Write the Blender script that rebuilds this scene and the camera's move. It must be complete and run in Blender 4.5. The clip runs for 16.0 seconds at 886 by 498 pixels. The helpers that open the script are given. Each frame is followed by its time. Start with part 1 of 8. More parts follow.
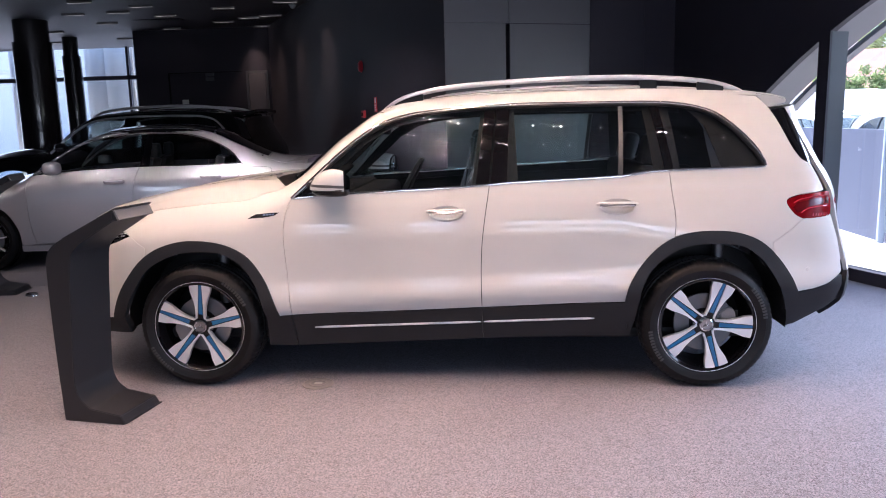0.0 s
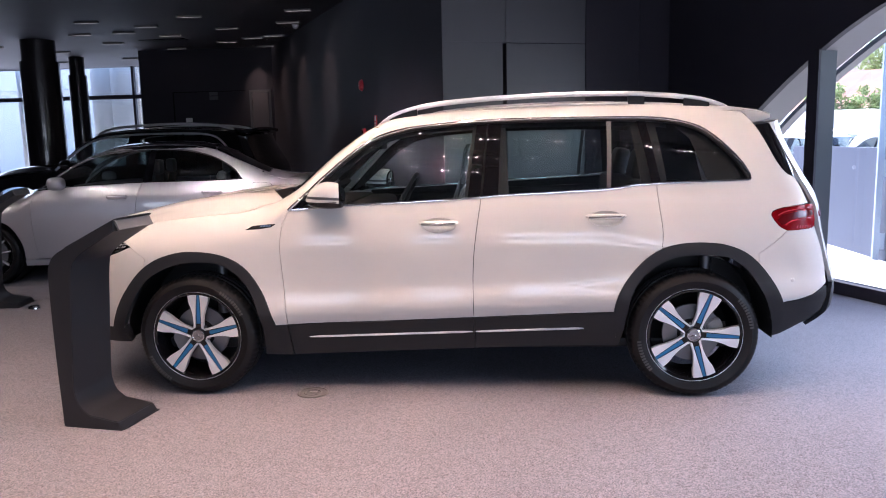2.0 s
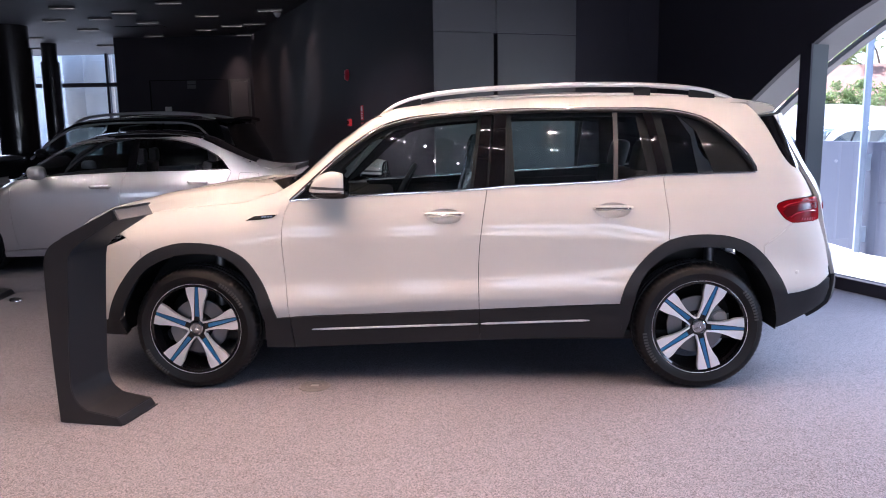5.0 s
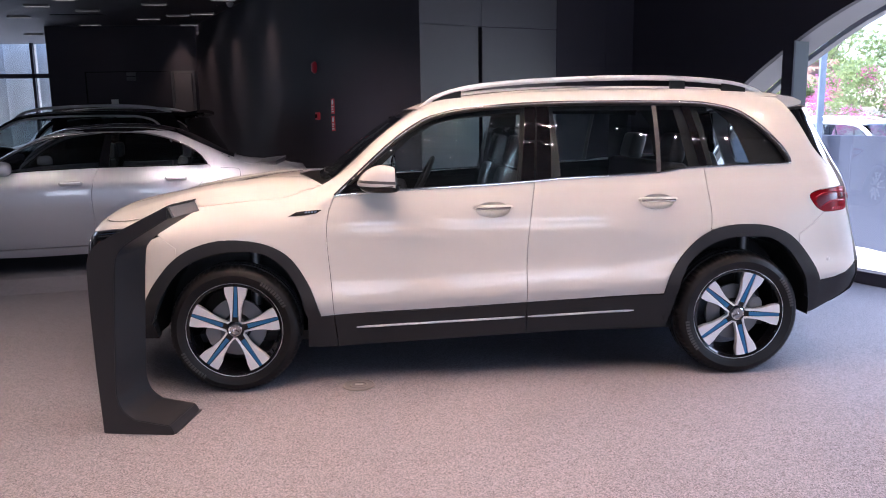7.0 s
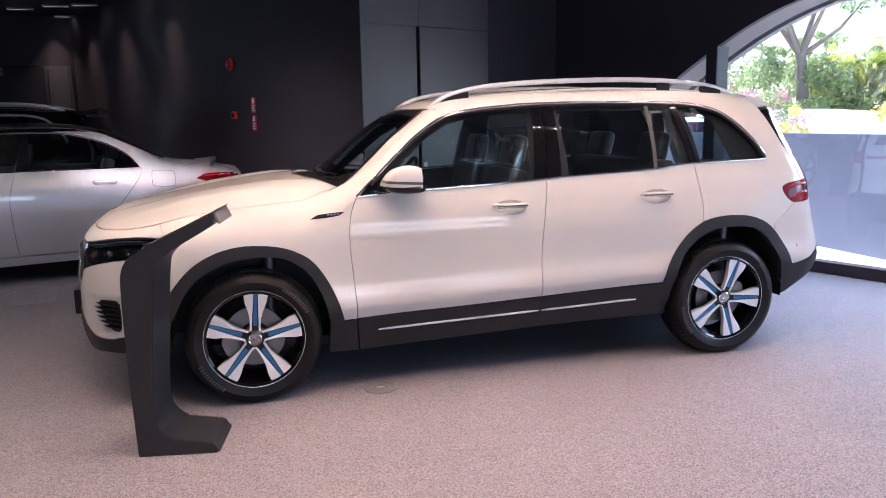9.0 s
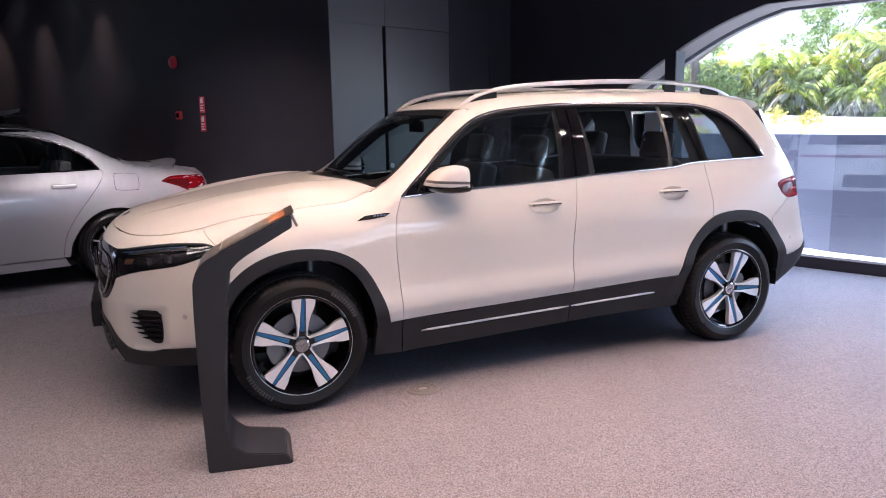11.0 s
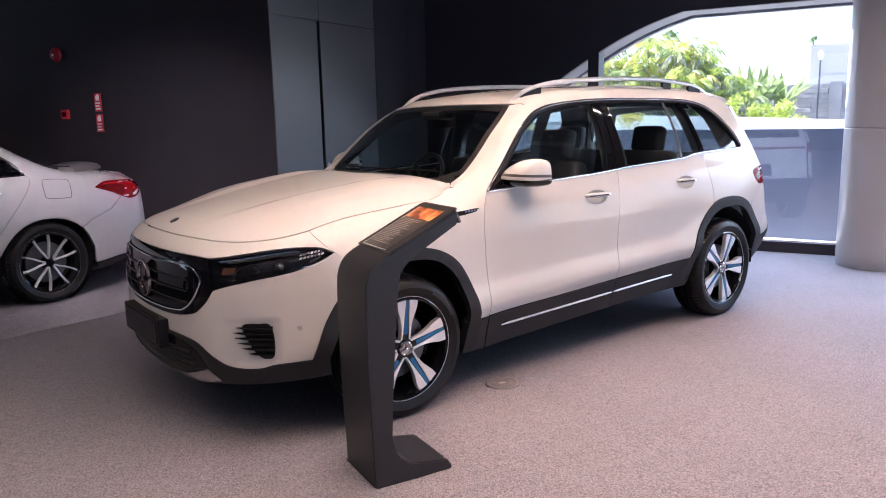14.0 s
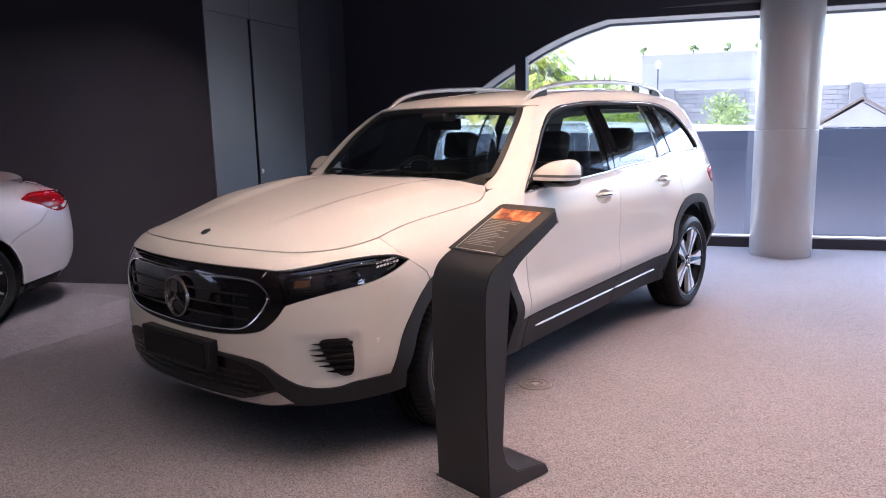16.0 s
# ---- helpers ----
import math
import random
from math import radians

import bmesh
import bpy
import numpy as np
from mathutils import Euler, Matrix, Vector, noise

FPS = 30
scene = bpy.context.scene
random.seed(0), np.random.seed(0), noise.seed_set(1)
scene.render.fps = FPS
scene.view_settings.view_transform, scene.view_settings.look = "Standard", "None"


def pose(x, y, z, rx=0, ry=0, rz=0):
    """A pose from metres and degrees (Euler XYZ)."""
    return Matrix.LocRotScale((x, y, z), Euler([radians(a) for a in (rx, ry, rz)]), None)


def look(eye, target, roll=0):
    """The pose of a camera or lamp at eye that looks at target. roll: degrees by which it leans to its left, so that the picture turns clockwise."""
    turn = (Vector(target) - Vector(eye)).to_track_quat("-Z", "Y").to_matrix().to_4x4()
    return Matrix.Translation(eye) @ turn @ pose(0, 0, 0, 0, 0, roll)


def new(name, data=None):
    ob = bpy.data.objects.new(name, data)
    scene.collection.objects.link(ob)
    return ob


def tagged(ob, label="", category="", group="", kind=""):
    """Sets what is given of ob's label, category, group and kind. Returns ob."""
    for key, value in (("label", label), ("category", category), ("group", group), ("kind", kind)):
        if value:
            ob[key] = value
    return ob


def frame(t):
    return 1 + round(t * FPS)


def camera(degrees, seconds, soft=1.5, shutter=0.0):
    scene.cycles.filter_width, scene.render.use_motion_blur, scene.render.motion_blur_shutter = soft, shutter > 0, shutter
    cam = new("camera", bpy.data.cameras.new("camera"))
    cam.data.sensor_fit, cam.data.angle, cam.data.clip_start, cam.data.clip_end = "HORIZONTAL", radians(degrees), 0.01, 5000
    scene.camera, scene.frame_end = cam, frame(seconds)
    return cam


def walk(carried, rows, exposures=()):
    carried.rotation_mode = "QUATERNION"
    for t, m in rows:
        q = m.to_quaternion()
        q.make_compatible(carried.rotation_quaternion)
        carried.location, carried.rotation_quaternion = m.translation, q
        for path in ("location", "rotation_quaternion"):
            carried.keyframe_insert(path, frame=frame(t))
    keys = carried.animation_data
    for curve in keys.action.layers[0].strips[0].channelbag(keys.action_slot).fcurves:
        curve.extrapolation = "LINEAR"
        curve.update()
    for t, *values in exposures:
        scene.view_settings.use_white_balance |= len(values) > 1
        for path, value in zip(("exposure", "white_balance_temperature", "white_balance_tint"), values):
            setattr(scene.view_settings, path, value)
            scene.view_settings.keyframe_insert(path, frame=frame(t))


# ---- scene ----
# the camera: carried round the car at about chest height
cam = camera(62.0, 16.0, 1.0)
PATH = [
    (0, (1.711, -3.972, 1.473), (1.559, -2.007, 1.133), -1.4),
    (0.5, (1.729, -3.991, 1.473), (1.576, -2.024, 1.147), -1.4),
    (1, (1.74, -4.023, 1.464), (1.585, -2.053, 1.156), -1.4),
    (1.5, (1.768, -4.048, 1.449), (1.611, -2.076, 1.155), -1.3),
    (2, (1.776, -4.066, 1.439), (1.616, -2.093, 1.152), -1.3),
    (2.5, (1.782, -4.06, 1.433), (1.615, -2.087, 1.148), -1.2),
    (3, (1.79, -4.049, 1.429), (1.618, -2.077, 1.144), -1.2),
    (5.5, (1.467, -4.008, 1.431), (1.42, -2.033, 1.115), -0.8),
    (6, (1.305, -3.968, 1.417), (1.304, -1.994, 1.097), -0.8),
    (6.5, (1.12, -3.953, 1.419), (1.172, -1.98, 1.096), -0.9),
    (7, (0.893, -3.98, 1.431), (1.019, -2.01, 1.104), -0.9),
    (7.5, (0.693, -3.95, 1.43), (0.913, -1.99, 1.099), -1.0),
    (8, (0.49, -3.908, 1.442), (0.815, -1.963, 1.107), -1.1),
    (8.5, (0.252, -3.895, 1.451), (0.669, -1.968, 1.114), -1.1),
    (11, (-0.741, -3.627, 1.461), (0.025, -1.811, 1.122), -1.0),
    (11.5, (-0.936, -3.524, 1.46), (-0.094, -1.742, 1.119), -1.1),
    (12, (-1.197, -3.452, 1.477), (-0.271, -1.713, 1.134), -1.2),
    (12.5, (-1.399, -3.309, 1.46), (-0.394, -1.615, 1.115), -1.1),
    (13, (-1.6, -3.128, 1.458), (-0.524, -1.478, 1.111), -1.2),
    (13.5, (-1.837, -3.0, 1.478), (-0.691, -1.398, 1.129), -1.2),
    (14, (-2.007, -2.854, 1.457), (-0.786, -1.309, 1.11), -1.3),
    (14.5, (-2.176, -2.666, 1.465), (-0.875, -1.186, 1.118), -1.3),
    (15, (-2.383, -2.497, 1.467), (-1.008, -1.086, 1.123), -1.4),
    (15.5, (-2.535, -2.308, 1.458), (-1.084, -0.975, 1.115), -1.4),
    (16, (-2.675, -2.08, 1.457), (-1.152, -0.829, 1.115), -1.4),
]
walk(cam, [(t, look(eye, target, roll)) for t, eye, target, roll in PATH], exposures=[(0, 1.93, 5750, 17), (16, 1.96, 5750, 17)])

# ---- world, sun, lamps ----
world = bpy.data.worlds.new("sky")
scene.world = world
world.use_nodes = True
sky = world.node_tree.nodes.new("ShaderNodeTexSky")
sky.sky_type, sky.sun_disc = "NISHITA", False
sky.sun_elevation, sky.sun_rotation = radians(60), radians(-21)
world.node_tree.nodes["Background"].inputs[1].default_value = 0.15
world.node_tree.links.new(sky.outputs[0], world.node_tree.nodes["Background"].inputs[0])
sun = new("sun", bpy.data.lights.new("sun", "SUN"))
sun.data.energy, sun.data.angle, sun.data.color = 5.0, radians(0.6), (1.0, 0.95, 0.87)
sun.matrix_world = look((-3.7, 9.6, 30), (0, 0, 12))
SPOT_W, FRONT_W, WINDOW_W, FAR_W = 3.35, 52.0, 72.0, 26.0
FRONT_BAYS = ((-2.1, -1.1), (0.0, 0.9), (1.8, 4.9))


def area(name, at, target, sx, sy, watts, color, spread=math.pi):
    lamp = new(name, bpy.data.lights.new(name, "AREA"))
    lamp.data.shape, lamp.data.size, lamp.data.size_y = "RECTANGLE", sx, sy
    lamp.data.energy, lamp.data.color = watts, color
    lamp.data.spread = spread
    lamp.matrix_world = look(at, target)
    return lamp


# daylight in the bays of the glazed front behind the camera
for b0, b1 in FRONT_BAYS:
    area("daylight_front_glazing", ((b0 + b1) / 2, -9.72, 1.75), ((b0 + b1) / 2, 0, 1.0), b1 - b0 - 0.06, 1.6, FRONT_W * (b1 - b0) / 5.0, (0.80, 0.87, 1.0))

# daylight in the opening of the far glazing
area("daylight_far_glazing", (-9.6, 14.1, 2.0), (-7.5, 6.0, 2.2), 6.5, 3.0, FAR_W, (0.82, 0.88, 1.0))

# ---- materials ----


def material(name, color, rough=0.5, metal=0.0, coat=0.0, grain=None, bump=0.0, stain=0.0, island=0.0):
    """Principled with variation at two scales. grain: the fine noise's scale; stain: strength of the broad noise; island: tone per piece."""
    m = bpy.data.materials.new(name)
    m.use_nodes = True
    n, l = m.node_tree.nodes, m.node_tree.links
    b = n["Principled BSDF"]
    b.inputs["Base Color"].default_value = (*color, 1)
    b.inputs["Roughness"].default_value = rough
    b.inputs["Metallic"].default_value = metal
    b.inputs["Coat Weight"].default_value = coat
    b.inputs["Coat Roughness"].default_value = 0.03
    if grain or stain or island:
        co = n.new("ShaderNodeTexCoord")
        fine, broad = n.new("ShaderNodeTexNoise"), n.new("ShaderNodeTexNoise")
        fine.inputs["Scale"].default_value = grain or 60
        fine.inputs["Detail"].default_value = 4
        broad.inputs["Scale"].default_value = 1.3
        broad.inputs["Detail"].default_value = 5
        for q in (fine, broad):
            l.new(co.outputs["Object"], q.inputs["Vector"])
        hsv = n.new("ShaderNodeHueSaturation")
        hsv.inputs["Color"].default_value = (*color, 1)
        add = n.new("ShaderNodeMath")
        add.operation = "MULTIPLY_ADD"
        l.new(broad.outputs["Fac"], add.inputs[0])
        add.inputs[1].default_value, add.inputs[2].default_value = stain * 2, 1 - stain
        last = add
        if island:
            geo = n.new("ShaderNodeNewGeometry")
            isl = n.new("ShaderNodeMath")
            isl.operation = "MULTIPLY_ADD"
            l.new(geo.outputs["Random Per Island"], isl.inputs[0])
            isl.inputs[1].default_value = island
            l.new(add.outputs[0], isl.inputs[2])
            last = isl
        l.new(last.outputs[0], hsv.inputs["Value"])
        l.new(hsv.outputs[0], b.inputs["Base Color"])
        if bump:
            bp = n.new("ShaderNodeBump")
            bp.inputs["Strength"].default_value = bump
            bp.inputs["Distance"].default_value = 0.002
            l.new(fine.outputs["Fac"], bp.inputs["Height"])
            l.new(bp.outputs[0], b.inputs["Normal"])
    return m


def glass(name, tint, gloss=1.45):
    """A thin pane: clear with a tint, mirror-like towards grazing."""
    m = bpy.data.materials.new(name)
    m.use_nodes = True
    n, l = m.node_tree.nodes, m.node_tree.links
    n.remove(n["Principled BSDF"])
    tr, gl, lw, mix = (n.new("ShaderNode" + k) for k in ("BsdfTransparent", "BsdfGlossy", "LayerWeight", "MixShader"))
    power, fr = n.new("ShaderNodeMath"), n.new("ShaderNodeMath")
    tr.inputs[0].default_value = (*tint, 1)
    gl.inputs["Roughness"].default_value = 0.0
    # gloss by Schlick's rule for a pane's two faces, alike from both sides
    head_on = 2 * ((gloss - 1) / (gloss + 1)) ** 2
    lw.inputs["Blend"].default_value = 0.5
    power.operation, fr.operation = "POWER", "MULTIPLY_ADD"
    power.inputs[1].default_value = 5
    fr.inputs[1].default_value, fr.inputs[2].default_value = 1 - head_on, head_on
    l.new(lw.outputs["Facing"], power.inputs[0])
    l.new(power.outputs[0], fr.inputs[0])
    l.new(fr.outputs[0], mix.inputs[0])
    l.new(tr.outputs[0], mix.inputs[1])
    l.new(gl.outputs[0], mix.inputs[2])
    l.new(mix.outputs[0], n["Material Output"].inputs[0])
    return m


def glowing(name, color, strength):
    m = bpy.data.materials.new(name)
    m.use_nodes = True
    b = m.node_tree.nodes["Principled BSDF"]
    b.inputs["Base Color"].default_value = (*color, 1)
    b.inputs["Emission Color"].default_value = (*color, 1)
    b.inputs["Emission Strength"].default_value = strength
    return m


def carpet_material():
    m = bpy.data.materials.new("carpet")
    m.use_nodes = True
    n, l = m.node_tree.nodes, m.node_tree.links
    b = n["Principled BSDF"]
    b.inputs["Roughness"].default_value = 0.95
    b.inputs["Specular IOR Level"].default_value = 0.15
    co = n.new("ShaderNodeTexCoord")
    cell = n.new("ShaderNodeTexVoronoi")
    cell.inputs["Scale"].default_value = 200
    tuft, patch = n.new("ShaderNodeTexNoise"), n.new("ShaderNodeTexNoise")
    tuft.inputs["Scale"].default_value, tuft.inputs["Detail"].default_value, tuft.inputs["Roughness"].default_value = 130, 3, 0.8
    patch.inputs["Scale"].default_value, patch.inputs["Detail"].default_value = 1.1, 6
    for q in (tuft, patch, cell):
        l.new(co.outputs["Object"], q.inputs["Vector"])
    speck = n.new("ShaderNodeMix")
    speck.inputs[0].default_value = 0.45
    l.new(tuft.outputs["Fac"], speck.inputs[2])
    l.new(cell.outputs["Color"], speck.inputs[3])
    ramp = n.new("ShaderNodeValToRGB")
    ramp.color_ramp.elements[0].position, ramp.color_ramp.elements[1].position = 0.20, 0.80
    ramp.color_ramp.elements[0].color = (0.045, 0.043, 0.049, 1)
    ramp.color_ramp.elements[1].color = (0.305, 0.293, 0.331, 1)
    l.new(speck.outputs[0], ramp.inputs[0])
    hsv = n.new("ShaderNodeHueSaturation")
    tone = n.new("ShaderNodeMath")
    tone.operation = "MULTIPLY_ADD"
    tone.inputs[1].default_value, tone.inputs[2].default_value = 0.30, 0.85
    l.new(patch.outputs["Fac"], tone.inputs[0])
    l.new(tone.outputs[0], hsv.inputs["Value"])
    l.new(ramp.outputs[0], hsv.inputs["Color"])
    l.new(hsv.outputs[0], b.inputs["Base Color"])
    bp = n.new("ShaderNodeBump")
    bp.inputs["Strength"].default_value, bp.inputs["Distance"].default_value = 0.35, 0.002
    l.new(speck.outputs[0], bp.inputs["Height"])
    l.new(bp.outputs[0], b.inputs["Normal"])
    return m


def leafy(name, color, rough, through_light=0.45, **kw):
    """Leaf surface that lets part of the light through."""
    m = material(name, color, rough, **kw)
    n, l = m.node_tree.nodes, m.node_tree.links
    b = n["Principled BSDF"]
    tl, mix = n.new("ShaderNodeBsdfTranslucent"), n.new("ShaderNodeMixShader")
    l.new(b.inputs["Base Color"].links[0].from_socket, tl.inputs["Color"])
    mix.inputs[0].default_value = through_light
    l.new(b.outputs[0], mix.inputs[1])
    l.new(tl.outputs[0], mix.inputs[2])
    l.new(mix.outputs[0], n["Material Output"].inputs[0])
    return m


CARPET = carpet_material()
BLACK_WALL = material("black_wall_paint", (0.026, 0.0222, 0.032), 0.65, grain=40, bump=0.15, stain=0.15)
GREY_PANEL = material("grey_wall_panel", (0.068, 0.067, 0.075), 0.38, grain=30, bump=0.1, stain=0.1)
GREY_PANEL.node_tree.nodes["Principled BSDF"].inputs["Specular IOR Level"].default_value = 1.0
DARK_CEILING = material("dark_ceiling_paint", (0.085, 0.078, 0.088), 0.7, grain=50, bump=0.1, stain=0.15)
LAVENDER = material("grey_reveal_paint", (0.15, 0.144, 0.155), 0.6, grain=40, bump=0.05, stain=0.08)
POST_PAINT = material("grey_post_paint", (0.045, 0.050, 0.057), 0.45, grain=40, bump=0.05, stain=0.08)
COLUMN_PAINT = material("white_column_cladding", (0.36, 0.35, 0.355), 0.28, coat=0.3, grain=20, bump=0.03, stain=0.05)
GLOSS_BLACK_COLUMN = material("black_column_cladding", (0.02, 0.017, 0.018), 0.25, coat=0.4, stain=0.2)
BLUE_SCREEN = material("blue_grey_wall", (0.09, 0.105, 0.165), 0.6, grain=25, bump=0.1, stain=0.08)
CONCRETE = material("pale_concrete", (0.70, 0.68, 0.66), 0.85, grain=35, bump=0.3, stain=0.2)
WINDOW_GLASS = glass("window_glass", (0.93, 0.96, 0.97), 1.75)
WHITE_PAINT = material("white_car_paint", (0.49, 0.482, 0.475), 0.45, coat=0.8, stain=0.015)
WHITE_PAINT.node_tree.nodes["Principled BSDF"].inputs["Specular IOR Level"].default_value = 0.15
CLADDING = material("grey_plastic_cladding", (0.0135, 0.014, 0.0165), 0.55, grain=300, bump=0.15, stain=0.1)
BLACK_PLASTIC = material("black_plastic", (0.007, 0.007, 0.008), 0.45, grain=200, bump=0.1, stain=0.2)
GRILLE_BLACK = material("grille_black", (0.0035, 0.0035, 0.0045), 0.22, stain=0.1)
for plastic in (BLACK_PLASTIC, GRILLE_BLACK):
    plastic.node_tree.nodes["Principled BSDF"].inputs["Specular IOR Level"].default_value = 0.25
GLOSS_BLACK = material("gloss_black", (0.004, 0.004, 0.005), 0.04, stain=0.1)
CHROME = material("chrome", (0.86, 0.86, 0.87), 0.10, 1.0, stain=0.03)
DARK_SATIN = material("dark_satin_trim", (0.05, 0.048, 0.05), 0.4, 0.2, stain=0.05)
DARK_CHROME = material("dark_chrome", (0.45, 0.43, 0.43), 0.12, 1.0, stain=0.05)
SATIN = material("satin_aluminium", (0.74, 0.73, 0.74), 0.36, 0.9, grain=200, stain=0.05)
RUBBER = material("tyre_rubber", (0.0065, 0.0063, 0.0072), 0.42, grain=150, bump=0.3, stain=0.2)
for m, level in ((RUBBER, 0.22), (BLACK_PLASTIC, 0.22), (GRILLE_BLACK, 0.2), (CLADDING, 0.32)):
    m.node_tree.nodes["Principled BSDF"].inputs["Specular IOR Level"].default_value = level
RUBBER_MARK = material("tyre_marking", (0.04, 0.04, 0.04), 0.7, grain=150, stain=0.1)
MACHINED = material("machined_alloy", (0.80, 0.80, 0.83), 0.30, 0.65, grain=90, stain=0.05)
BLUE_INSERT = material("blue_insert", (0.008, 0.11, 0.27), 0.3, coat=0.5, stain=0.05)
STEEL = material("brake_steel", (0.16, 0.16, 0.17), 0.45, 1.0, grain=60, stain=0.2)
LEATHER = material("black_upholstery", (0.020, 0.021, 0.023), 0.55, grain=150, bump=0.3, stain=0.15)
INTERIOR = material("dark_interior_trim", (0.014, 0.0145, 0.016), 0.7, grain=120, bump=0.2, stain=0.15)
INTERIOR.node_tree.nodes["Principled BSDF"].inputs["Specular IOR Level"].default_value = 0.15
SUV_GLASS = glass("tinted_side_glass", (0.82, 0.91, 0.90), 1.5)
PRIVACY = glass("privacy_glass", (0.55, 0.61, 0.62), 1.5)
SCREEN_GLASS = glass("windscreen_glass", (0.80, 0.87, 0.86), 1.5)
LAMP_GLASS = glass("lamp_cover", (0.75, 0.78, 0.82), 1.5)
RED_LENS = material("red_lens", (0.15, 0.002, 0.005), 0.10, stain=0.25)
RED_LENS.node_tree.nodes["Principled BSDF"].inputs["Specular IOR Level"].default_value = 0.12
DARK_RED = material("dark_red_lens", (0.08, 0.003, 0.005), 0.15, coat=0.2, stain=0.2)
BLUE_LENS = material("pale_blue_lens", (0.10, 0.15, 0.25), 0.2, coat=0.6, stain=0.05)
BADGE_BLACK = material("matt_black_badge", (0.006, 0.006, 0.007), 0.7, stain=0.1)
BADGE_BLACK.node_tree.nodes["Principled BSDF"].inputs["Specular IOR Level"].default_value = 0.06
LAMP_BOWL = material("lamp_reflector_bowl", (0.030, 0.031, 0.036), 0.25, 0.6, grain=40, stain=0.3)
AMBER = material("amber_reflector", (0.10, 0.05, 0.028), 0.25, coat=0.6, grain=60, stain=0.3)
PINK_GUIDE = material("pink_light_guide", (0.34, 0.02, 0.035), 0.25, coat=0.1, stain=0.05)
STAND_PAINT = material("dark_grey_stand", (0.014, 0.0148, 0.0185), 0.40, grain=220, bump=0.15, stain=0.12)
STAND_PALE = material("grey_stand_panel", (0.12, 0.12, 0.125), 0.5, grain=220, bump=0.1, stain=0.1)
SILVER_PAINT = material("silver_car_paint", (0.43, 0.42, 0.455), 0.36, 0.55, coat=1.0, stain=0.02)
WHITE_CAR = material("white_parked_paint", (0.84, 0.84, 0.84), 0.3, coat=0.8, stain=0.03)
BRASS = material("dull_metal", (0.24, 0.232, 0.235), 0.4, 0.3, grain=80, stain=0.2)
BLACK_PAINT = material("black_car_paint", (0.008, 0.008, 0.009), 0.15, coat=1.0, stain=0.1)
RED_PAINT = material("red_signal_paint", (0.62, 0.02, 0.035), 0.4, stain=0.1)
WHITE_PLASTIC = material("white_plastic", (0.72, 0.72, 0.70), 0.4, stain=0.05)
MIRROR_GLASS = material("silvered_glass", (0.75, 0.76, 0.78), 0.02, 1.0, stain=0.01)
LIGHT_GLOW = glowing("spot_lens", (1.0, 0.86, 0.70), 180.0)
LINE_GLOW = glowing("line_light", (1.0, 0.88, 0.76), 3.0)

# ---- mesh helpers ----


def part(name, bm, mat, parent=None, label="", smooth=True, normals=None):
    """Links a bmesh as one mesh object, under a thing or a part."""
    me = bpy.data.meshes.new(name)
    bm.to_mesh(me)
    bm.free()
    me.materials.append(mat)
    for p in me.polygons:
        p.use_smooth = smooth
    if smooth:
        me.set_sharp_from_angle(angle=0.7)
    ob = new(name, me)
    if parent is not None:
        ob.parent = parent
    return tagged(ob, label)


def raw(name, verts, faces, mat, parent=None, label="", smooth=False, normals=None):
    me = bpy.data.meshes.new(name)
    me.from_pydata([tuple(map(float, v)) for v in verts], [], [tuple(map(int, f)) for f in faces])
    me.materials.append(mat)
    for p in me.polygons:
        p.use_smooth = smooth
    if normals is not None:
        me.normals_split_custom_set_from_vertices([tuple(map(float, q)) for q in normals])
    ob = new(name, me)
    if parent is not None:
        ob.parent = parent
    return tagged(ob, label)


def thing(name, label, category, group="", kind="", m=None):
    ob = tagged(new(name), label, category, group, kind)
    if m is not None:
        ob.matrix_world = m
    return ob


def box_bm(x0, x1, y0, y1, z0, z1, bevel=0.0, seg=2):
    bm = bmesh.new()
    bmesh.ops.create_cube(bm, size=1)
    bmesh.ops.scale(bm, vec=(x1 - x0, y1 - y0, z1 - z0), verts=bm.verts)
    bmesh.ops.translate(bm, vec=((x0 + x1) / 2, (y0 + y1) / 2, (z0 + z1) / 2), verts=bm.verts)
    if bevel:
        bmesh.ops.bevel(bm, geom=bm.edges[:], offset=bevel, segments=seg, affect="EDGES", profile=0.6)
    return bm


def prism(outline, depth, frame_m, bevel=0.0, seg=2):
    """A flat outline (u, w) pushed through depth along the frame's y, set in place by frame_m."""
    bm = bmesh.new()
    a = [bm.verts.new((u, 0, w)) for u, w in outline]
    b = [bm.verts.new((u, depth, w)) for u, w in outline]
    n = len(a)
    bm.faces.new(a)
    bm.faces.new(b[::-1])
    for i in range(n):
        bm.faces.new((a[i], b[i], b[(i + 1) % n], a[(i + 1) % n]))
    bmesh.ops.recalc_face_normals(bm, faces=bm.faces[:])
    if bevel:
        bmesh.ops.bevel(bm, geom=[e for e in bm.edges if e.calc_face_angle(0) > 0.5], offset=bevel, segments=seg, affect="EDGES")
    bm.transform(frame_m)
    return bm


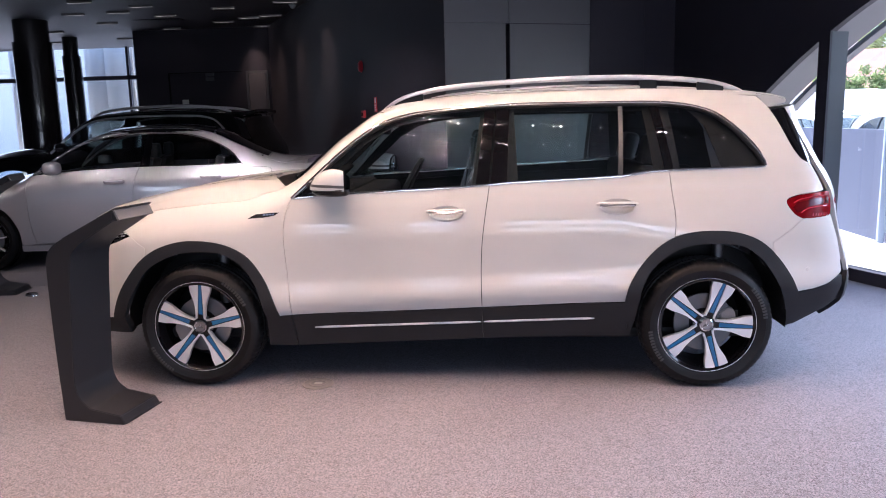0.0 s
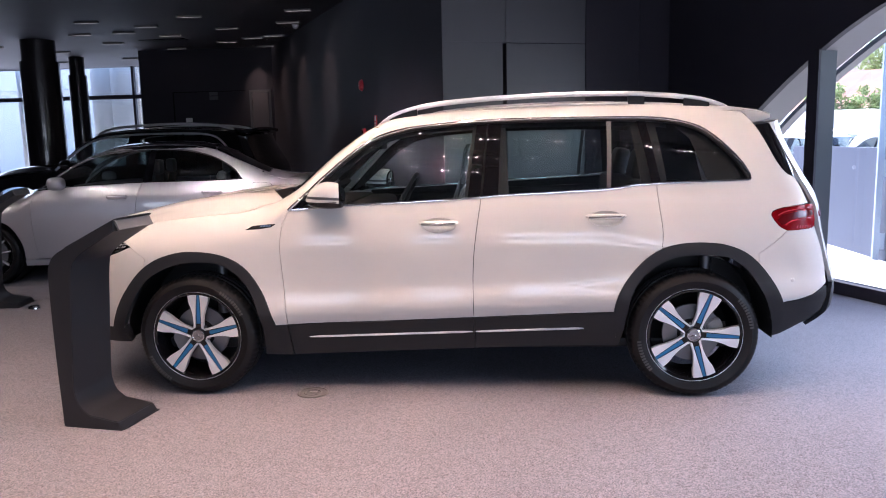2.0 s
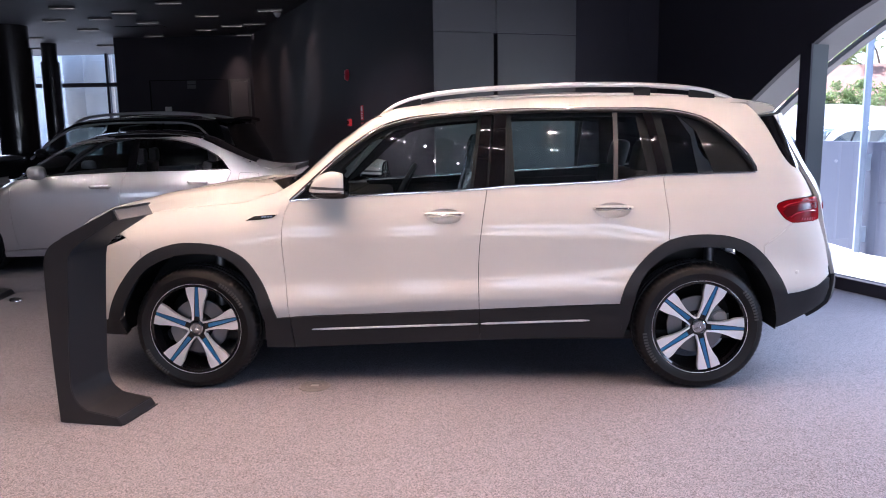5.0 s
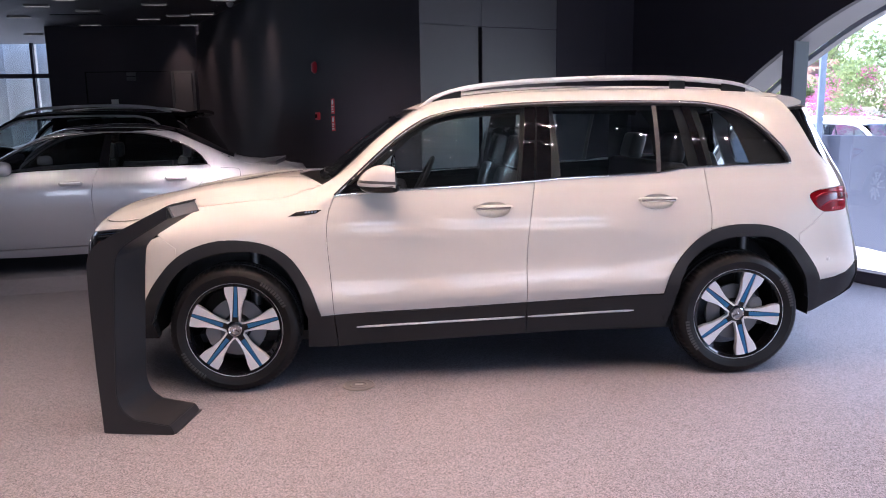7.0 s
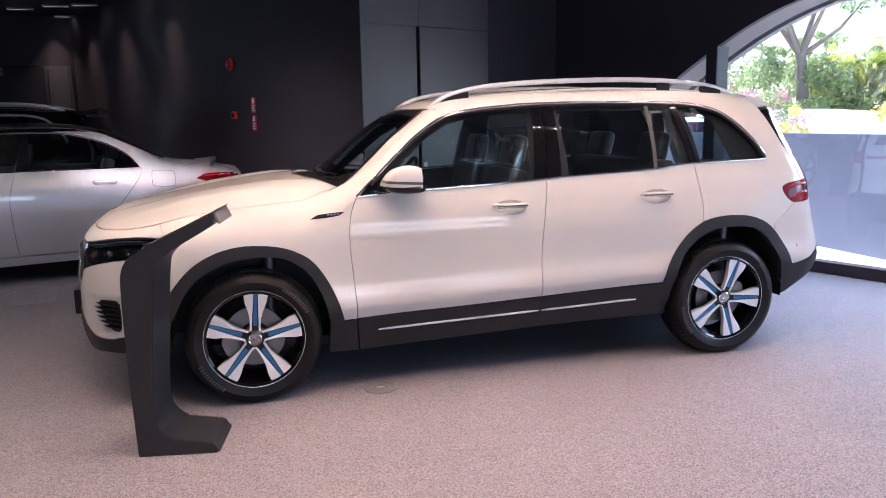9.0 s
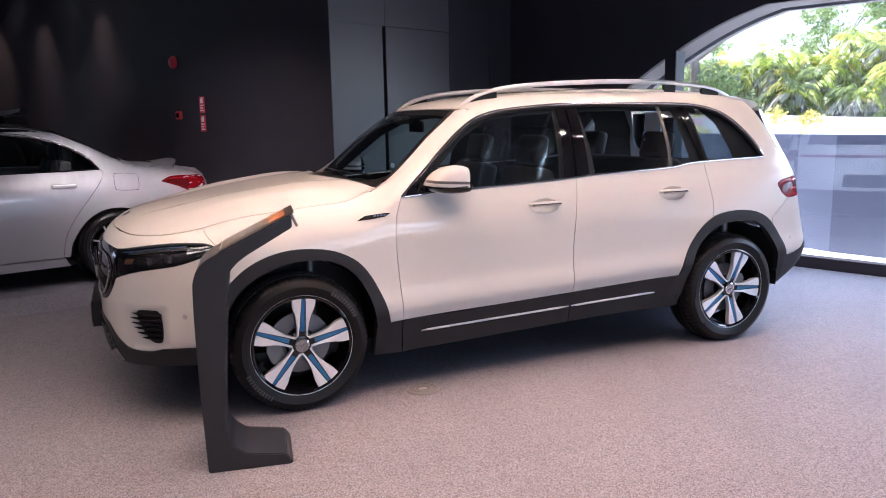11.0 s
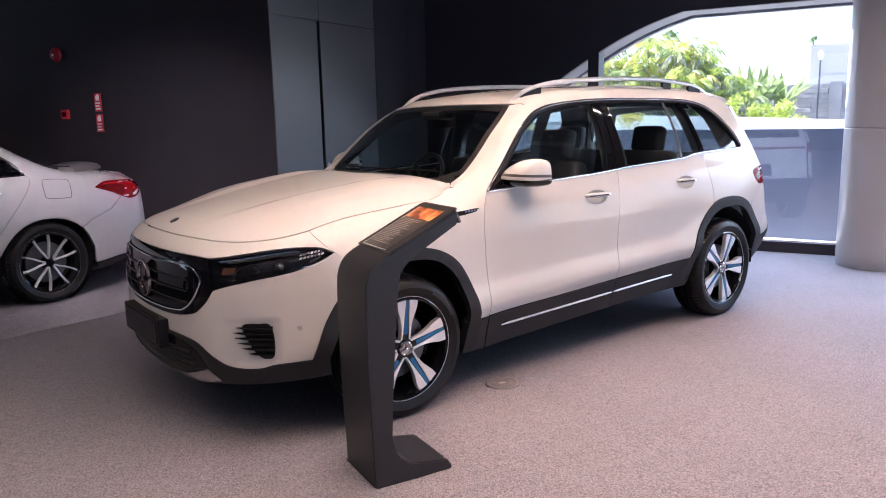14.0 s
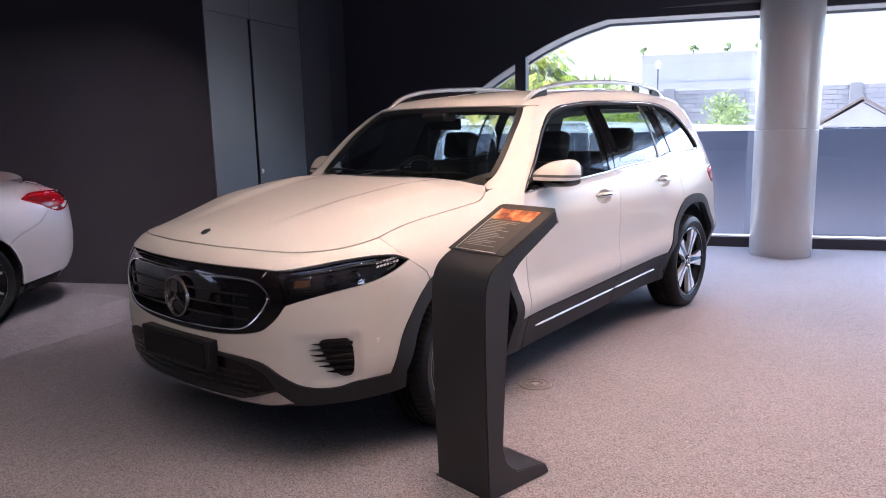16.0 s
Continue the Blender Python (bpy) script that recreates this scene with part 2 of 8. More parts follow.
def lathe(profile, turns, m=None, closed=False):
    """Spins (r, h) pairs about z."""
    bm = bmesh.new()
    rings = []
    for k in range(turns):
        a = 2 * math.pi * k / turns
        rings.append([bm.verts.new((r * math.cos(a), r * math.sin(a), h)) for r, h in profile])
    n = len(profile)
    for k in range(turns):
        p, q = rings[k], rings[(k + 1) % turns]
        for i in range(n if closed else n - 1):
            j = (i + 1) % n
            bm.faces.new((p[i], q[i], q[j], p[j]))
    bmesh.ops.remove_doubles(bm, verts=bm.verts, dist=1e-5)
    bmesh.ops.recalc_face_normals(bm, faces=bm.faces[:])
    if m is not None:
        bm.transform(m)
    return bm


def tube(points, radius, sides=10, flat=1.0, closed=False):
    """A round bar along a line; flat squeezes it upright."""
    bm = bmesh.new()
    pts = [Vector(p) for p in points]
    rings = []
    for i, p in enumerate(pts):
        a, b = pts[max(i - 1, 0)], pts[min(i + 1, len(pts) - 1)]
        if closed:
            a, b = pts[i - 1], pts[(i + 1) % len(pts)]
        d = (b - a).normalized()
        side = d.cross(Vector((0, 0, 1)))
        side = side.normalized() if side.length > 1e-4 else Vector((1, 0, 0))
        up = side.cross(d)
        r = radius[i] if isinstance(radius, (list, tuple)) else radius
        rings.append([bm.verts.new(p + r * (math.cos(2 * math.pi * k / sides) * side + flat * math.sin(2 * math.pi * k / sides) * up)) for k in range(sides)])
    last = len(rings) if closed else len(rings) - 1
    for i in range(last):
        p, q = rings[i], rings[(i + 1) % len(rings)]
        for k in range(sides):
            bm.faces.new((p[k], p[(k + 1) % sides], q[(k + 1) % sides], q[k]))
    if not closed:
        bm.faces.new(rings[0][::-1])
        bm.faces.new(rings[-1])
    bmesh.ops.recalc_face_normals(bm, faces=bm.faces[:])
    return bm


def spline(pts, n=8, closed=False):
    """A smooth line through the points."""
    p = [np.array(q, float) for q in pts]
    out = []
    m = len(p)
    for i in range(m if closed else m - 1):
        if closed:
            a, b, c, d = p[i - 1], p[i], p[(i + 1) % m], p[(i + 2) % m]
        else:
            a, b, c, d = p[max(i - 1, 0)], p[i], p[i + 1], p[min(i + 2, m - 1)]
        for k in range(n):
            t = k / n
            out.append(0.5 * (2 * b + (c - a) * t + (2 * a - 5 * b + 4 * c - d) * t * t + (3 * b - 3 * c + d - a) * t ** 3))
    if not closed:
        out.append(p[-1])
    return [tuple(q) for q in out]



# ---- the showroom ----
HALL = 3.5


def slab(name, a, b, z0, z1, thick, mat, label, category="wall", kind="structure"):
    """A wall from a to b in plan, thick towards its left."""
    a, b = Vector((*a, 0)), Vector((*b, 0))
    d = (b - a).normalized()
    m = Matrix.Translation(a) @ Matrix.Rotation(math.atan2(d.y, d.x), 4, "Z")
    return tagged(part(name, prism([(0, z0), ((b - a).length, z0), ((b - a).length, z1), (0, z1)], thick, m), mat, smooth=False), label, category, kind=kind)


# the arched window's wall: s runs along it from the post, n outwards
WIN = Matrix.Translation((4.45, 2.52, 0)) @ Matrix.Rotation(math.atan2(-0.933, 0.36), 4, "Z")


def win(s, n, z=0.0):
    return tuple(WIN @ Vector((s, n, z)))


ARCH = spline([(-1.45, 0.95), (-1.0, 1.46), (-0.5, 1.83), (-0.1, 2.075), (0.24, 2.255), (0.57, 2.39), (0.88, 2.48)], 5)
HEAD = ARCH + [(13.4, 2.44)]
plan = [(-16, -10), win(13.45, 0.40)[:2], win(-2.3, 0.40)[:2], (-2, 15), (-16, 15)]
bm = bmesh.new()
lo, hi = [bm.verts.new((x, y, -0.1)) for x, y in plan], [bm.verts.new((x, y, 0)) for x, y in plan]
bm.faces.new(hi)
bm.faces.new(lo[::-1])
for i in range(5):
    bm.faces.new((lo[i], lo[(i + 1) % 5], hi[(i + 1) % 5], hi[i]))
bmesh.ops.recalc_face_normals(bm, faces=bm.faces[:])
tagged(part("floor", bm, CARPET, smooth=False), "speckled grey-brown looped carpet floor", "floor", kind="structure")
# the saloon stands on a low carpeted rise with ramped edges
bm = bmesh.new()
rise = [[bm.verts.new(pose(-3.667, 3.797, z, 0, 0, 13) @ Vector((x, y, 0))) for x, y in ((-1.3 - g, -0.98 - g), (3.75 + g, -0.98 - g), (3.75 + g, 1.1 + g), (-1.3 - g, 1.1 + g))] for g, z in ((0.32, 0.001), (0.0, 0.085))]
bm.faces.new(rise[1])
for i in range(4):
    bm.faces.new((rise[0][i], rise[0][(i + 1) % 4], rise[1][(i + 1) % 4], rise[1][i]))
tagged(part("floor_rise", bm, CARPET, smooth=False), "low carpeted rise under the silver saloon", "floor", kind="structure")
bm = bmesh.new()
roof_plan = [(-16, -10), win(13.45, 0.40)[:2], win(-2.3, 0.40)[:2], (-2, 14.5), (-16, 14.5)]
lo, hi = [bm.verts.new((x, y, HALL)) for x, y in roof_plan], [bm.verts.new((x, y, HALL + 0.2)) for x, y in roof_plan]
bm.faces.new(hi)
bm.faces.new(lo[::-1])
for i in range(5):
    bm.faces.new((lo[i], lo[(i + 1) % 5], hi[(i + 1) % 5], hi[i]))
bmesh.ops.recalc_face_normals(bm, faces=bm.faces[:])
tagged(part("ceiling", bm, DARK_CEILING, smooth=False), "dark grey showroom ceiling", "ceiling", kind="structure")
slab("wall_back", (-5.9, 11.5), (-2.6, 11.5), 0, HALL, 0.2, BLACK_WALL, "black back wall of the showroom")
slab("wall_far_oblique", (-3.0, 11.5), (-0.2, 6.38), 0, HALL, 0.2, BLACK_WALL, "black painted oblique wall")
slab("wall_oblique", (-0.2, 6.38), (1.185, 3.72), 0, HALL, 0.2, BLACK_WALL, "black painted oblique wall with fire signs")
slab("wall_corner", (3.31, 4.46), (3.80, 4.62), 0, HALL, 0.2, BLACK_WALL, "black wall beside the arched window")
# grey wall of flush panels round a flush door
PW = Matrix.Translation((1.185, 3.715, 0)) @ Matrix.Rotation(math.atan2(0.745, 2.125), 4, "Z")
panel_wall = tagged(new("wall_panelled"), "grey panelled wall with a flush door", "wall", kind="structure")
for u0, u1, z0, z1, front, thick in ((0.0, 0.655, 0, HALL, 0.012, 0.15), (0.70, 2.25, 0, HALL, 0.012, 0.15), (0.655, 0.70, 2.455, HALL, 0.012, 0.15), (0.0, 2.25, 0, HALL, 0.163, 0.05)):
    part("wall_core", prism([(u0, z0), (u1, z0), (u1, z1), (u0, z1)], thick, PW @ Matrix.Translation((0, front, 0))), BLACK_WALL, panel_wall, smooth=False)
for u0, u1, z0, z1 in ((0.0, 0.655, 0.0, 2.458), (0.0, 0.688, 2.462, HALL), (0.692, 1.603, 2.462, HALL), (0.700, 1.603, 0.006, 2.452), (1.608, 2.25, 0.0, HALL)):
    # Last panel takes the black paint to hold the light's falloff.
    part("panel", prism([(u0, z0), (u1, z0), (u1, z1), (u0, z1)], 0.012, PW, 0.0008, 1), BLACK_WALL if u0 > 1.6 else GREY_PANEL, panel_wall, "flat wall panel in black for the fading light" if u0 > 1.6 else "flat grey wall panel", smooth=False)
part("door_gap", prism([(0.656, 0.0), (0.699, 0.0), (0.699, 2.454), (0.656, 2.454)], 0.004, PW @ Matrix.Translation((0, 0.155, 0))), BLACK_PLASTIC, panel_wall, "black door gap", smooth=False)
part("door_lock", lathe([(0, 0.012), (0.012, 0.012), (0.024, 0.008), (0.026, 0.0)], 20, PW @ Matrix.Translation((0.74, 0, 1.01)) @ Matrix.Rotation(math.pi / 2, 4, "X")), WHITE_PLASTIC, panel_wall, "round pale lock")
edges = [-16.0] + [q for bay in FRONT_BAYS for q in bay] + [10.0]
for k in range(0, len(edges), 2):
    slab("wall_front_pier", (edges[k], -9.9), (edges[k + 1], -9.9), 0, HALL, -0.2, BLACK_WALL, "dark showroom wall")
glazing = tagged(new("window_3"), "front glazing in three bays with dark bars", "window", kind="structure")
for b0, b1 in FRONT_BAYS:
    slab("wall_front_head", (b0, -9.9), (b1, -9.9), 2.6, HALL, -0.2, BLACK_WALL, "dark wall over the front glazing")
    slab("wall_front_base", (b0, -9.9), (b1, -9.9), 0, 0.9, -0.2, BLACK_WALL, "dark wall under the front glazing")
    # Unseen bar, added to split each bay's reflection into two streaks.
    part("glazing_bar", box_bm(b0, b1, -9.70, -9.64, 1.45, 1.95, 0.004), BLACK_WALL, glazing, "dark bar added to split the bay's reflection", smooth=False)
    for k in range(1, int((b1 - b0) / 0.9)):
        part("upright", box_bm(b0 + 0.9 * k, b0 + 0.9 * k + 0.05, -9.70, -9.64, 0.9, 2.6, 0.004), BLACK_WALL, glazing, "dark glazing bar", smooth=False)
slab("wall_west", (-16, 16), (-16, -10), 0, HALL, -0.2, BLACK_WALL, "dark showroom wall")
tagged(part("wall_arched", prism([(-2.2, 0), (-1.5, 0)] + HEAD + [(13.4, HALL), (-2.2, HALL)], 0.06, WIN), BLACK_WALL, smooth=False), "black wall over a wide arched window", "wall", kind="structure")


def soffit(name, n0, n1, mat, label, drop=0.0):
    bm = bmesh.new()
    rows = [[bm.verts.new(win(s, n, z - drop + up)) for n, up in ((n0, 0), (n1, 0), (n1, 0.05), (n0, 0.05))] for s, z in [(-1.5, 0.0)] + HEAD]
    for a, b in zip(rows, rows[1:]):
        for i in range(4):
            bm.faces.new((a[i], a[(i + 1) % 4], b[(i + 1) % 4], b[i]))
    bmesh.ops.recalc_face_normals(bm, faces=bm.faces[:])
    return tagged(part(name, bm, mat, smooth=False), label, "window reveal", kind="structure")


soffit("window_reveal", 0.063, 0.40, LAVENDER, "grey painted reveal of the arched window")
soffit("outer_reveal", 0.46, 0.55, LAVENDER, "pale outer reveal of the arched window", 0.02)
window = tagged(new("window_1"), "wide arched window in thin frame", "window", kind="structure")
raw("pane", [win(s, 0.43, z) for s, z in [(-1.5, 0.10)] + HEAD + [(13.4, 0.10)]], [tuple(range(len(HEAD) + 2))], WINDOW_GLASS, window, "clear glass").visible_shadow = False
part("sill", prism([(-1.5, 0.0), (13.4, 0.0), (13.4, 0.11), (-1.5, 0.11)], 0.13, WIN @ Matrix.Translation((0, 0.39, 0)), 0.004), BLACK_WALL, window, "black window sill", smooth=False)
post = part("window_post", prism([(-0.115, 0.0), (-0.002, 0.0), (-0.002, 2.145), (-0.115, 2.07)], 0.165, WIN @ Matrix.Translation((0, 0.02, 0))), POST_PAINT, window, "grey steel window post", smooth=False)
part("post_cover", prism([(-0.118, 0.0), (0.0, 0.0), (0.0, 2.15), (-0.118, 2.075)], 0.02, WIN @ Matrix.Translation((0, -0.004, 0))), BLACK_WALL, window, "black post cover", smooth=False)

tagged(part("round_column", lathe([(0.285, 0.0), (0.285, 0.05), (0.300, 0.052), (0.300, 1.285), (0.294, 1.290), (0.294, 1.296), (0.300, 1.301), (0.300, HALL)], 72, Matrix.Translation((5.43, 0.015, 0))), COLUMN_PAINT), "glossy white round column with a seam", "column", kind="structure")

tagged(part("paved_strip", prism([(-4.5, -0.11), (13.4, -0.11), (13.4, -0.05), (-4.5, -0.05)], 1.9, WIN @ Matrix.Translation((0, 0.53, 0))), CONCRETE, smooth=False), "pale sunlit paving beside the window", "pavement", kind="structure")
# outside: paved strip, low wall, car park
tagged(part("ground", box_bm(-120, 160, -120, 160, -0.4, -0.11), CONCRETE, smooth=False), "pale sunlit paving and car park", "ground", kind="structure")
SCREEN = [(6.35, 8.0), (6.42, 2.2), (6.75, 1.15), (7.5, -0.65), (9.6, -5.8)]
bm = bmesh.new()
rows = []
for i, (x, y) in enumerate(SCREEN):
    rows.append([bm.verts.new(p) for p in ((x, y, -0.12), (x, y, 1.25), (x + 0.15, y + 0.04, 1.25), (x + 0.15, y + 0.04, -0.12))])
for a, b in zip(rows, rows[1:]):
    for i in range(4):
        bm.faces.new((a[i], a[(i + 1) % 4], b[(i + 1) % 4], b[i]))
bm.faces.new(rows[0])
bm.faces.new(rows[-1])
bmesh.ops.recalc_face_normals(bm, faces=bm.faces[:])
tagged(part("boundary_wall", bm, BLUE_SCREEN, smooth=False), "low blue-grey rendered boundary wall outside", "wall", kind="structure")
def table(lo, hi, xs, ys, soft):
    """A smooth curve through rough stations, as a dense lookup."""
    g = np.linspace(lo - 4 * soft, hi + 4 * soft, 1200)
    raw = np.interp(g, xs, ys)
    reach = max(1, int(3 * soft / (g[1] - g[0])))
    bell = np.exp(-0.5 * (np.arange(-reach, reach + 1) * (g[1] - g[0]) / soft) ** 2)
    pad = np.concatenate([2 * raw[0] - raw[reach:0:-1], raw, 2 * raw[-1] - raw[-2:-reach - 2:-1]])
    val = np.convolve(pad, bell / bell.sum(), "valid")
    return lambda q: np.interp(q, g, val)


def smax(a, b, k):
    h = np.maximum(k - np.abs(a - b), 0) / k
    return np.maximum(a, b) + h * h * k / 4


def smin(a, b, k):
    return -smax(-a, -b, k)


# ---- the electric SUV's skin: x runs from nose to tail, v is the distance from the middle plane, z is up ----
SUV_MID = 0.885
suv_half = table(0.1, 1.75, [0.1, 0.25, 0.35, 0.44, 0.48, 0.505, 0.53, 0.56, 0.59, 0.62, 0.65, 0.70, 0.78, 0.85, 0.90, 0.95, 1.03, 1.09, 1.12, 1.22, 1.33, 1.44, 1.55, 1.62, 1.75],
                 [0.80, 0.825, 0.852, 0.882, 0.900, 0.9115, 0.9125, 0.9110, 0.9052, 0.8992, 0.8968, 0.8960, 0.8975, 0.8990, 0.8955, 0.8885, 0.872, 0.854, 0.841, 0.812, 0.767, 0.710, 0.64, 0.583, 0.465], 0.013)
suv_nose = table(0.1, 1.3, [0.1, 0.2, 0.3, 0.45, 0.6, 0.75, 0.88, 0.95, 1.0, 1.3],
                 [-0.80, -0.87, -0.92, -0.945, -0.945, -0.937, -0.91, -0.868, -0.815, -0.5], 0.03)
suv_hood = table(-1.0, 0.9, [-1.0, -0.9, -0.8, -0.7, -0.5, -0.25, 0.05, 0.35, 0.9],
                 [0.89, 0.94, 0.983, 1.014, 1.053, 1.095, 1.138, 1.17, 1.21], 0.05)
suv_roof = table(0.7, 3.8, [0.7, 1.0, 1.2, 1.6, 2.1, 2.6, 3.1, 3.35, 3.8],
                 [1.50, 1.572, 1.614, 1.650, 1.671, 1.665, 1.626, 1.582, 1.51], 0.08)
suv_screen = table(0.9, 1.8, [0.9, 1.08, 1.17, 1.38, 1.53, 1.58, 1.8], [0.13, 0.345, 0.445, 0.69, 0.915, 1.015, 1.45], 0.02)
suv_tail = table(0.1, 1.8, [0.1, 0.33, 0.45, 0.55, 0.62, 0.71, 0.8, 0.92, 1.06, 1.15, 1.21, 1.33, 1.43, 1.54, 1.8],
                 [3.25, 3.42, 3.565, 3.585, 3.578, 3.556, 3.525, 3.495, 3.474, 3.43, 3.385, 3.315, 3.26, 3.23, 3.15], 0.02)


def suv_side(x, z):
    nose = np.clip((-0.05 - x) / 0.85, 0, 1)
    tail = np.clip((x - 2.95) / 0.8, 0, 1)
    # the lower crease climbs towards the tail, and the flanks swell round the wheel arches
    low = np.clip((0.86 - z) / 0.22, 0, 1)
    climb = 0.036 * (np.clip(x, -0.6, 2.9) - 1.4) * low * low * (3 - 2 * low)
    near = np.minimum(np.hypot(x, z - 0.36), np.hypot(x - 2.829, z - 0.36))
    flare = 0.016 * np.clip((0.74 - near) / 0.26, 0, 1) ** 2
    return suv_half(z - climb) + flare - 0.055 * nose ** 2 - 0.095 * tail ** 2


def suv_field(x, v, z):
    """Below zero inside the body."""
    v = np.abs(v)
    side = v - suv_side(x, z)
    front = suv_nose(z) + 0.16 * v ** 2 + 0.28 * (v / 0.9) ** 6 - x
    back = x - suv_tail(z) - 0.22 * (1 - (v / 0.82) ** 2)
    # two raised ribs whose edges make creases that open towards the windscreen
    inner = np.clip((v - 0.235 - 0.17 * (x + 0.7)) / 0.085, 0, 1)
    outer = np.clip((v - 0.50 - 0.15 * (x + 0.7)) / 0.09, 0, 1)
    dome = 0.017 * inner * inner * (3 - 2 * inner) * (1 - 0.75 * outer * outer * (3 - 2 * outer)) * np.clip((x + 0.74) / 0.40, 0, 1) * np.clip((0.40 - x) / 0.22, 0, 1)
    aft = np.clip((x + 0.72) / 0.55, 0, 1)
    aft = aft * aft * (3 - 2 * aft)
    fall = (1 - aft) * 0.145 * (v / 0.85) ** 2.3 + aft * (0.003 + 0.125 * (v / 0.85) ** 4.6)
    fall = fall + 0.030 * np.clip((x - 0.08) / 0.40, 0, 1) ** 1.5 * (v / 0.645) ** 2
    hood = z - (suv_hood(x) - fall + dome)
    roof = z - (suv_roof(x) - 0.022 * (v / 0.6) ** 2)
    screen = suv_screen(z) + 0.27 * v ** 2 - x
    # the pillars' feet run out into the wings in a hollow curve
    top = smin(hood, smax(roof, screen, 0.06), 0.001 + 0.22 * np.clip((v - 0.64) / 0.10, 0, 1))
    ends = smax(front, back, 0.1)
    f = smax(side, ends, 0.14)
    # the front corners are hollowed round the side vents
    turn = np.degrees(np.arctan2(v, -x))
    step = lambda q: np.clip(q, 0, 1) ** 2 * (3 - 2 * np.clip(q, 0, 1))
    f = f + 0.017 * step((turn - 35) / 7) * step((53.6 - turn) / 2.0) * step((z - 0.395) / 0.03) * step((0.622 - z) / 0.022)
    return smax(f, top, np.interp(x, [0.40, 0.55, 0.95, 1.2], [0.10, 0.045, 0.045, 0.07]))


def cast(field, o, d, far, steps=90):
    """First point of the skin along rays from outside."""
    o, d = np.atleast_2d(np.asarray(o, float)), np.atleast_2d(np.asarray(d, float))
    d = np.broadcast_to(d, o.shape)
    k = np.linspace(0, far, steps)
    p = o[:, None, :] + k[None, :, None] * d[:, None, :]
    inside = field(p[..., 0], p[..., 1], p[..., 2]) < 0
    first = np.where(inside.any(1), inside.argmax(1), steps - 1)
    hi = k[first]
    lo = k[np.maximum(first - 1, 0)]
    for _ in range(26):
        m = (lo + hi) / 2
        q = o + m[:, None] * d
        ins = field(q[:, 0], q[:, 1], q[:, 2]) < 0
        hi, lo = np.where(ins, m, hi), np.where(ins, lo, m)
    return o + hi[:, None] * d

# ---- panels cut from a skin ----
from mathutils.geometry import delaunay_2d_cdt


def even(line, step):
    """Points at even steps along a closed line."""
    p = np.array(line + [line[0]], float)
    seg = np.hypot(*(p[1:] - p[:-1]).T)
    out = []
    for i, s in enumerate(seg):
        if s < 1e-7:
            continue
        k = max(1, int(round(s / step)))
        out += [p[i] + (p[i + 1] - p[i]) * j / k for j in range(k)]
    return np.array(out)


def shrink(p, gap):
    """Draws a closed line in by gap."""
    area2 = np.sum(p[:, 0] * np.roll(p[:, 1], -1) - np.roll(p[:, 0], -1) * p[:, 1])
    t = np.roll(p, -1, 0) - np.roll(p, 1, 0)
    t /= np.maximum(np.hypot(*t.T), 1e-9)[:, None]
    n = np.stack([-t[:, 1], t[:, 0]], 1) * (1 if area2 > 0 else -1)
    return p + gap * n


def within(q, p):
    """Which points q lie inside the closed line p."""
    x, y = q[:, 0][:, None], q[:, 1][:, None]
    x0, y0 = p[:, 0][None], p[:, 1][None]
    x1, y1 = np.roll(p[:, 0], -1)[None], np.roll(p[:, 1], -1)[None]
    cross = ((y0 > y) != (y1 > y)) & (x < (x1 - x0) * (y - y0) / np.where(y1 == y0, 1e-12, y1 - y0) + x0)
    return cross.sum(1) % 2 == 1


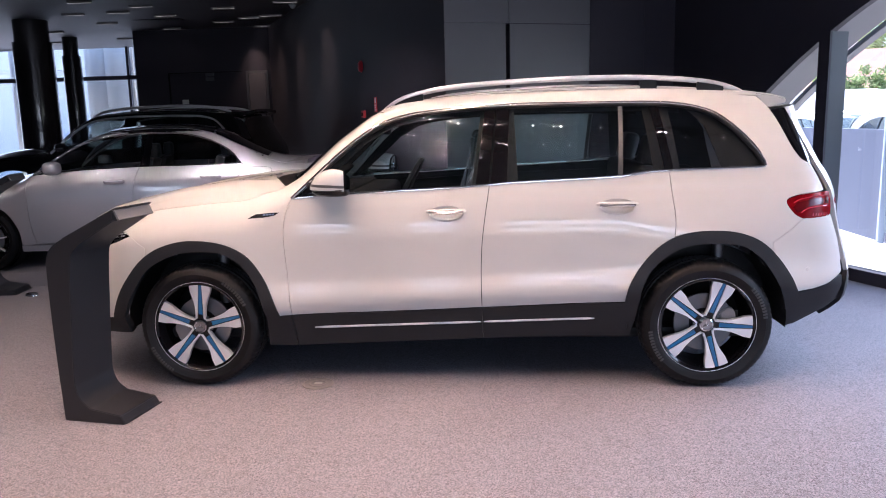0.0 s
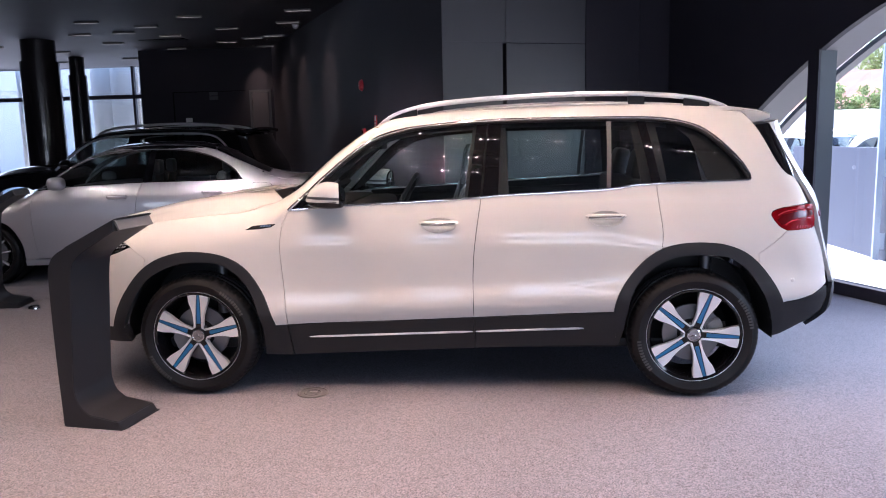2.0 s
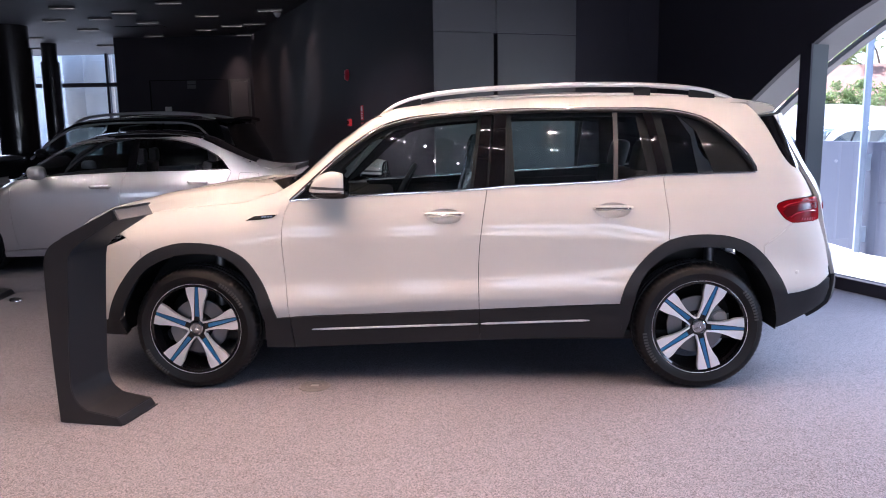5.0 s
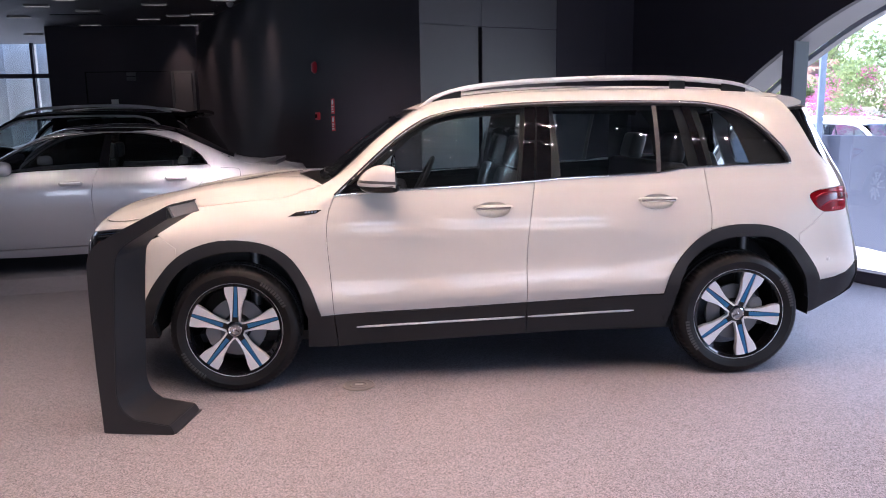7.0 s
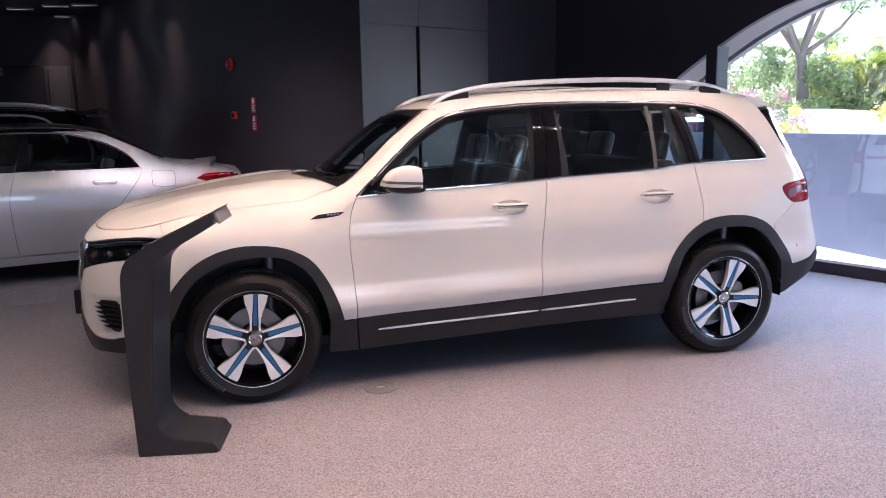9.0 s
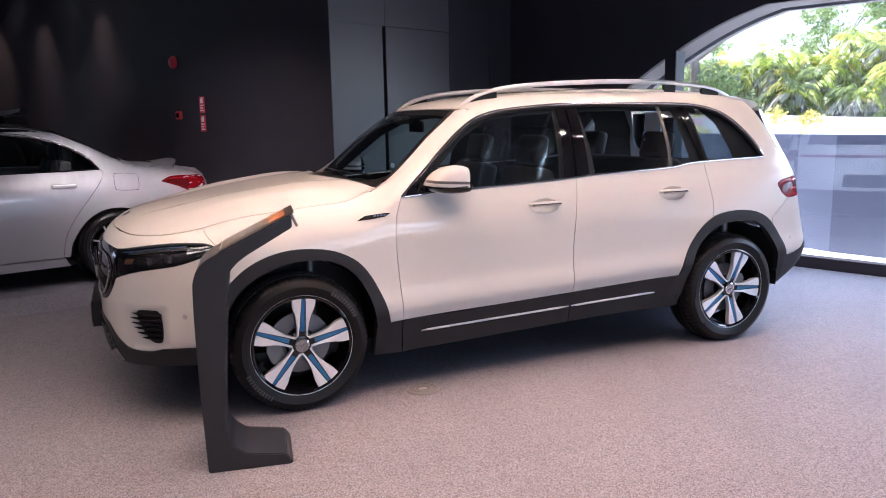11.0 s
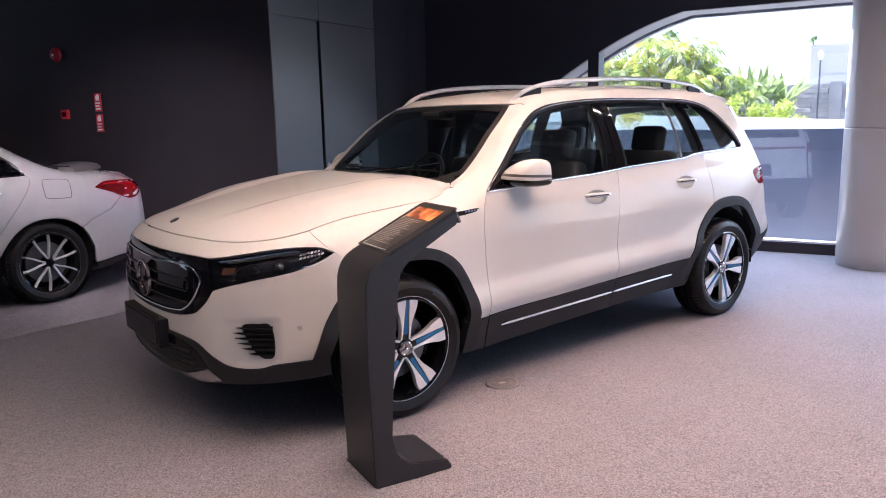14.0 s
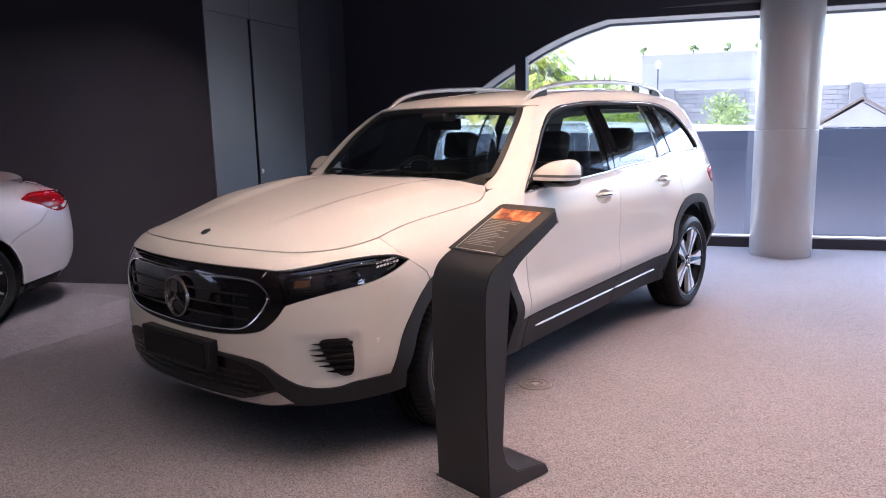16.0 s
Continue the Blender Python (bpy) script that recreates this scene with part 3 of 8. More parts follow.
class Skin:
    """A car body: a field, its middle plane's y, and its place in the world."""

    def __init__(self, field, mid, flip=1):
        self.field, self.mid = field, mid

    def normal(self, p):
        e = 0.004
        g = [self.field(p[:, 0] + (e if k == 0 else 0), p[:, 1] + (e if k == 1 else 0), p[:, 2] + (e if k == 2 else 0))
             - self.field(p[:, 0] - (e if k == 0 else 0), p[:, 1] - (e if k == 1 else 0), p[:, 2] - (e if k == 2 else 0)) for k in range(3)]
        g = np.stack(g, 1)
        return g / np.maximum(np.linalg.norm(g, axis=1), 1e-9)[:, None]

    def at(self, how, q):
        """Points of the skin under flat coordinates: side (x, z), top (x, v), ahead (v, z), or turn (angle in units of 0.9 m, z) round an axle."""
        q = np.asarray(q, float)
        one = np.ones(len(q))
        if how == "side":
            return cast(self.field, np.stack([q[:, 0], 1.25 * one, q[:, 1]], 1), (0, -1, 0), 1.25)
        if how == "top":
            return cast(self.field, np.stack([q[:, 0], q[:, 1], 2.0 * one], 1), (0, 0, -1), 1.8)
        if how == "screen":
            d = np.array([0.62, 0, -0.78])
            o = np.stack([q[:, 0], q[:, 1], 1.3 * one], 1) - 1.5 * d
            return cast(self.field, o, d, 3.0, 160)
        base = 0.0 if how == "turn" else self.axle
        a = q[:, 0] / 0.9
        d = np.stack([-np.cos(a) if how == "turn" else np.cos(a), np.sin(a), 0 * a], 1)
        o = np.stack([base + 2.0 * d[:, 0], 2.0 * d[:, 1], q[:, 1]], 1)
        return cast(self.field, o, -d, 2.0, 120)

    def panel(self, name, outline, mat, parent, how="side", label="", step=0.035, gap=0.002, out=0.0, rim=0.02, side=1, holes=()):
        """A piece of the skin inside an outline, with its edges turned in. side: 1 near, -1 far."""
        edge = shrink(even([tuple(q) for q in outline], step), gap) if gap else even([tuple(q) for q in outline], step)
        lo, hi = edge.min(0), edge.max(0)
        gx, gy = np.meshgrid(np.arange(lo[0] + step * 0.6, hi[0], step), np.arange(lo[1] + step * 0.6, hi[1], step))
        inner = np.stack([gx.ravel(), gy.ravel()], 1)
        inner = inner[within(inner, edge)]
        if len(inner):
            far = np.sqrt(((inner[:, None, :] - edge[None]) ** 2).sum(2)).min(1)
            inner = inner[far > step * 0.45]
        cuts = [even([tuple(p) for p in h], step * 0.4) for h in holes]
        for h in cuts:
            near = np.sqrt(((inner[:, None, :] - h[None]) ** 2).sum(2)).min(1)
            inner = inner[(near > step * 0.3) & ~within(inner, h)]
        q = np.concatenate([edge, inner]) if len(inner) else edge
        n = len(edge)
        bound = [(i, (i + 1) % n) for i in range(n)]
        for h in cuts:
            base = len(q)
            q = np.concatenate([q, h])
            bound += [(base + i, base + (i + 1) % len(h)) for i in range(len(h))]
        flat, _, tris, _, _, _ = delaunay_2d_cdt([Vector(p) for p in q], bound, [], 1, 1e-6)
        q = np.array([tuple(p) for p in flat])
        for h in cuts:
            mids = np.array([q[list(t)].mean(0) for t in tris])
            tris = [t for t, gone in zip(tris, within(mids, h)) if not gone]
        p = self.at(how, q)
        nor = self.normal(p)
        p = p + out * nor
        rimq = self.at(how, edge)
        rimn = self.normal(rimq)
        ra, rb = rimq + out * rimn, rimq + (out - rim) * rimn
        m = len(p)
        verts = np.concatenate([p, ra, rb])
        way = np.roll(rimq, -1, 0) - np.roll(rimq, 1, 0)
        outn = np.cross(way, rimn)
        mid = edge.mean(0)
        outn /= np.maximum(np.linalg.norm(outn, axis=1), 1e-9)[:, None]
        cen = p.mean(0)
        if np.sum((rimq - cen) * outn) < 0:
            outn = -outn
        nors = np.concatenate([nor, outn, outn])
        faces = []
        for t in tris:
            a, b, c = (p[i] for i in t)
            faces.append(tuple(t) if np.dot(np.cross(b - a, c - a), nor[t[0]]) > 0 else tuple(t[::-1]))
        for i in range(n):
            j = (i + 1) % n
            f = (m + i, m + j, m + n + j, m + n + i)
            a, b, c = verts[f[0]], verts[f[1]], verts[f[2]]
            faces.append(f if np.dot(np.cross(b - a, c - a), outn[i]) > 0 else f[::-1])
        verts = verts.copy()
        nors = nors.copy()
        verts[:, 1] = self.mid - side * verts[:, 1]
        nors[:, 1] = -side * nors[:, 1]
        if side == 1:
            faces = [f[::-1] for f in faces]
        return raw(name, verts, faces, mat, parent, label, True, nors)

    def line(self, how, pts, out=0.0, side=1):
        p = self.at(how, np.array(pts, float))
        p = p + out * self.normal(p)
        p[:, 1] = self.mid - side * p[:, 1]
        return [tuple(q) for q in p]



# ---- wheels ----


def ring_bar(bm, r0, r1, a0, a1, h0, h1, n=6):
    """A raised arc on a wheel's face."""
    lo = [[bm.verts.new((r * math.cos(a0 + (a1 - a0) * k / n), r * math.sin(a0 + (a1 - a0) * k / n), h1)) for k in range(n + 1)] for r in (r0, r1)]
    for k in range(n):
        bm.faces.new((lo[0][k], lo[0][k + 1], lo[1][k + 1], lo[1][k]))


def tyre_bm(R, rim, width):
    """Tyre about z, outer face at z = 0, with shoulder lugs and grooves."""
    half = width / 2
    prof = [(rim - 0.004, -0.018), (rim + 0.012, -0.006), (rim + 0.03, 0.0), ((R + rim) / 2, 0.006), (R - 0.040, 0.0015), (R - 0.028, -0.003), (R - 0.012, -0.015), (R, -0.045)]
    for g in (0.3, 0.5, 0.7):
        h = -width * g
        prof += [(R + 0.003, h + 0.008), (R - 0.007, h + 0.006), (R - 0.007, h - 0.006), (R + 0.003, h - 0.008)]
    prof += [(R, -width + 0.045), (R - 0.006, -width + 0.022), (R - 0.035, -width), (rim + 0.02, -width + 0.004), (rim - 0.004, -width + 0.02)]
    n = 288
    bm = bmesh.new()
    rings = []
    for k in range(n):
        # lugs four steps wide with a narrow slot between them; the slots end on the shoulder
        a = 2 * math.pi * (k + (0.38 if k % 4 == 0 else -0.38 if k % 4 == 1 else 0)) / n
        ring = []
        for i, (r, h) in enumerate(prof):
            slot = 0.006 if 7 <= i <= 8 or len(prof) - 6 <= i <= len(prof) - 5 else 0.0025 if i == 6 else 0.0
            rr = r - (slot if k % 4 < 2 else 0.0)
            ring.append(bm.verts.new((rr * math.cos(a), rr * math.sin(a), h)))
        rings.append(ring)
    for k in range(n):
        p, q = rings[k], rings[(k + 1) % n]
        for i in range(len(prof) - 1):
            bm.faces.new((p[i], q[i], q[i + 1], p[i + 1]))
    bmesh.ops.recalc_face_normals(bm, faces=bm.faces[:])
    return bm


def spoke_piece(outline, z_top, z_low, turn):
    """A spoke's plate: outline (along, across) with heights falling towards the hub."""
    m = Matrix.Rotation(turn, 4, "Z")
    bm = bmesh.new()
    top = [bm.verts.new(m @ Vector((u, w, z_top(u)))) for u, w in outline]
    low = [bm.verts.new(m @ Vector((u, w, z_low(u)))) for u, w in outline]
    n = len(top)
    bm.faces.new(top)
    for i in range(n):
        bm.faces.new((top[i], low[i], low[(i + 1) % n], top[(i + 1) % n]))
    bmesh.ops.recalc_face_normals(bm, faces=bm.faces[:])
    return bm


def three_point(bm, r, width, h, n=3, start=math.pi / 2):
    """Three tapering rays from the middle."""
    for k in range(n):
        a = start + 2 * math.pi * k / n
        t, s = Vector((math.cos(a), math.sin(a), 0)), Vector((-math.sin(a), math.cos(a), 0))
        tip = bm.verts.new(t * r + Vector((0, 0, h * 0.6)))
        l, rr, c = bm.verts.new(s * width + Vector((0, 0, h * 0.4))), bm.verts.new(-s * width + Vector((0, 0, h * 0.4))), bm.verts.new(Vector((0, 0, h)))
        bm.faces.new((l, c, tip))
        bm.faces.new((c, rr, tip))
    bmesh.ops.recalc_face_normals(bm, faces=bm.faces[:])
    return bm


def rim_shell(rim, width, lip):
    return lathe([(rim + 0.002, -0.020), (rim + 0.006, -0.010), (rim - 0.002, -0.006), (rim - 0.012, -0.012), (rim - 0.014, -0.035), (rim - 0.03, -0.07), (rim - 0.035, -width + 0.03), (rim, -width + 0.015)], 96)


def suv_wheel(parent, at, side, turn, grip):
    """Five wide machined spokes with blue inserts. at: the hub's outer face."""
    R, rim = 0.355, 0.256
    w = thing("wheel", "", "")
    w.parent = parent
    w.matrix_local = Matrix.Translation(at) @ Matrix.Rotation(math.pi / 2 * side, 4, "X") @ Matrix.Rotation(turn, 4, "Z")
    lift = 0.022
    tyre = part("tyre", tyre_bm(R, rim, 0.235), RUBBER, w, "black road tyre with raised lettering bars")
    tyre.matrix_local = Matrix.Translation((0, 0, lift))
    for a in (0.5, 3.6):
        marks = bmesh.new()
        for k in range(11):
            ring_bar(marks, 0.293, 0.316, a, a + 0.038, 0, 0.0085, 3)
            a += 0.056
        part("sidewall_marking", marks, RUBBER_MARK, tyre, "faint raised bars on the tyre wall")
    part("rim", rim_shell(rim, 0.225, 0.0), GLOSS_BLACK, w, "gloss black rim barrel").matrix_local = Matrix.Translation((0, 0, lift))
    ring = lathe([(rim - 0.001, -0.010 + lift), (rim + 0.0055, -0.0085 + lift), (rim + 0.0055, -0.0115 + lift), (rim - 0.001, -0.013 + lift)], 96, closed=True)
    part("rim_edge", ring, MACHINED, w, "bright machined rim edge")
    part("brake_disc", lathe([(0.06, -0.060), (0.160, -0.060), (0.160, -0.082), (0.06, -0.082)], 64, closed=True), STEEL, w, "bare steel brake disc")
    cal = prism([(0.088, -0.040), (0.125, -0.062), (0.160, -0.058), (0.172, -0.03), (0.172, 0.03), (0.160, 0.058), (0.125, 0.062), (0.088, 0.040), (0.096, 0.0)], 0.045, Matrix.Translation((0, 0, -0.046)) @ Matrix.Rotation(-math.pi / 2, 4, "X"), 0.006)
    cal.transform(Matrix.Rotation(grip - turn, 4, "Z"))
    part("brake_caliper", cal, BRASS, w, "grey brake caliper")
    zt = lambda u: 0.004 - 0.008 * (1 - min(u / 0.1, 1)) ** 2 + 0.010 * (u / rim) - 0.004
    zl = lambda u: zt(u) - 0.03
    half = [(0.040, 0.030), (0.060, 0.0275), (0.085, 0.0275), (0.115, 0.0305), (0.140, 0.036), (0.165, 0.0435), (0.190, 0.0535), (0.205, 0.0575), (0.253, 0.0635)]
    for k in range(5):
        a = 2 * math.pi * k / 5 + math.pi / 2
        # the machined plate is two flanks with the insert's channel between them
        for s in (1, -1):
            flank = [(u, s * v) for u, v in half] + [(0.253, s * 0.0105), (0.046, s * 0.0185)]
            part("spoke", spoke_piece(flank, zt, zl, a), MACHINED, w, "machined spoke flank", smooth=False)
        part("spoke_core", spoke_piece([(0.040, 0.0195), (0.252, 0.0112), (0.252, -0.0112), (0.040, -0.0195)], lambda u: zt(u) - 0.008, zl, a), GLOSS_BLACK, w, smooth=False)
        part("spoke_insert", spoke_piece([(0.070, 0.0115), (0.25, 0.0072), (0.25, -0.0072), (0.070, -0.0115)], lambda u: zt(u) - 0.004, lambda u: zt(u) - 0.009, a), BLUE_INSERT, w, "blue insert strip", smooth=False)
        b = a + math.pi / 5
        bolt = lathe([(0.0, -0.012), (0.009, -0.012), (0.009, -0.03)], 12, Matrix.Translation((0.058 * math.cos(b), 0.058 * math.sin(b), 0)))
        part("wheel_bolt", bolt, STEEL, w)
    part("hub", lathe([(0.0, -0.008), (0.04, -0.01), (0.062, -0.02), (0.075, -0.05), (0.09, -0.09)], 48), GLOSS_BLACK, w)
    cap = part("hub_cap", lathe([(0.0, 0.003), (0.026, 0.003), (0.031, 0.004), (0.0375, 0.001), (0.0375, -0.014)], 48), DARK_CHROME, w, "grey hub cap with a bright ring and rays")
    part("cap_ring", lathe([(0.028, 0.003), (0.032, 0.007), (0.037, 0.004), (0.037, -0.004)], 48), CHROME, cap)
    star = three_point(bmesh.new(), 0.028, 0.0045, 0.008)
    star.transform(Matrix.Rotation(-turn, 4, "Z"))
    part("cap_rays", star, CHROME, cap, smooth=False)
    return w


# ---- the white electric SUV ----
SUV = Skin(suv_field, SUV_MID)
SUV.axle = 2.829
suv = thing("electric_suv", "white electric SUV with grey cladding and silver roof rails, parked", "car")


def T(deg, z):
    return (radians(deg) * 0.9, z)


DLO_LOW = [(0.567, 1.074), (0.707, 1.084), (0.887, 1.094), (1.147, 1.104), (1.458, 1.116), (1.662, 1.128), (1.781, 1.137), (2.071, 1.148), (2.30, 1.157), (2.40, 1.164), (2.50, 1.180), (2.623, 1.187), (2.823, 1.193), (3.08, 1.198), (3.125, 1.203)]
DLO_TOP = [(3.125, 1.203), (3.117, 1.235), (3.075, 1.305), (2.985, 1.407), (2.892, 1.482), (2.809, 1.516), (2.705, 1.538), (2.562, 1.550), (2.244, 1.557), (1.931, 1.558), (1.703, 1.554), (1.518, 1.546), (1.326, 1.531), (1.198, 1.511), (1.07, 1.473), (0.944, 1.399), (0.821, 1.302), (0.699, 1.193), (0.567, 1.074)]
DOOR_FRONT = [(0.567, 1.074), (0.545, 1.025), (0.529, 0.974), (0.518, 0.882), (0.521, 0.771), (0.531, 0.641), (0.540, 0.50), (0.543, 0.419)]
B_CUT = [(1.662, 1.128), (1.650, 1.05), (1.636, 0.959), (1.619, 0.822), (1.612, 0.70), (1.611, 0.60), (1.613, 0.456)]
C_CUT = [(2.562, 1.550), (2.587, 1.403), (2.623, 1.187), (2.634, 1.063), (2.647, 0.96), (2.648, 0.90), (2.643, 0.842)]
ARCH_F = [(-0.507, 0.406), (-0.452, 0.548), (-0.388, 0.649), (-0.308, 0.74), (-0.215, 0.803), (-0.105, 0.840), (0.0, 0.851), (0.131, 0.839), (0.232, 0.806), (0.318, 0.747), (0.389, 0.645), (0.442, 0.525), (0.473, 0.416)]
ARCH_F_IN = [(-0.432, 0.406), (-0.372, 0.547), (-0.285, 0.675), (-0.171, 0.748), (-0.036, 0.787), (0.11, 0.787), (0.206, 0.758), (0.296, 0.683), (0.362, 0.56), (0.398, 0.416)]
ARCH_R = [(2.388, 0.486), (2.407, 0.578), (2.455, 0.664), (2.515, 0.741), (2.583, 0.803), (2.665, 0.847), (2.777, 0.868), (2.923, 0.866), (3.025, 0.842), (3.105, 0.800), (3.178, 0.729), (3.243, 0.635), (3.294, 0.537)]
ARCH_R_IN = [(2.462, 0.486), (2.475, 0.57), (2.52, 0.657), (2.59, 0.727), (2.662, 0.772), (2.764, 0.800), (2.925, 0.801), (3.013, 0.780), (3.100, 0.714), (3.176, 0.60), (3.225, 0.50), (3.25, 0.42)]
SILL = [(0.543, 0.419), (0.804, 0.429), (1.127, 0.438), (1.613, 0.456), (2.07, 0.474), (2.388, 0.486)]
SEAM = [T(60.65, 0.945), T(67.3, 0.878), T(72.8, 0.812)]
GRILLE_TOP = [T(0, 0.874), T(10, 0.874), T(20, 0.875), T(28, 0.876), T(34.2, 0.872)]
GRILLE_LOW = [T(36.6, 0.735), T(34.8, 0.690), T(32.8, 0.655), T(30, 0.622), T(25, 0.600), T(17, 0.584), T(8, 0.578), T(0, 0.576)]
LAMP_TOP = [T(34.2, 0.872), T(38.2, 0.879), T(43.7, 0.893), T(49.1, 0.905), T(56.0, 0.912), T(62.2, 0.909), T(64.8, 0.898), T(67.3, 0.878)]
LAMP_LOW = [T(67.3, 0.878), T(62.9, 0.845), T(58.2, 0.818), T(53.9, 0.802), T(48.7, 0.789), T(43.6, 0.771), T(39.6, 0.752), T(36.6, 0.735)]
CHIN = [T(0, 0.512), T(15, 0.505), T(25, 0.500), T(30.5, 0.484), T(35.0, 0.436), T(38.4, 0.404), T(42.4, 0.389), T(47.6, 0.387), T(51.7, 0.402), T(60.6, 0.406)]
TAIL_LAMP = [(3.227, 1.016), (3.243, 1.034), (3.302, 1.050), (3.40, 1.060), (3.455, 1.062), (3.478, 1.05), (3.478, 0.94), (3.40, 0.927), (3.311, 0.925), (3.268, 0.950), (3.235, 0.993)]


def swing(pts):
    """Side-view points as turn coordinates round the front axle."""
    p = SUV.at("side", np.array(pts))
    return [(0.9 * math.atan2(v, -x), z) for x, v, z in p]


def both_ways(half):
    """A half outline that starts and ends on the middle plane, mirrored to a whole one."""
    return half + [(-a, z) for a, z in half[::-1] if abs(a) > 1e-6]


def handle_cup(hx, hz, f=1.0):
    return [(hx + 0.094 * f * math.cos(a), hz - 0.008 + 0.042 * f * math.sin(a)) for a in np.linspace(0, 2 * math.pi, 37)[:-1]]


# bonnet in plan, wings, doors, body sides
HOOD_SIDE = [(-0.43, 0.765), (-0.31, 0.772), (-0.14, 0.785), (0.05, 0.797), (0.2, 0.793), (0.29, 0.778), (0.38, 0.742), (0.44, 0.705), (0.475, 0.675), (0.495, 0.645)]
HOOD_NOSE = [(-0.842, 0.0), (-0.838, 0.15), (-0.826, 0.27), (-0.80, 0.415), (-0.757, 0.545), (-0.69, 0.642), (-0.60, 0.708), (-0.51, 0.746), (-0.43, 0.765)]
COWL = [(0.495, 0.645), (0.42, 0.53), (0.325, 0.3), (0.28, 0.0)]
half = spline(HOOD_NOSE, 4) + spline(HOOD_SIDE, 4)[1:] + spline(COWL, 4)[1:]
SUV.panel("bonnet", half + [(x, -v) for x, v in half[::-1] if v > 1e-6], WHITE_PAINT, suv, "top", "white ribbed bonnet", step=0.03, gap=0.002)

hood_edge = SUV.at("top", np.array(spline(HOOD_NOSE, 4)))
hood_edge = [(0.9 * math.atan2(v, -x), z - 0.002) for x, v, z in hood_edge]
nose = hood_edge + [SEAM[1]] + spline(LAMP_TOP, 4)[::-1] + spline(GRILLE_TOP, 4)[::-1]
SUV.panel("nose_band", both_ways(nose), WHITE_PAINT, suv, "turn", "white band over the grille", step=0.025, gap=0.0008)
arch_turn = swing(spline(ARCH_F, 4)[::-1])
arch_turn = [q for q in arch_turn if q[0] < SEAM[2][0] + 0.002 and q[1] < 0.83]
bumper = spline(GRILLE_LOW, 4)[::-1] + spline(LAMP_LOW, 4)[::-1] + SEAM[2:] + [q for q in arch_turn] + spline(CHIN, 4)[::-1]
VENT = [T(43.8, 0.583), T(48.1, 0.591), T(50.3, 0.583), T(51.2, 0.531), T(51.3, 0.468), T(50.6, 0.432), T(48.6, 0.431), T(47.2, 0.45), T(45.4, 0.50)]
SUV.panel("front_bumper", both_ways(bumper), WHITE_PAINT, suv, "turn", "white front bumper cover", step=0.025, gap=0.0006)
SUV.panel("grille_panel", both_ways(spline(GRILLE_TOP, 4) + spline([T(34.2, 0.872), T(35.8, 0.80), T(36.6, 0.735)], 4)[1:] + spline(GRILLE_LOW, 4)[1:]), GLOSS_BLACK, suv, "turn", "black closed grille", step=0.03, out=-0.004)
FRAME = [T(0, 0.826), T(12, 0.829), T(20, 0.832), T(26.5, 0.832), T(30.0, 0.816), T(32.4, 0.775), T(31.3, 0.722), T(28.9, 0.670), T(26.0, 0.634), T(22.5, 0.618), T(14.5, 0.607), T(0, 0.602)]
loop = both_ways(spline(FRAME, 5))
part("grille_frame", tube(SUV.line("turn", loop, 0.002), 0.0045, 8, closed=True), CHROME, suv, "chrome frame line round the grille")
for z in (0.665, 0.715, 0.765):
    bar = [T(a, z) for a in np.linspace(-27, 27, 40)]
    part("grille_louvre", tube(SUV.line("turn", bar, 0.001), 0.003, 6, 1.6), BLACK_PLASTIC, suv)
em = Matrix.Translation((suv_nose(0.715) - 0.012, SUV_MID, 0.715)) @ Matrix.Rotation(-math.pi / 2, 4, "Y") @ Matrix.Rotation(-math.pi / 2, 4, "Z")
emblem = part("emblem", lathe([(0.0, -0.004), (0.075, -0.004), (0.088, -0.008)], 64, em), GLOSS_BLACK, suv, "round black badge with chrome ring and three rays")
part("emblem_ring", lathe([(0.080, -0.004), (0.083, 0.006), (0.092, 0.006), (0.095, -0.006)], 64, em), DARK_CHROME, emblem)
rays = three_point(bmesh.new(), 0.083, 0.011, 0.012)
rays.transform(em)
part("emblem_rays", rays, DARK_CHROME, emblem, smooth=False)
bp = SUV.line("top", [(-0.775, 0.0)], 0.0)[0]
bm4 = Matrix.Translation(bp) @ Matrix.Rotation(radians(-24), 4, "Y")
hood_badge = part("bonnet_badge", lathe([(0.0, 0.0025), (0.018, 0.0025), (0.021, 0.004), (0.0235, 0.003), (0.0245, -0.002)], 32, bm4), CHROME, suv, "small round chrome badge")
part("badge_face", lathe([(0.0, 0.0045), (0.017, 0.0040), (0.0175, 0.002)], 32, bm4), BLACK_PLASTIC, hood_badge)

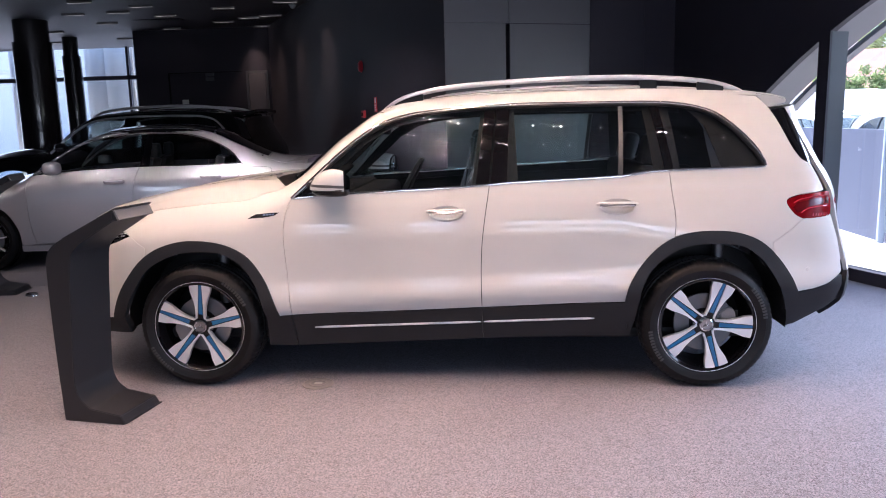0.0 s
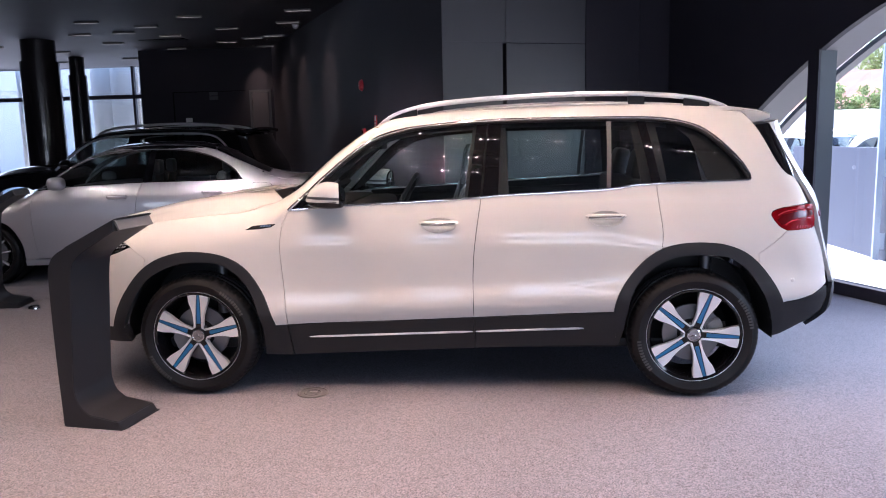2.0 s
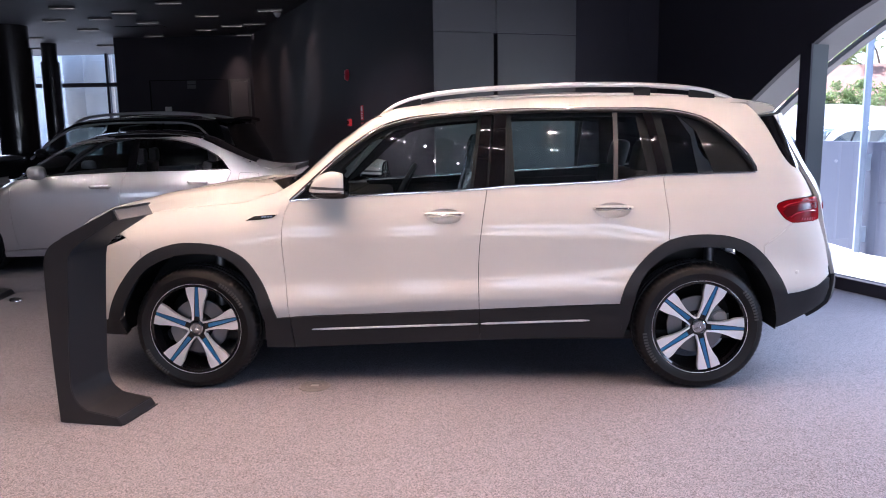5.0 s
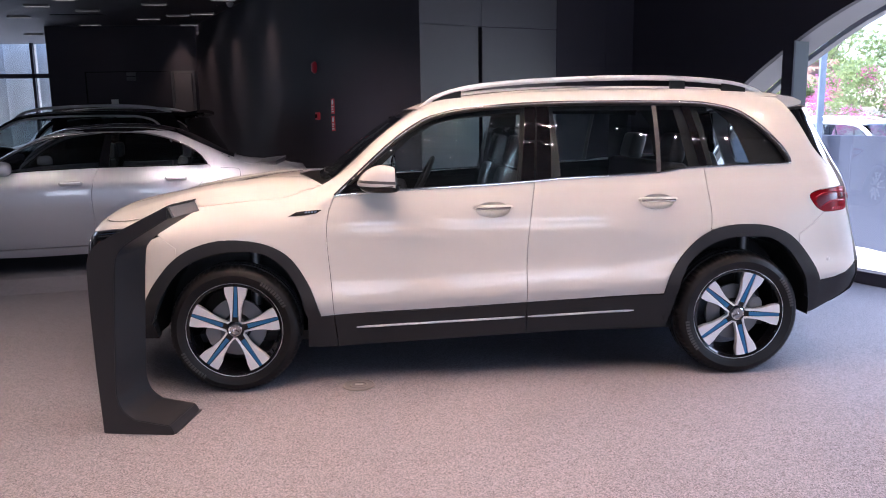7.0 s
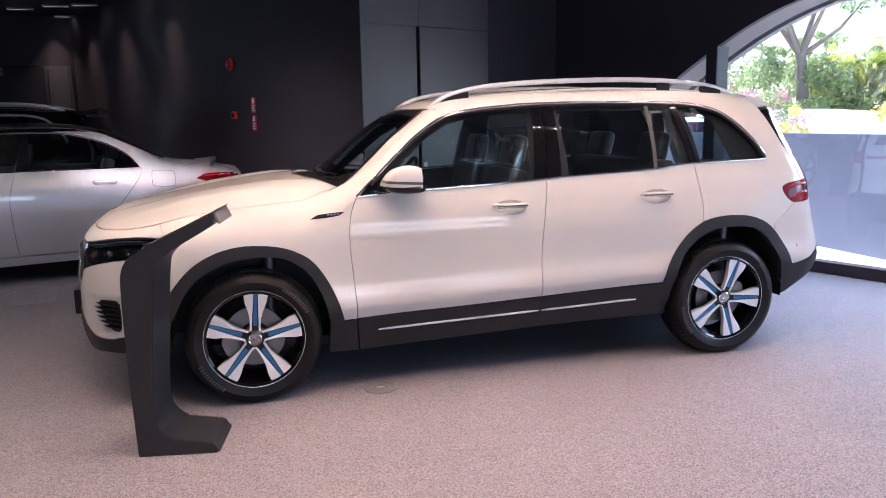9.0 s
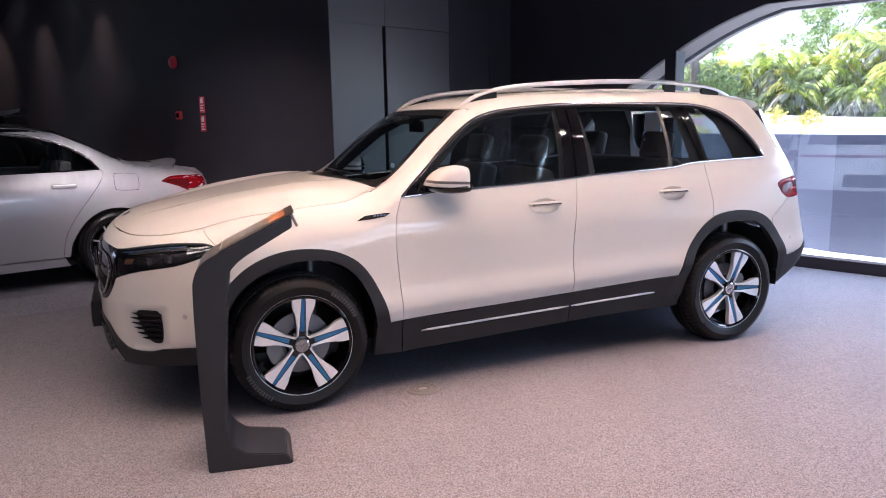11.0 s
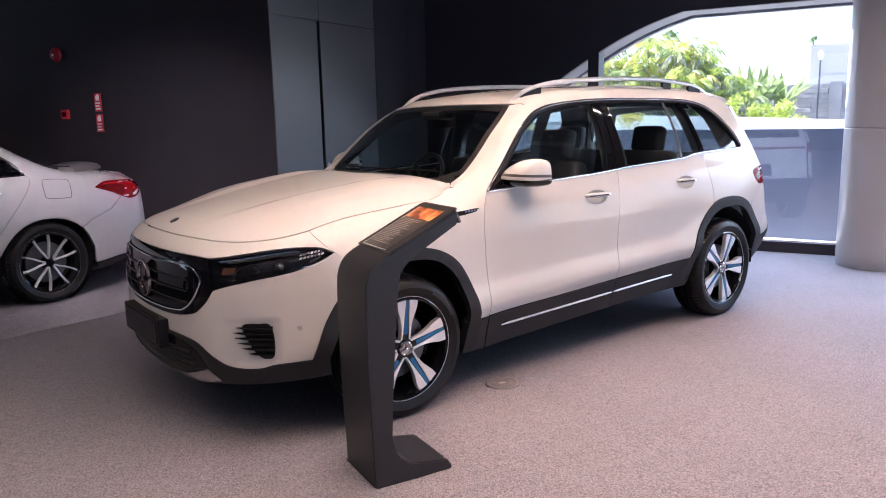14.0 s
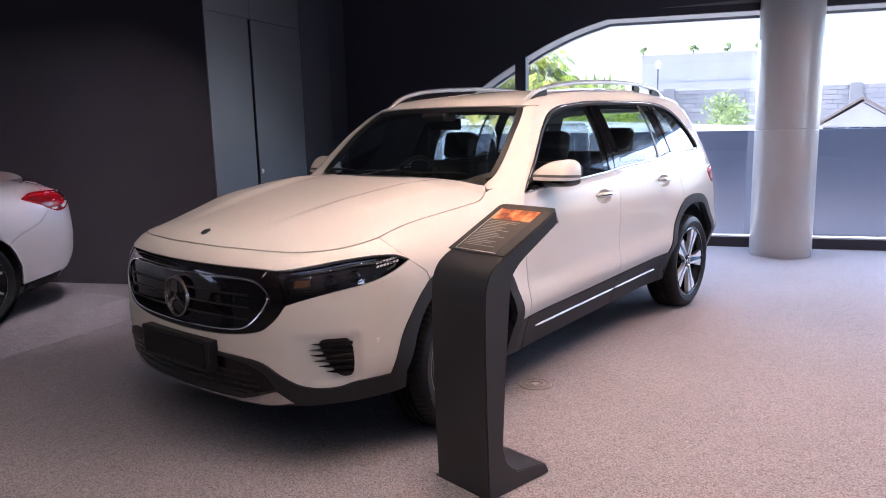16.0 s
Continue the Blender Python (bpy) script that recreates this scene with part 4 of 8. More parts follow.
for s in (1, -1):
    # the wing is cut in the side view, up to the bonnet's line over the shoulder
    wing_top = [tuple(q) for q in SUV.at("top", np.array(spline(HOOD_SIDE, 4)))]
    wing_top = [(x, z) for x, v, z in wing_top]
    seam_side = [tuple(q) for q in SUV.at("turn", np.array(spline([hood_edge[-1]] + SEAM[1:], 4)))]
    seam_side = [(x, z) for x, v, z in seam_side]
    wing = seam_side[::-1] + wing_top[1:] + [(0.54, 1.118), (0.585, 1.105), (0.567, 1.074)] + spline(DOOR_FRONT, 4)[1:] + [(0.473, 0.416)] + [q for q in spline(ARCH_F, 4)[::-1] if q[0] > seam_side[-1][0] + 0.005]
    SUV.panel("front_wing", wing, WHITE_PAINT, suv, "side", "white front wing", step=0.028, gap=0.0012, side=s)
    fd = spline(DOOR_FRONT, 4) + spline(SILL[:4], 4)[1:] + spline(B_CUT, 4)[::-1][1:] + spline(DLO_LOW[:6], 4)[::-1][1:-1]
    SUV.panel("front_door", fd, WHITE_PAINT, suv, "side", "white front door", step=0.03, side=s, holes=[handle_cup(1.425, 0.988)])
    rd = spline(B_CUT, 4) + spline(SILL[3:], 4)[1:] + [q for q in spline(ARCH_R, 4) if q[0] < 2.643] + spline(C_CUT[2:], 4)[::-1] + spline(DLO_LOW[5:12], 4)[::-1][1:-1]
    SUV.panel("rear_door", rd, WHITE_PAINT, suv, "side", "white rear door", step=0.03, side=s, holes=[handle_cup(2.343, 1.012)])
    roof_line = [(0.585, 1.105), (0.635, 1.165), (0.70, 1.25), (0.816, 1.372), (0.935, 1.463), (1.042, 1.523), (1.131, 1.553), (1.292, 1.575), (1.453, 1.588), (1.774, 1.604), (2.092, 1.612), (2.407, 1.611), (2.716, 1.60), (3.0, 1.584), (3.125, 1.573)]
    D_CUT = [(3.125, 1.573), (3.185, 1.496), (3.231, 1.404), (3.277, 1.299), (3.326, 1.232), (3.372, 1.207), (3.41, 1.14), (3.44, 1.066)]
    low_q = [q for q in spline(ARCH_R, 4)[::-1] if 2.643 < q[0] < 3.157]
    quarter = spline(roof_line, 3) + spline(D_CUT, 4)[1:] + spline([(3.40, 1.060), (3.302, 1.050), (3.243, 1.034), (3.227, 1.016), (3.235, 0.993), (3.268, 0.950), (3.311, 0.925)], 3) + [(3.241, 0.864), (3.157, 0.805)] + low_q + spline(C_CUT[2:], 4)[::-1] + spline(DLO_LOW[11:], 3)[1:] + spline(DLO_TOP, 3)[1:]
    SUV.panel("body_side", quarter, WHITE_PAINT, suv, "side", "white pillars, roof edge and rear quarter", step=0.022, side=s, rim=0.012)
    # glass and black pillars
    def pane(name, x0b, x0t, x1b, x1t, mat, label="", out=-0.006, end=None):
        low = [q for q in spline(DLO_LOW, 6) if x0b < q[0] < x1b]
        top = [q for q in spline(DLO_TOP, 6) if x0t < q[0] < x1t]
        zl = lambda x: float(np.interp(x, [q[0] for q in DLO_LOW], [q[1] for q in DLO_LOW]))
        tx, tz = [q[0] for q in DLO_TOP[::-1]], [q[1] for q in DLO_TOP[::-1]]
        zt = lambda x: float(np.interp(x, tx, tz))
        o = [(x0b, zl(x0b))] + low + [(x1b, zl(x1b))] + ([(x1t, zt(x1t))] if end is None else []) + top + ([(x0t, zt(x0t))] if x0t > 0.6 else [])
        return SUV.panel(name, o, mat, suv, "side", label, step=0.05, gap=0.001, out=out, rim=0.004, side=s)
    g1 = pane("front_window", 0.70, 0.70, 1.585, 1.64, SUV_GLASS, "tinted front door window", -0.008)
    g2 = pane("rear_window", 1.757, 1.778, 2.352, 2.374, SUV_GLASS, "tinted rear door window", -0.008)
    g3 = pane("rear_vent_window", 2.378, 2.40, 2.60, 2.537, PRIVACY, "small dark rear door pane", -0.008)
    g4 = pane("quarter_window", 2.648, 2.587, 3.115, 3.115, PRIVACY, "dark rear quarter window", -0.008, end=1)
    for g in (g1, g2, g3, g4):
        g.visible_shadow = False
    pane("mirror_sail", 0.575, 0.575, 0.70, 0.70, GLOSS_BLACK, "black sail panel", -0.004)
    pane("door_pillar", 1.585, 1.64, 1.657, 1.70, GLOSS_BLACK, "gloss black door pillar", -0.003)
    pane("rear_door_pillar", 1.668, 1.708, 1.757, 1.778, GLOSS_BLACK, "gloss black door pillar", -0.003)
    pane("window_bar", 2.352, 2.374, 2.378, 2.40, DARK_SATIN, "dark satin window bar", -0.003)
    pane("rear_pillar", 2.60, 2.537, 2.648, 2.587, GLOSS_BLACK, "gloss black rear pillar", -0.003)
    part("window_trim", tube(SUV.line("side", spline(DLO_LOW, 5), 0.001, s), 0.0065, 8, 1.2), CHROME, suv, "chrome window trim")
    part("window_trim", tube(SUV.line("side", spline(DLO_TOP, 5), 0.003, s), 0.008, 8, 1.0), CHROME, suv, "chrome window trim")
    seal = [(x + 0.009 * (x < 1.1) - 0.008 * (x > 2.85), z - 0.010 + 0.003 * (x < 1.1)) for x, z in spline(DLO_TOP, 5)[3:-3]]
    part("window_seal", tube(SUV.line("side", seal, -0.003, s), 0.010, 8), BLACK_PLASTIC, suv, "black rubber window seal")
    # cladding
    SUV.panel("front_arch_cladding", spline(ARCH_F, 4) + spline(ARCH_F_IN, 4)[::-1], CLADDING, suv, "side", "grey plastic wheel arch", step=0.03, out=0.009, rim=0.035, gap=0, side=s)
    SUV.panel("rear_arch_cladding", spline(ARCH_R, 4) + spline(ARCH_R_IN, 4)[::-1], CLADDING, suv, "side", "grey plastic wheel arch", step=0.03, out=0.009, rim=0.035, gap=0, side=s)
    low = [(2.44, 0.285), (2.075, 0.277), (1.609, 0.264), (0.951, 0.240), (0.557, 0.226), (0.39, 0.232)]
    SUV.panel("front_sill_cladding", [(0.473, 0.416), (0.541, 0.419)] + [(0.553, 0.226), (0.39, 0.232), (0.398, 0.416)], CLADDING, suv, "side", "grey plastic sill", step=0.03, out=0.006, rim=0.05, side=s)
    SUV.panel("front_door_cladding", spline(SILL[:4], 3) + [(1.618, 0.264), (0.951, 0.240), (0.557, 0.226)], CLADDING, suv, "side", "grey plastic lower door panel", step=0.03, out=0.006, rim=0.05, side=s)
    SUV.panel("rear_door_cladding", spline(SILL[3:], 3) + [(2.462, 0.486), (2.45, 0.38), (2.424, 0.282), (2.075, 0.277), (1.618, 0.264)], CLADDING, suv, "side", "grey plastic lower door panel", step=0.03, out=0.006, rim=0.05, side=s)
    for x0, x1 in ((0.66, 1.603), (1.622, 2.23)):
        strip = [(x, float(np.interp(x, [0.638, 2.227], [0.342, 0.388]))) for x in np.linspace(x0, x1, 16)]
        part("sill_trim", tube(SUV.line("side", strip, 0.008, s), [0.003] + [0.0065] * 14 + [0.003], 8, 1.0), MACHINED, suv, "chrome strip on the lower door")
    # mirror, handles
    grow = 1.0
    sec = spline([(0.69, 1.128), (0.705, 1.165), (0.74, 1.205), (0.79, 1.226), (0.84, 1.222), (0.872, 1.205), (0.886, 1.17), (0.889, 1.12), (0.885, 1.09), (0.86, 1.079), (0.80, 1.076), (0.735, 1.083), (0.70, 1.10)], 3, True)

    def mirror_bm(scale):
        bm = bmesh.new()
        rings = []
        for t in np.linspace(0, 1, 19):
            f = grow * scale * float(np.interp(t, [0, 0.04, 0.12, 0.3, 0.5, 0.8, 0.9, 0.96, 1.0], [0.30, 0.44, 0.60, 0.82, 0.95, 1.0, 0.95, 0.82, 0.55]))
            rings.append([bm.verts.new((0.778 + 0.056 * t + (x - 0.80) * f * 1.10, SUV_MID - s * (0.785 + 0.232 * t), 1.153 - 0.022 * (1 - t) ** 2 + (z - 1.14) * f)) for x, z in sec])
        for p, q in zip(rings, rings[1:]):
            for i in range(len(sec)):
                bm.faces.new((p[i], p[(i + 1) % len(sec)], q[(i + 1) % len(sec)], q[i]))
        bm.faces.new(rings[0][::-1])
        bm.faces.new(rings[-1])
        bmesh.ops.recalc_face_normals(bm, faces=bm.faces[:])
        return bm

    def cut(bm, z, up):
        bmesh.ops.bisect_plane(bm, geom=bm.verts[:] + bm.edges[:] + bm.faces[:], plane_co=(0.8, 0, z), plane_no=(0.06, 0, up), clear_inner=True)
        return bm

    def ahead(bm, x, keep):
        """Keeps what lies before (1) or behind (-1) an upright plane across the car."""
        bmesh.ops.bisect_plane(bm, geom=bm.verts[:] + bm.edges[:] + bm.faces[:], plane_co=(x, SUV_MID - s * 0.93, 1.15), plane_no=(keep, 0.17 * s * keep, 0), clear_outer=True)
        return bm

    mirror = part("door_mirror", ahead(cut(mirror_bm(1.0), 1.157, 1), 0.882, 1), WHITE_PAINT, suv, "white door mirror with a chrome strip and black underside")
    part("mirror_bezel", ahead(ahead(mirror_bm(0.985), 0.876, -1), 0.890, 1), GLOSS_BLACK, mirror, "gloss black mirror bezel")
    face = lathe([(0.0, 0.0), (0.082, 0.0), (0.085, -0.003)], 40, Matrix.Translation((0.8905, SUV_MID - s * 0.93, 1.155)) @ Matrix.Rotation(-0.17 * s, 4, "Z") @ Matrix.Rotation(math.pi / 2, 4, "Y") @ Matrix.Diagonal((0.62, 0.8, 1, 1)))
    part("mirror_face", face, MIRROR_GLASS, mirror, "silvered mirror glass")
    part("mirror_base", cut(mirror_bm(0.985), 1.126, -1), GLOSS_BLACK, mirror, "gloss black mirror underside")
    sliver = cut(mirror_bm(1.0), 1.126, 1)
    bmesh.ops.bisect_plane(sliver, geom=sliver.verts[:] + sliver.edges[:] + sliver.faces[:], plane_co=(0.8, 0, 1.143), plane_no=(0.06, 0, 1), clear_outer=True)
    part("mirror_lower_cap", ahead(sliver, 0.882, 1), WHITE_PAINT, mirror, "white lower edge of the mirror cap")
    strip = ahead(cut(mirror_bm(0.990), 1.142, 1), 0.882, 1)
    bmesh.ops.bisect_plane(strip, geom=strip.verts[:] + strip.edges[:] + strip.faces[:], plane_co=(0.8, 0, 1.158), plane_no=(0.06, 0, 1), clear_outer=True)
    part("mirror_indicator", strip, DARK_SATIN, mirror, "dark indicator strip")
    part("mirror_arm", tube([(0.66, SUV_MID - s * 0.825, 1.088), (0.71, SUV_MID - s * 0.85, 1.096), (0.78, SUV_MID - s * 0.89, 1.108)], [0.034, 0.032, 0.036], 12, 0.45), GLOSS_BLACK, mirror)
    for hx, hz in ((1.425, 0.988), (2.343, 1.012)):
        rings, verts, faces = 7, [], []
        for k in range(rings):
            f = math.cos(k / rings * math.pi / 2) ** 0.8
            p = SUV.at("side", np.array(handle_cup(hx, hz, f)))
            p = p + (0.001 - 0.030 * math.sin(k / rings * math.pi / 2)) * SUV.normal(p)
            p[:, 1] = SUV_MID - s * p[:, 1]
            verts += list(p)
        n = 36
        for k in range(rings - 1):
            for i in range(n):
                f = (k * n + i, k * n + (i + 1) % n, (k + 1) * n + (i + 1) % n, (k + 1) * n + i)
                faces.append(f if s == 1 else f[::-1])
        faces.append(tuple((rings - 1) * n + i for i in range(n))[::1 if s == 1 else -1])
        raw("handle_recess", verts, faces, WHITE_PAINT, suv, "shallow handle recess", True)
        bar = SUV.line("side", [(hx + u, hz + 0.006) for u in np.linspace(-0.108, 0.108, 15)], 0.0, s)
        bow = [(x, y - s * (0.002 + 0.022 * (1 - ((i - 7) / 7.5) ** 4)), z) for i, (x, y, z) in enumerate(bar)]
        handle = part("door_handle", tube(bow, [0.006, 0.011] + [0.0135] * 11 + [0.011, 0.006], 10, 1.1), WHITE_PAINT, suv, "white door handle with a chrome strip")
        part("handle_strip", tube([(x, y - s * 0.006, z - 0.004) for x, y, z in bow[1:-1]], 0.0105, 8, 0.8), CHROME, handle, "chrome strip")
    SUV.panel("panel_flange", [(-0.40, 0.70), (-0.30, 0.89), (-0.12, 0.90), (-0.12, 0.85), (-0.29, 0.755)], WHITE_PAINT, suv, "side", "white panel flange", step=0.03, out=-0.005, rim=0.003, gap=0, side=s)
    SUV.panel("panel_flange", [(3.08, 0.79), (3.20, 0.90), (3.30, 0.90), (3.22, 0.76), (3.14, 0.72)], WHITE_PAINT, suv, "side", "white panel flange", step=0.03, out=-0.005, rim=0.003, gap=0, side=s)
    # inner trim of the pillars and roof edge
    up = [(x, z - 0.03) for x, z in spline(DLO_TOP[6:16], 3)]
    SUV.panel("roof_edge_trim", up + [(x, z + 0.075) for x, z in up[::-1]], INTERIOR, suv, "side", "dark inner roof edge", step=0.05, out=-0.03, rim=0.004, gap=0, side=s)
    for trim in ([(1.56, 1.08), (1.82, 1.08), (1.80, 1.58), (1.62, 1.57)], [(2.56, 1.10), (2.70, 1.10), (2.64, 1.57), (2.50, 1.57)], [(2.94, 1.10), (3.30, 1.10), (3.20, 1.40), (3.05, 1.57), (2.70, 1.57), (2.83, 1.44)], [(0.75, 1.03), (3.05, 1.10), (3.05, 1.20), (2.50, 1.17), (0.75, 1.09)], [(0.60, 1.08), (0.72, 1.15), (0.98, 1.38), (1.12, 1.46), (1.10, 1.54), (0.92, 1.44), (0.70, 1.23)]):
        SUV.panel("pillar_trim", trim, INTERIOR, suv, "side", "dark inner trim", step=0.05, out=-0.03, rim=0.004, gap=0, side=s)
    # side badge
    SUV.panel("side_badge", [(0.318, 0.967), (0.36, 0.988), (0.47, 0.999), (0.497, 0.999), (0.468, 0.982), (0.40, 0.972)], BADGE_BLACK, suv, "side", "dark wing badge with pale bars", step=0.03, out=0.004, rim=0.006, gap=0, side=s)
    for k in range(4):
        x = 0.405 + 0.017 * k
        SUV.panel("badge_mark", [(x, 0.981 + 0.001 * k), (x + 0.012, 0.982 + 0.001 * k), (x + 0.015, 0.991 + 0.001 * k), (x + 0.003, 0.990 + 0.001 * k)], BLUE_LENS, suv, "side", "pale badge bar", step=0.03, out=0.006, rim=0.003, gap=0, side=s)
    # headlamp
    o = spline(LAMP_TOP, 4) + spline(LAMP_LOW, 4)[1:] + spline([T(36.6, 0.735), T(35.8, 0.80), T(34.2, 0.872)], 4)[1:-1]
    SUV.panel("headlamp_housing", o, LAMP_BOWL, suv, "turn", "dark headlamp bowl", step=0.03, out=-0.06, gap=0.004, rim=-0.05, side=s)
    lamp = SUV.panel("headlamp", o, LAMP_GLASS, suv, "turn", "clear headlamp over dark reflectors", step=0.03, out=0.0, side=s)
    drl = spline([T(40, 0.862), T(46, 0.876), T(53, 0.890), T(60, 0.890), T(63.5, 0.872), T(61, 0.852)], 5)
    part("light_guide", tube(SUV.line("turn", drl, -0.018, s), 0.004, 8), DARK_SATIN, lamp, "grey light guide")
    for a, z, r in ((46.5, 0.826, 0.030), (52.5, 0.842, 0.027)):
        c = SUV.line("turn", [T(a, z)], -0.03, s)[0]
        d = Vector((-math.cos(radians(a * 0.4)), -s * math.sin(radians(a * 0.4)), 0))
        m = Matrix.Translation(c) @ d.to_track_quat("Z", "Y").to_matrix().to_4x4()
        ring = part("lamp_lens", lathe([(0.0, 0.008), (r * 0.5, 0.005), (r * 0.78, -0.006)], 28, m), GLOSS_BLACK, lamp, "round dark lamp lens")
        part("lens_ring", lathe([(r * 0.78, -0.006), (r * 0.84, 0.0), (r * 0.90, -0.006), (r * 0.92, -0.02)], 28, m), DARK_CHROME, ring, "dark chrome ring")
    for k in range(7):
        a = 37.6 + 0.25 * k
        fin = [T(a, 0.775 + 0.011 * k), T(a + 4.5 - 0.2 * k, 0.782 + 0.012 * k)]
        part("reflector_fin", tube(SUV.line("turn", fin, -0.026, s), 0.0022, 6), DARK_CHROME, lamp)
    SUV.panel("amber_reflector", [T(38.2, 0.806), T(41.6, 0.812), T(42.2, 0.842), T(38.6, 0.838)], AMBER, lamp, "turn", "amber reflector", step=0.02, out=-0.022, rim=0.002, gap=0, side=s)
    # ceiling spots reflected in the lamp's outer corner, modelled as bright dashes
    for k in range(14):
        a, z = 58.2 + 0.95 * (k % 7), 0.866 + 0.016 * (k // 7) + 0.0022 * (k % 7)
        SUV.panel("lamp_facet", [T(a, z), T(a + 0.62, z + 0.002), T(a + 0.80, z + 0.011), T(a + 0.18, z + 0.009)], SATIN, lamp, "turn", "bright dash for a reflected ceiling spot", step=0.02, out=-0.016, rim=0.002, gap=0, side=s)
    # Blue line puts the cover's ceiling sheen into the colour.
    brow = spline([T(38, 0.862), T(44, 0.876), T(51, 0.892), T(58, 0.898)], 5)
    part("lamp_brow", tube(SUV.line("turn", brow, -0.006, s), 0.003, 6), BLUE_LENS, lamp, "thin pale blue line for the sheen along the lamp's top")
    # air curtain vents
    SUV.panel("air_curtain", spline(VENT, 4, True), BLACK_PLASTIC, suv, "turn", "black side vent with fins", step=0.02, out=0.002, rim=0.004, gap=0, side=s)
    for k in range(6):
        z = 0.574 - 0.0235 * k
        a0 = (42.0, 41.2, 41.6, 42.4, 43.4, 45.0)[k]
        fin = [T(a, z - 0.004 * (a - a0) / 8) for a in np.linspace(a0, 51.0, 10)]
        part("vent_fin", tube(SUV.line("turn", fin, 0.005, s), [0.001, 0.004, 0.007, 0.0095] + [0.010] * 6, 8, 0.75), GRILLE_BLACK, suv, "black vent fin")
    c = SUV.line("turn", [T(57.2, 0.561)], 0.001, s)[0]
    d = Vector((-0.55, -s * 0.83, 0))
    part("parking_sensor", lathe([(0.0, 0.002), (0.008, 0.002), (0.0085, 0.0), (0.011, 0.001), (0.012, -0.004)], 24, Matrix.Translation(c) @ d.to_track_quat("Z", "Y").to_matrix().to_4x4()), SATIN, suv, "round parking sensor")
    c = SUV.line("side", [(3.346, 0.655)], 0.001, s)[0]
    part("parking_sensor", lathe([(0.0, 0.001), (0.009, 0.001), (0.012, 0.0), (0.012, -0.004)], 24, Matrix.Translation(c) @ Vector((0.3, -s, 0)).to_track_quat("Z", "Y").to_matrix().to_4x4()), WHITE_PAINT, suv, "painted parking sensor")
    # tail: lamp, black fin, bumper corner
    tl = SUV.panel("tail_lamp", spline(TAIL_LAMP, 3, True), RED_LENS, suv, "side", "red tail lamp with dark lower edge", step=0.02, side=s)
    SUV.panel("tail_lamp_inner", [(3.258, 0.985), (3.285, 1.010), (3.36, 1.024), (3.465, 1.028), (3.465, 0.998), (3.40, 0.996), (3.34, 0.985), (3.30, 0.962), (3.28, 0.955)], DARK_RED, tl, "side", "dark inner lens", step=0.02, out=0.002, rim=0.004, gap=0, side=s)
    guide = [(3.262, 1.008), (3.30, 1.026), (3.36, 1.036), (3.44, 1.040)]
    part("tail_light_guide", tube(SUV.line("side", spline(guide, 4), 0.001, s), 0.0035, 6), PINK_GUIDE, tl, "pale pink light guide")
    part("tail_light_guide", tube(SUV.line("side", spline([(3.30, 0.955), (3.335, 0.975), (3.39, 0.985), (3.45, 0.985)], 4), 0.001, s), 0.0035, 6), PINK_GUIDE, tl, "pale pink light guide")
    for k in range(6):
        x = 3.36 + 0.016 * k
        SUV.panel("tail_lamp_strip", [(x, 0.936), (x + 0.006, 0.936), (x + 0.010, 0.950), (x + 0.004, 0.950)], PINK_GUIDE, tl, "side", "bright red lens strip", step=0.02, out=0.002, rim=0.003, gap=0, side=s)
    SUV.panel("pillar_fin", spline([(3.19, 1.50), (3.231, 1.404), (3.277, 1.299), (3.326, 1.233), (3.374, 1.205)], 4) + spline([(3.374, 1.205), (3.375, 1.25), (3.342, 1.34), (3.315, 1.43), (3.29, 1.51)], 4)[1:], GLOSS_BLACK, suv, "side", "gloss black rear pillar fin", step=0.02, out=-0.002, side=s)
    black_line = [(3.294, 0.537), (3.38, 0.55), (3.46, 0.575), (3.52, 0.61)]
    rb = [(3.157, 0.805), (3.241, 0.864), (3.311, 0.925), (3.40, 0.927), (3.478, 0.94), (3.50, 0.88), (3.53, 0.80), (3.545, 0.71), (3.548, 0.63), (3.52, 0.61)] + black_line[::-1] + [q for q in spline(ARCH_R, 4)[::-1] if q[0] > 3.157]
    SUV.panel("rear_bumper_corner", rb, WHITE_PAINT, suv, "side", "white rear bumper corner", step=0.025, gap=0.0008, side=s)
    SUV.panel("rear_bumper_cladding", black_line + [(3.545, 0.615), (3.55, 0.56), (3.53, 0.48), (3.47, 0.43), (3.30, 0.345), (3.262, 0.335), (3.25, 0.42), (3.26, 0.49)], CLADDING, suv, "side", "grey plastic lower rear bumper", step=0.025, out=0.004, rim=0.04, side=s)
    # roof rail on two feet
    rail = [(1.03, 0.535, 1.525), (1.10, 0.537, 1.575), (1.19, 0.54, 1.617), (1.32, 0.545, 1.648), (1.46, 0.55, 1.666), (1.62, 0.552, 1.678), (1.78, 0.555, 1.686), (2.1, 0.557, 1.695), (2.4, 0.555, 1.694), (2.6, 0.552, 1.686), (2.78, 0.548, 1.671), (2.93, 0.543, 1.647), (3.05, 0.537, 1.607), (3.08, 0.535, 1.588)]
    pts = spline(rail, 4)
    r = part("roof_rail", tube([(x, SUV_MID - s * v, z) for x, v, z in pts], [0.007 + 0.008 * min(1, i / 5, (len(pts) - 1 - i) / 5) for i in range(len(pts))], 12, 1.0), SATIN, suv, "brushed aluminium roof rail")
    part("rail_base", tube([(x, SUV_MID - s * (v - 0.004), float(suv_roof(x)) - 0.030) for x, v, z in pts if 1.06 < x < 3.06], 0.009, 8, 1.0), WHITE_PAINT, r)
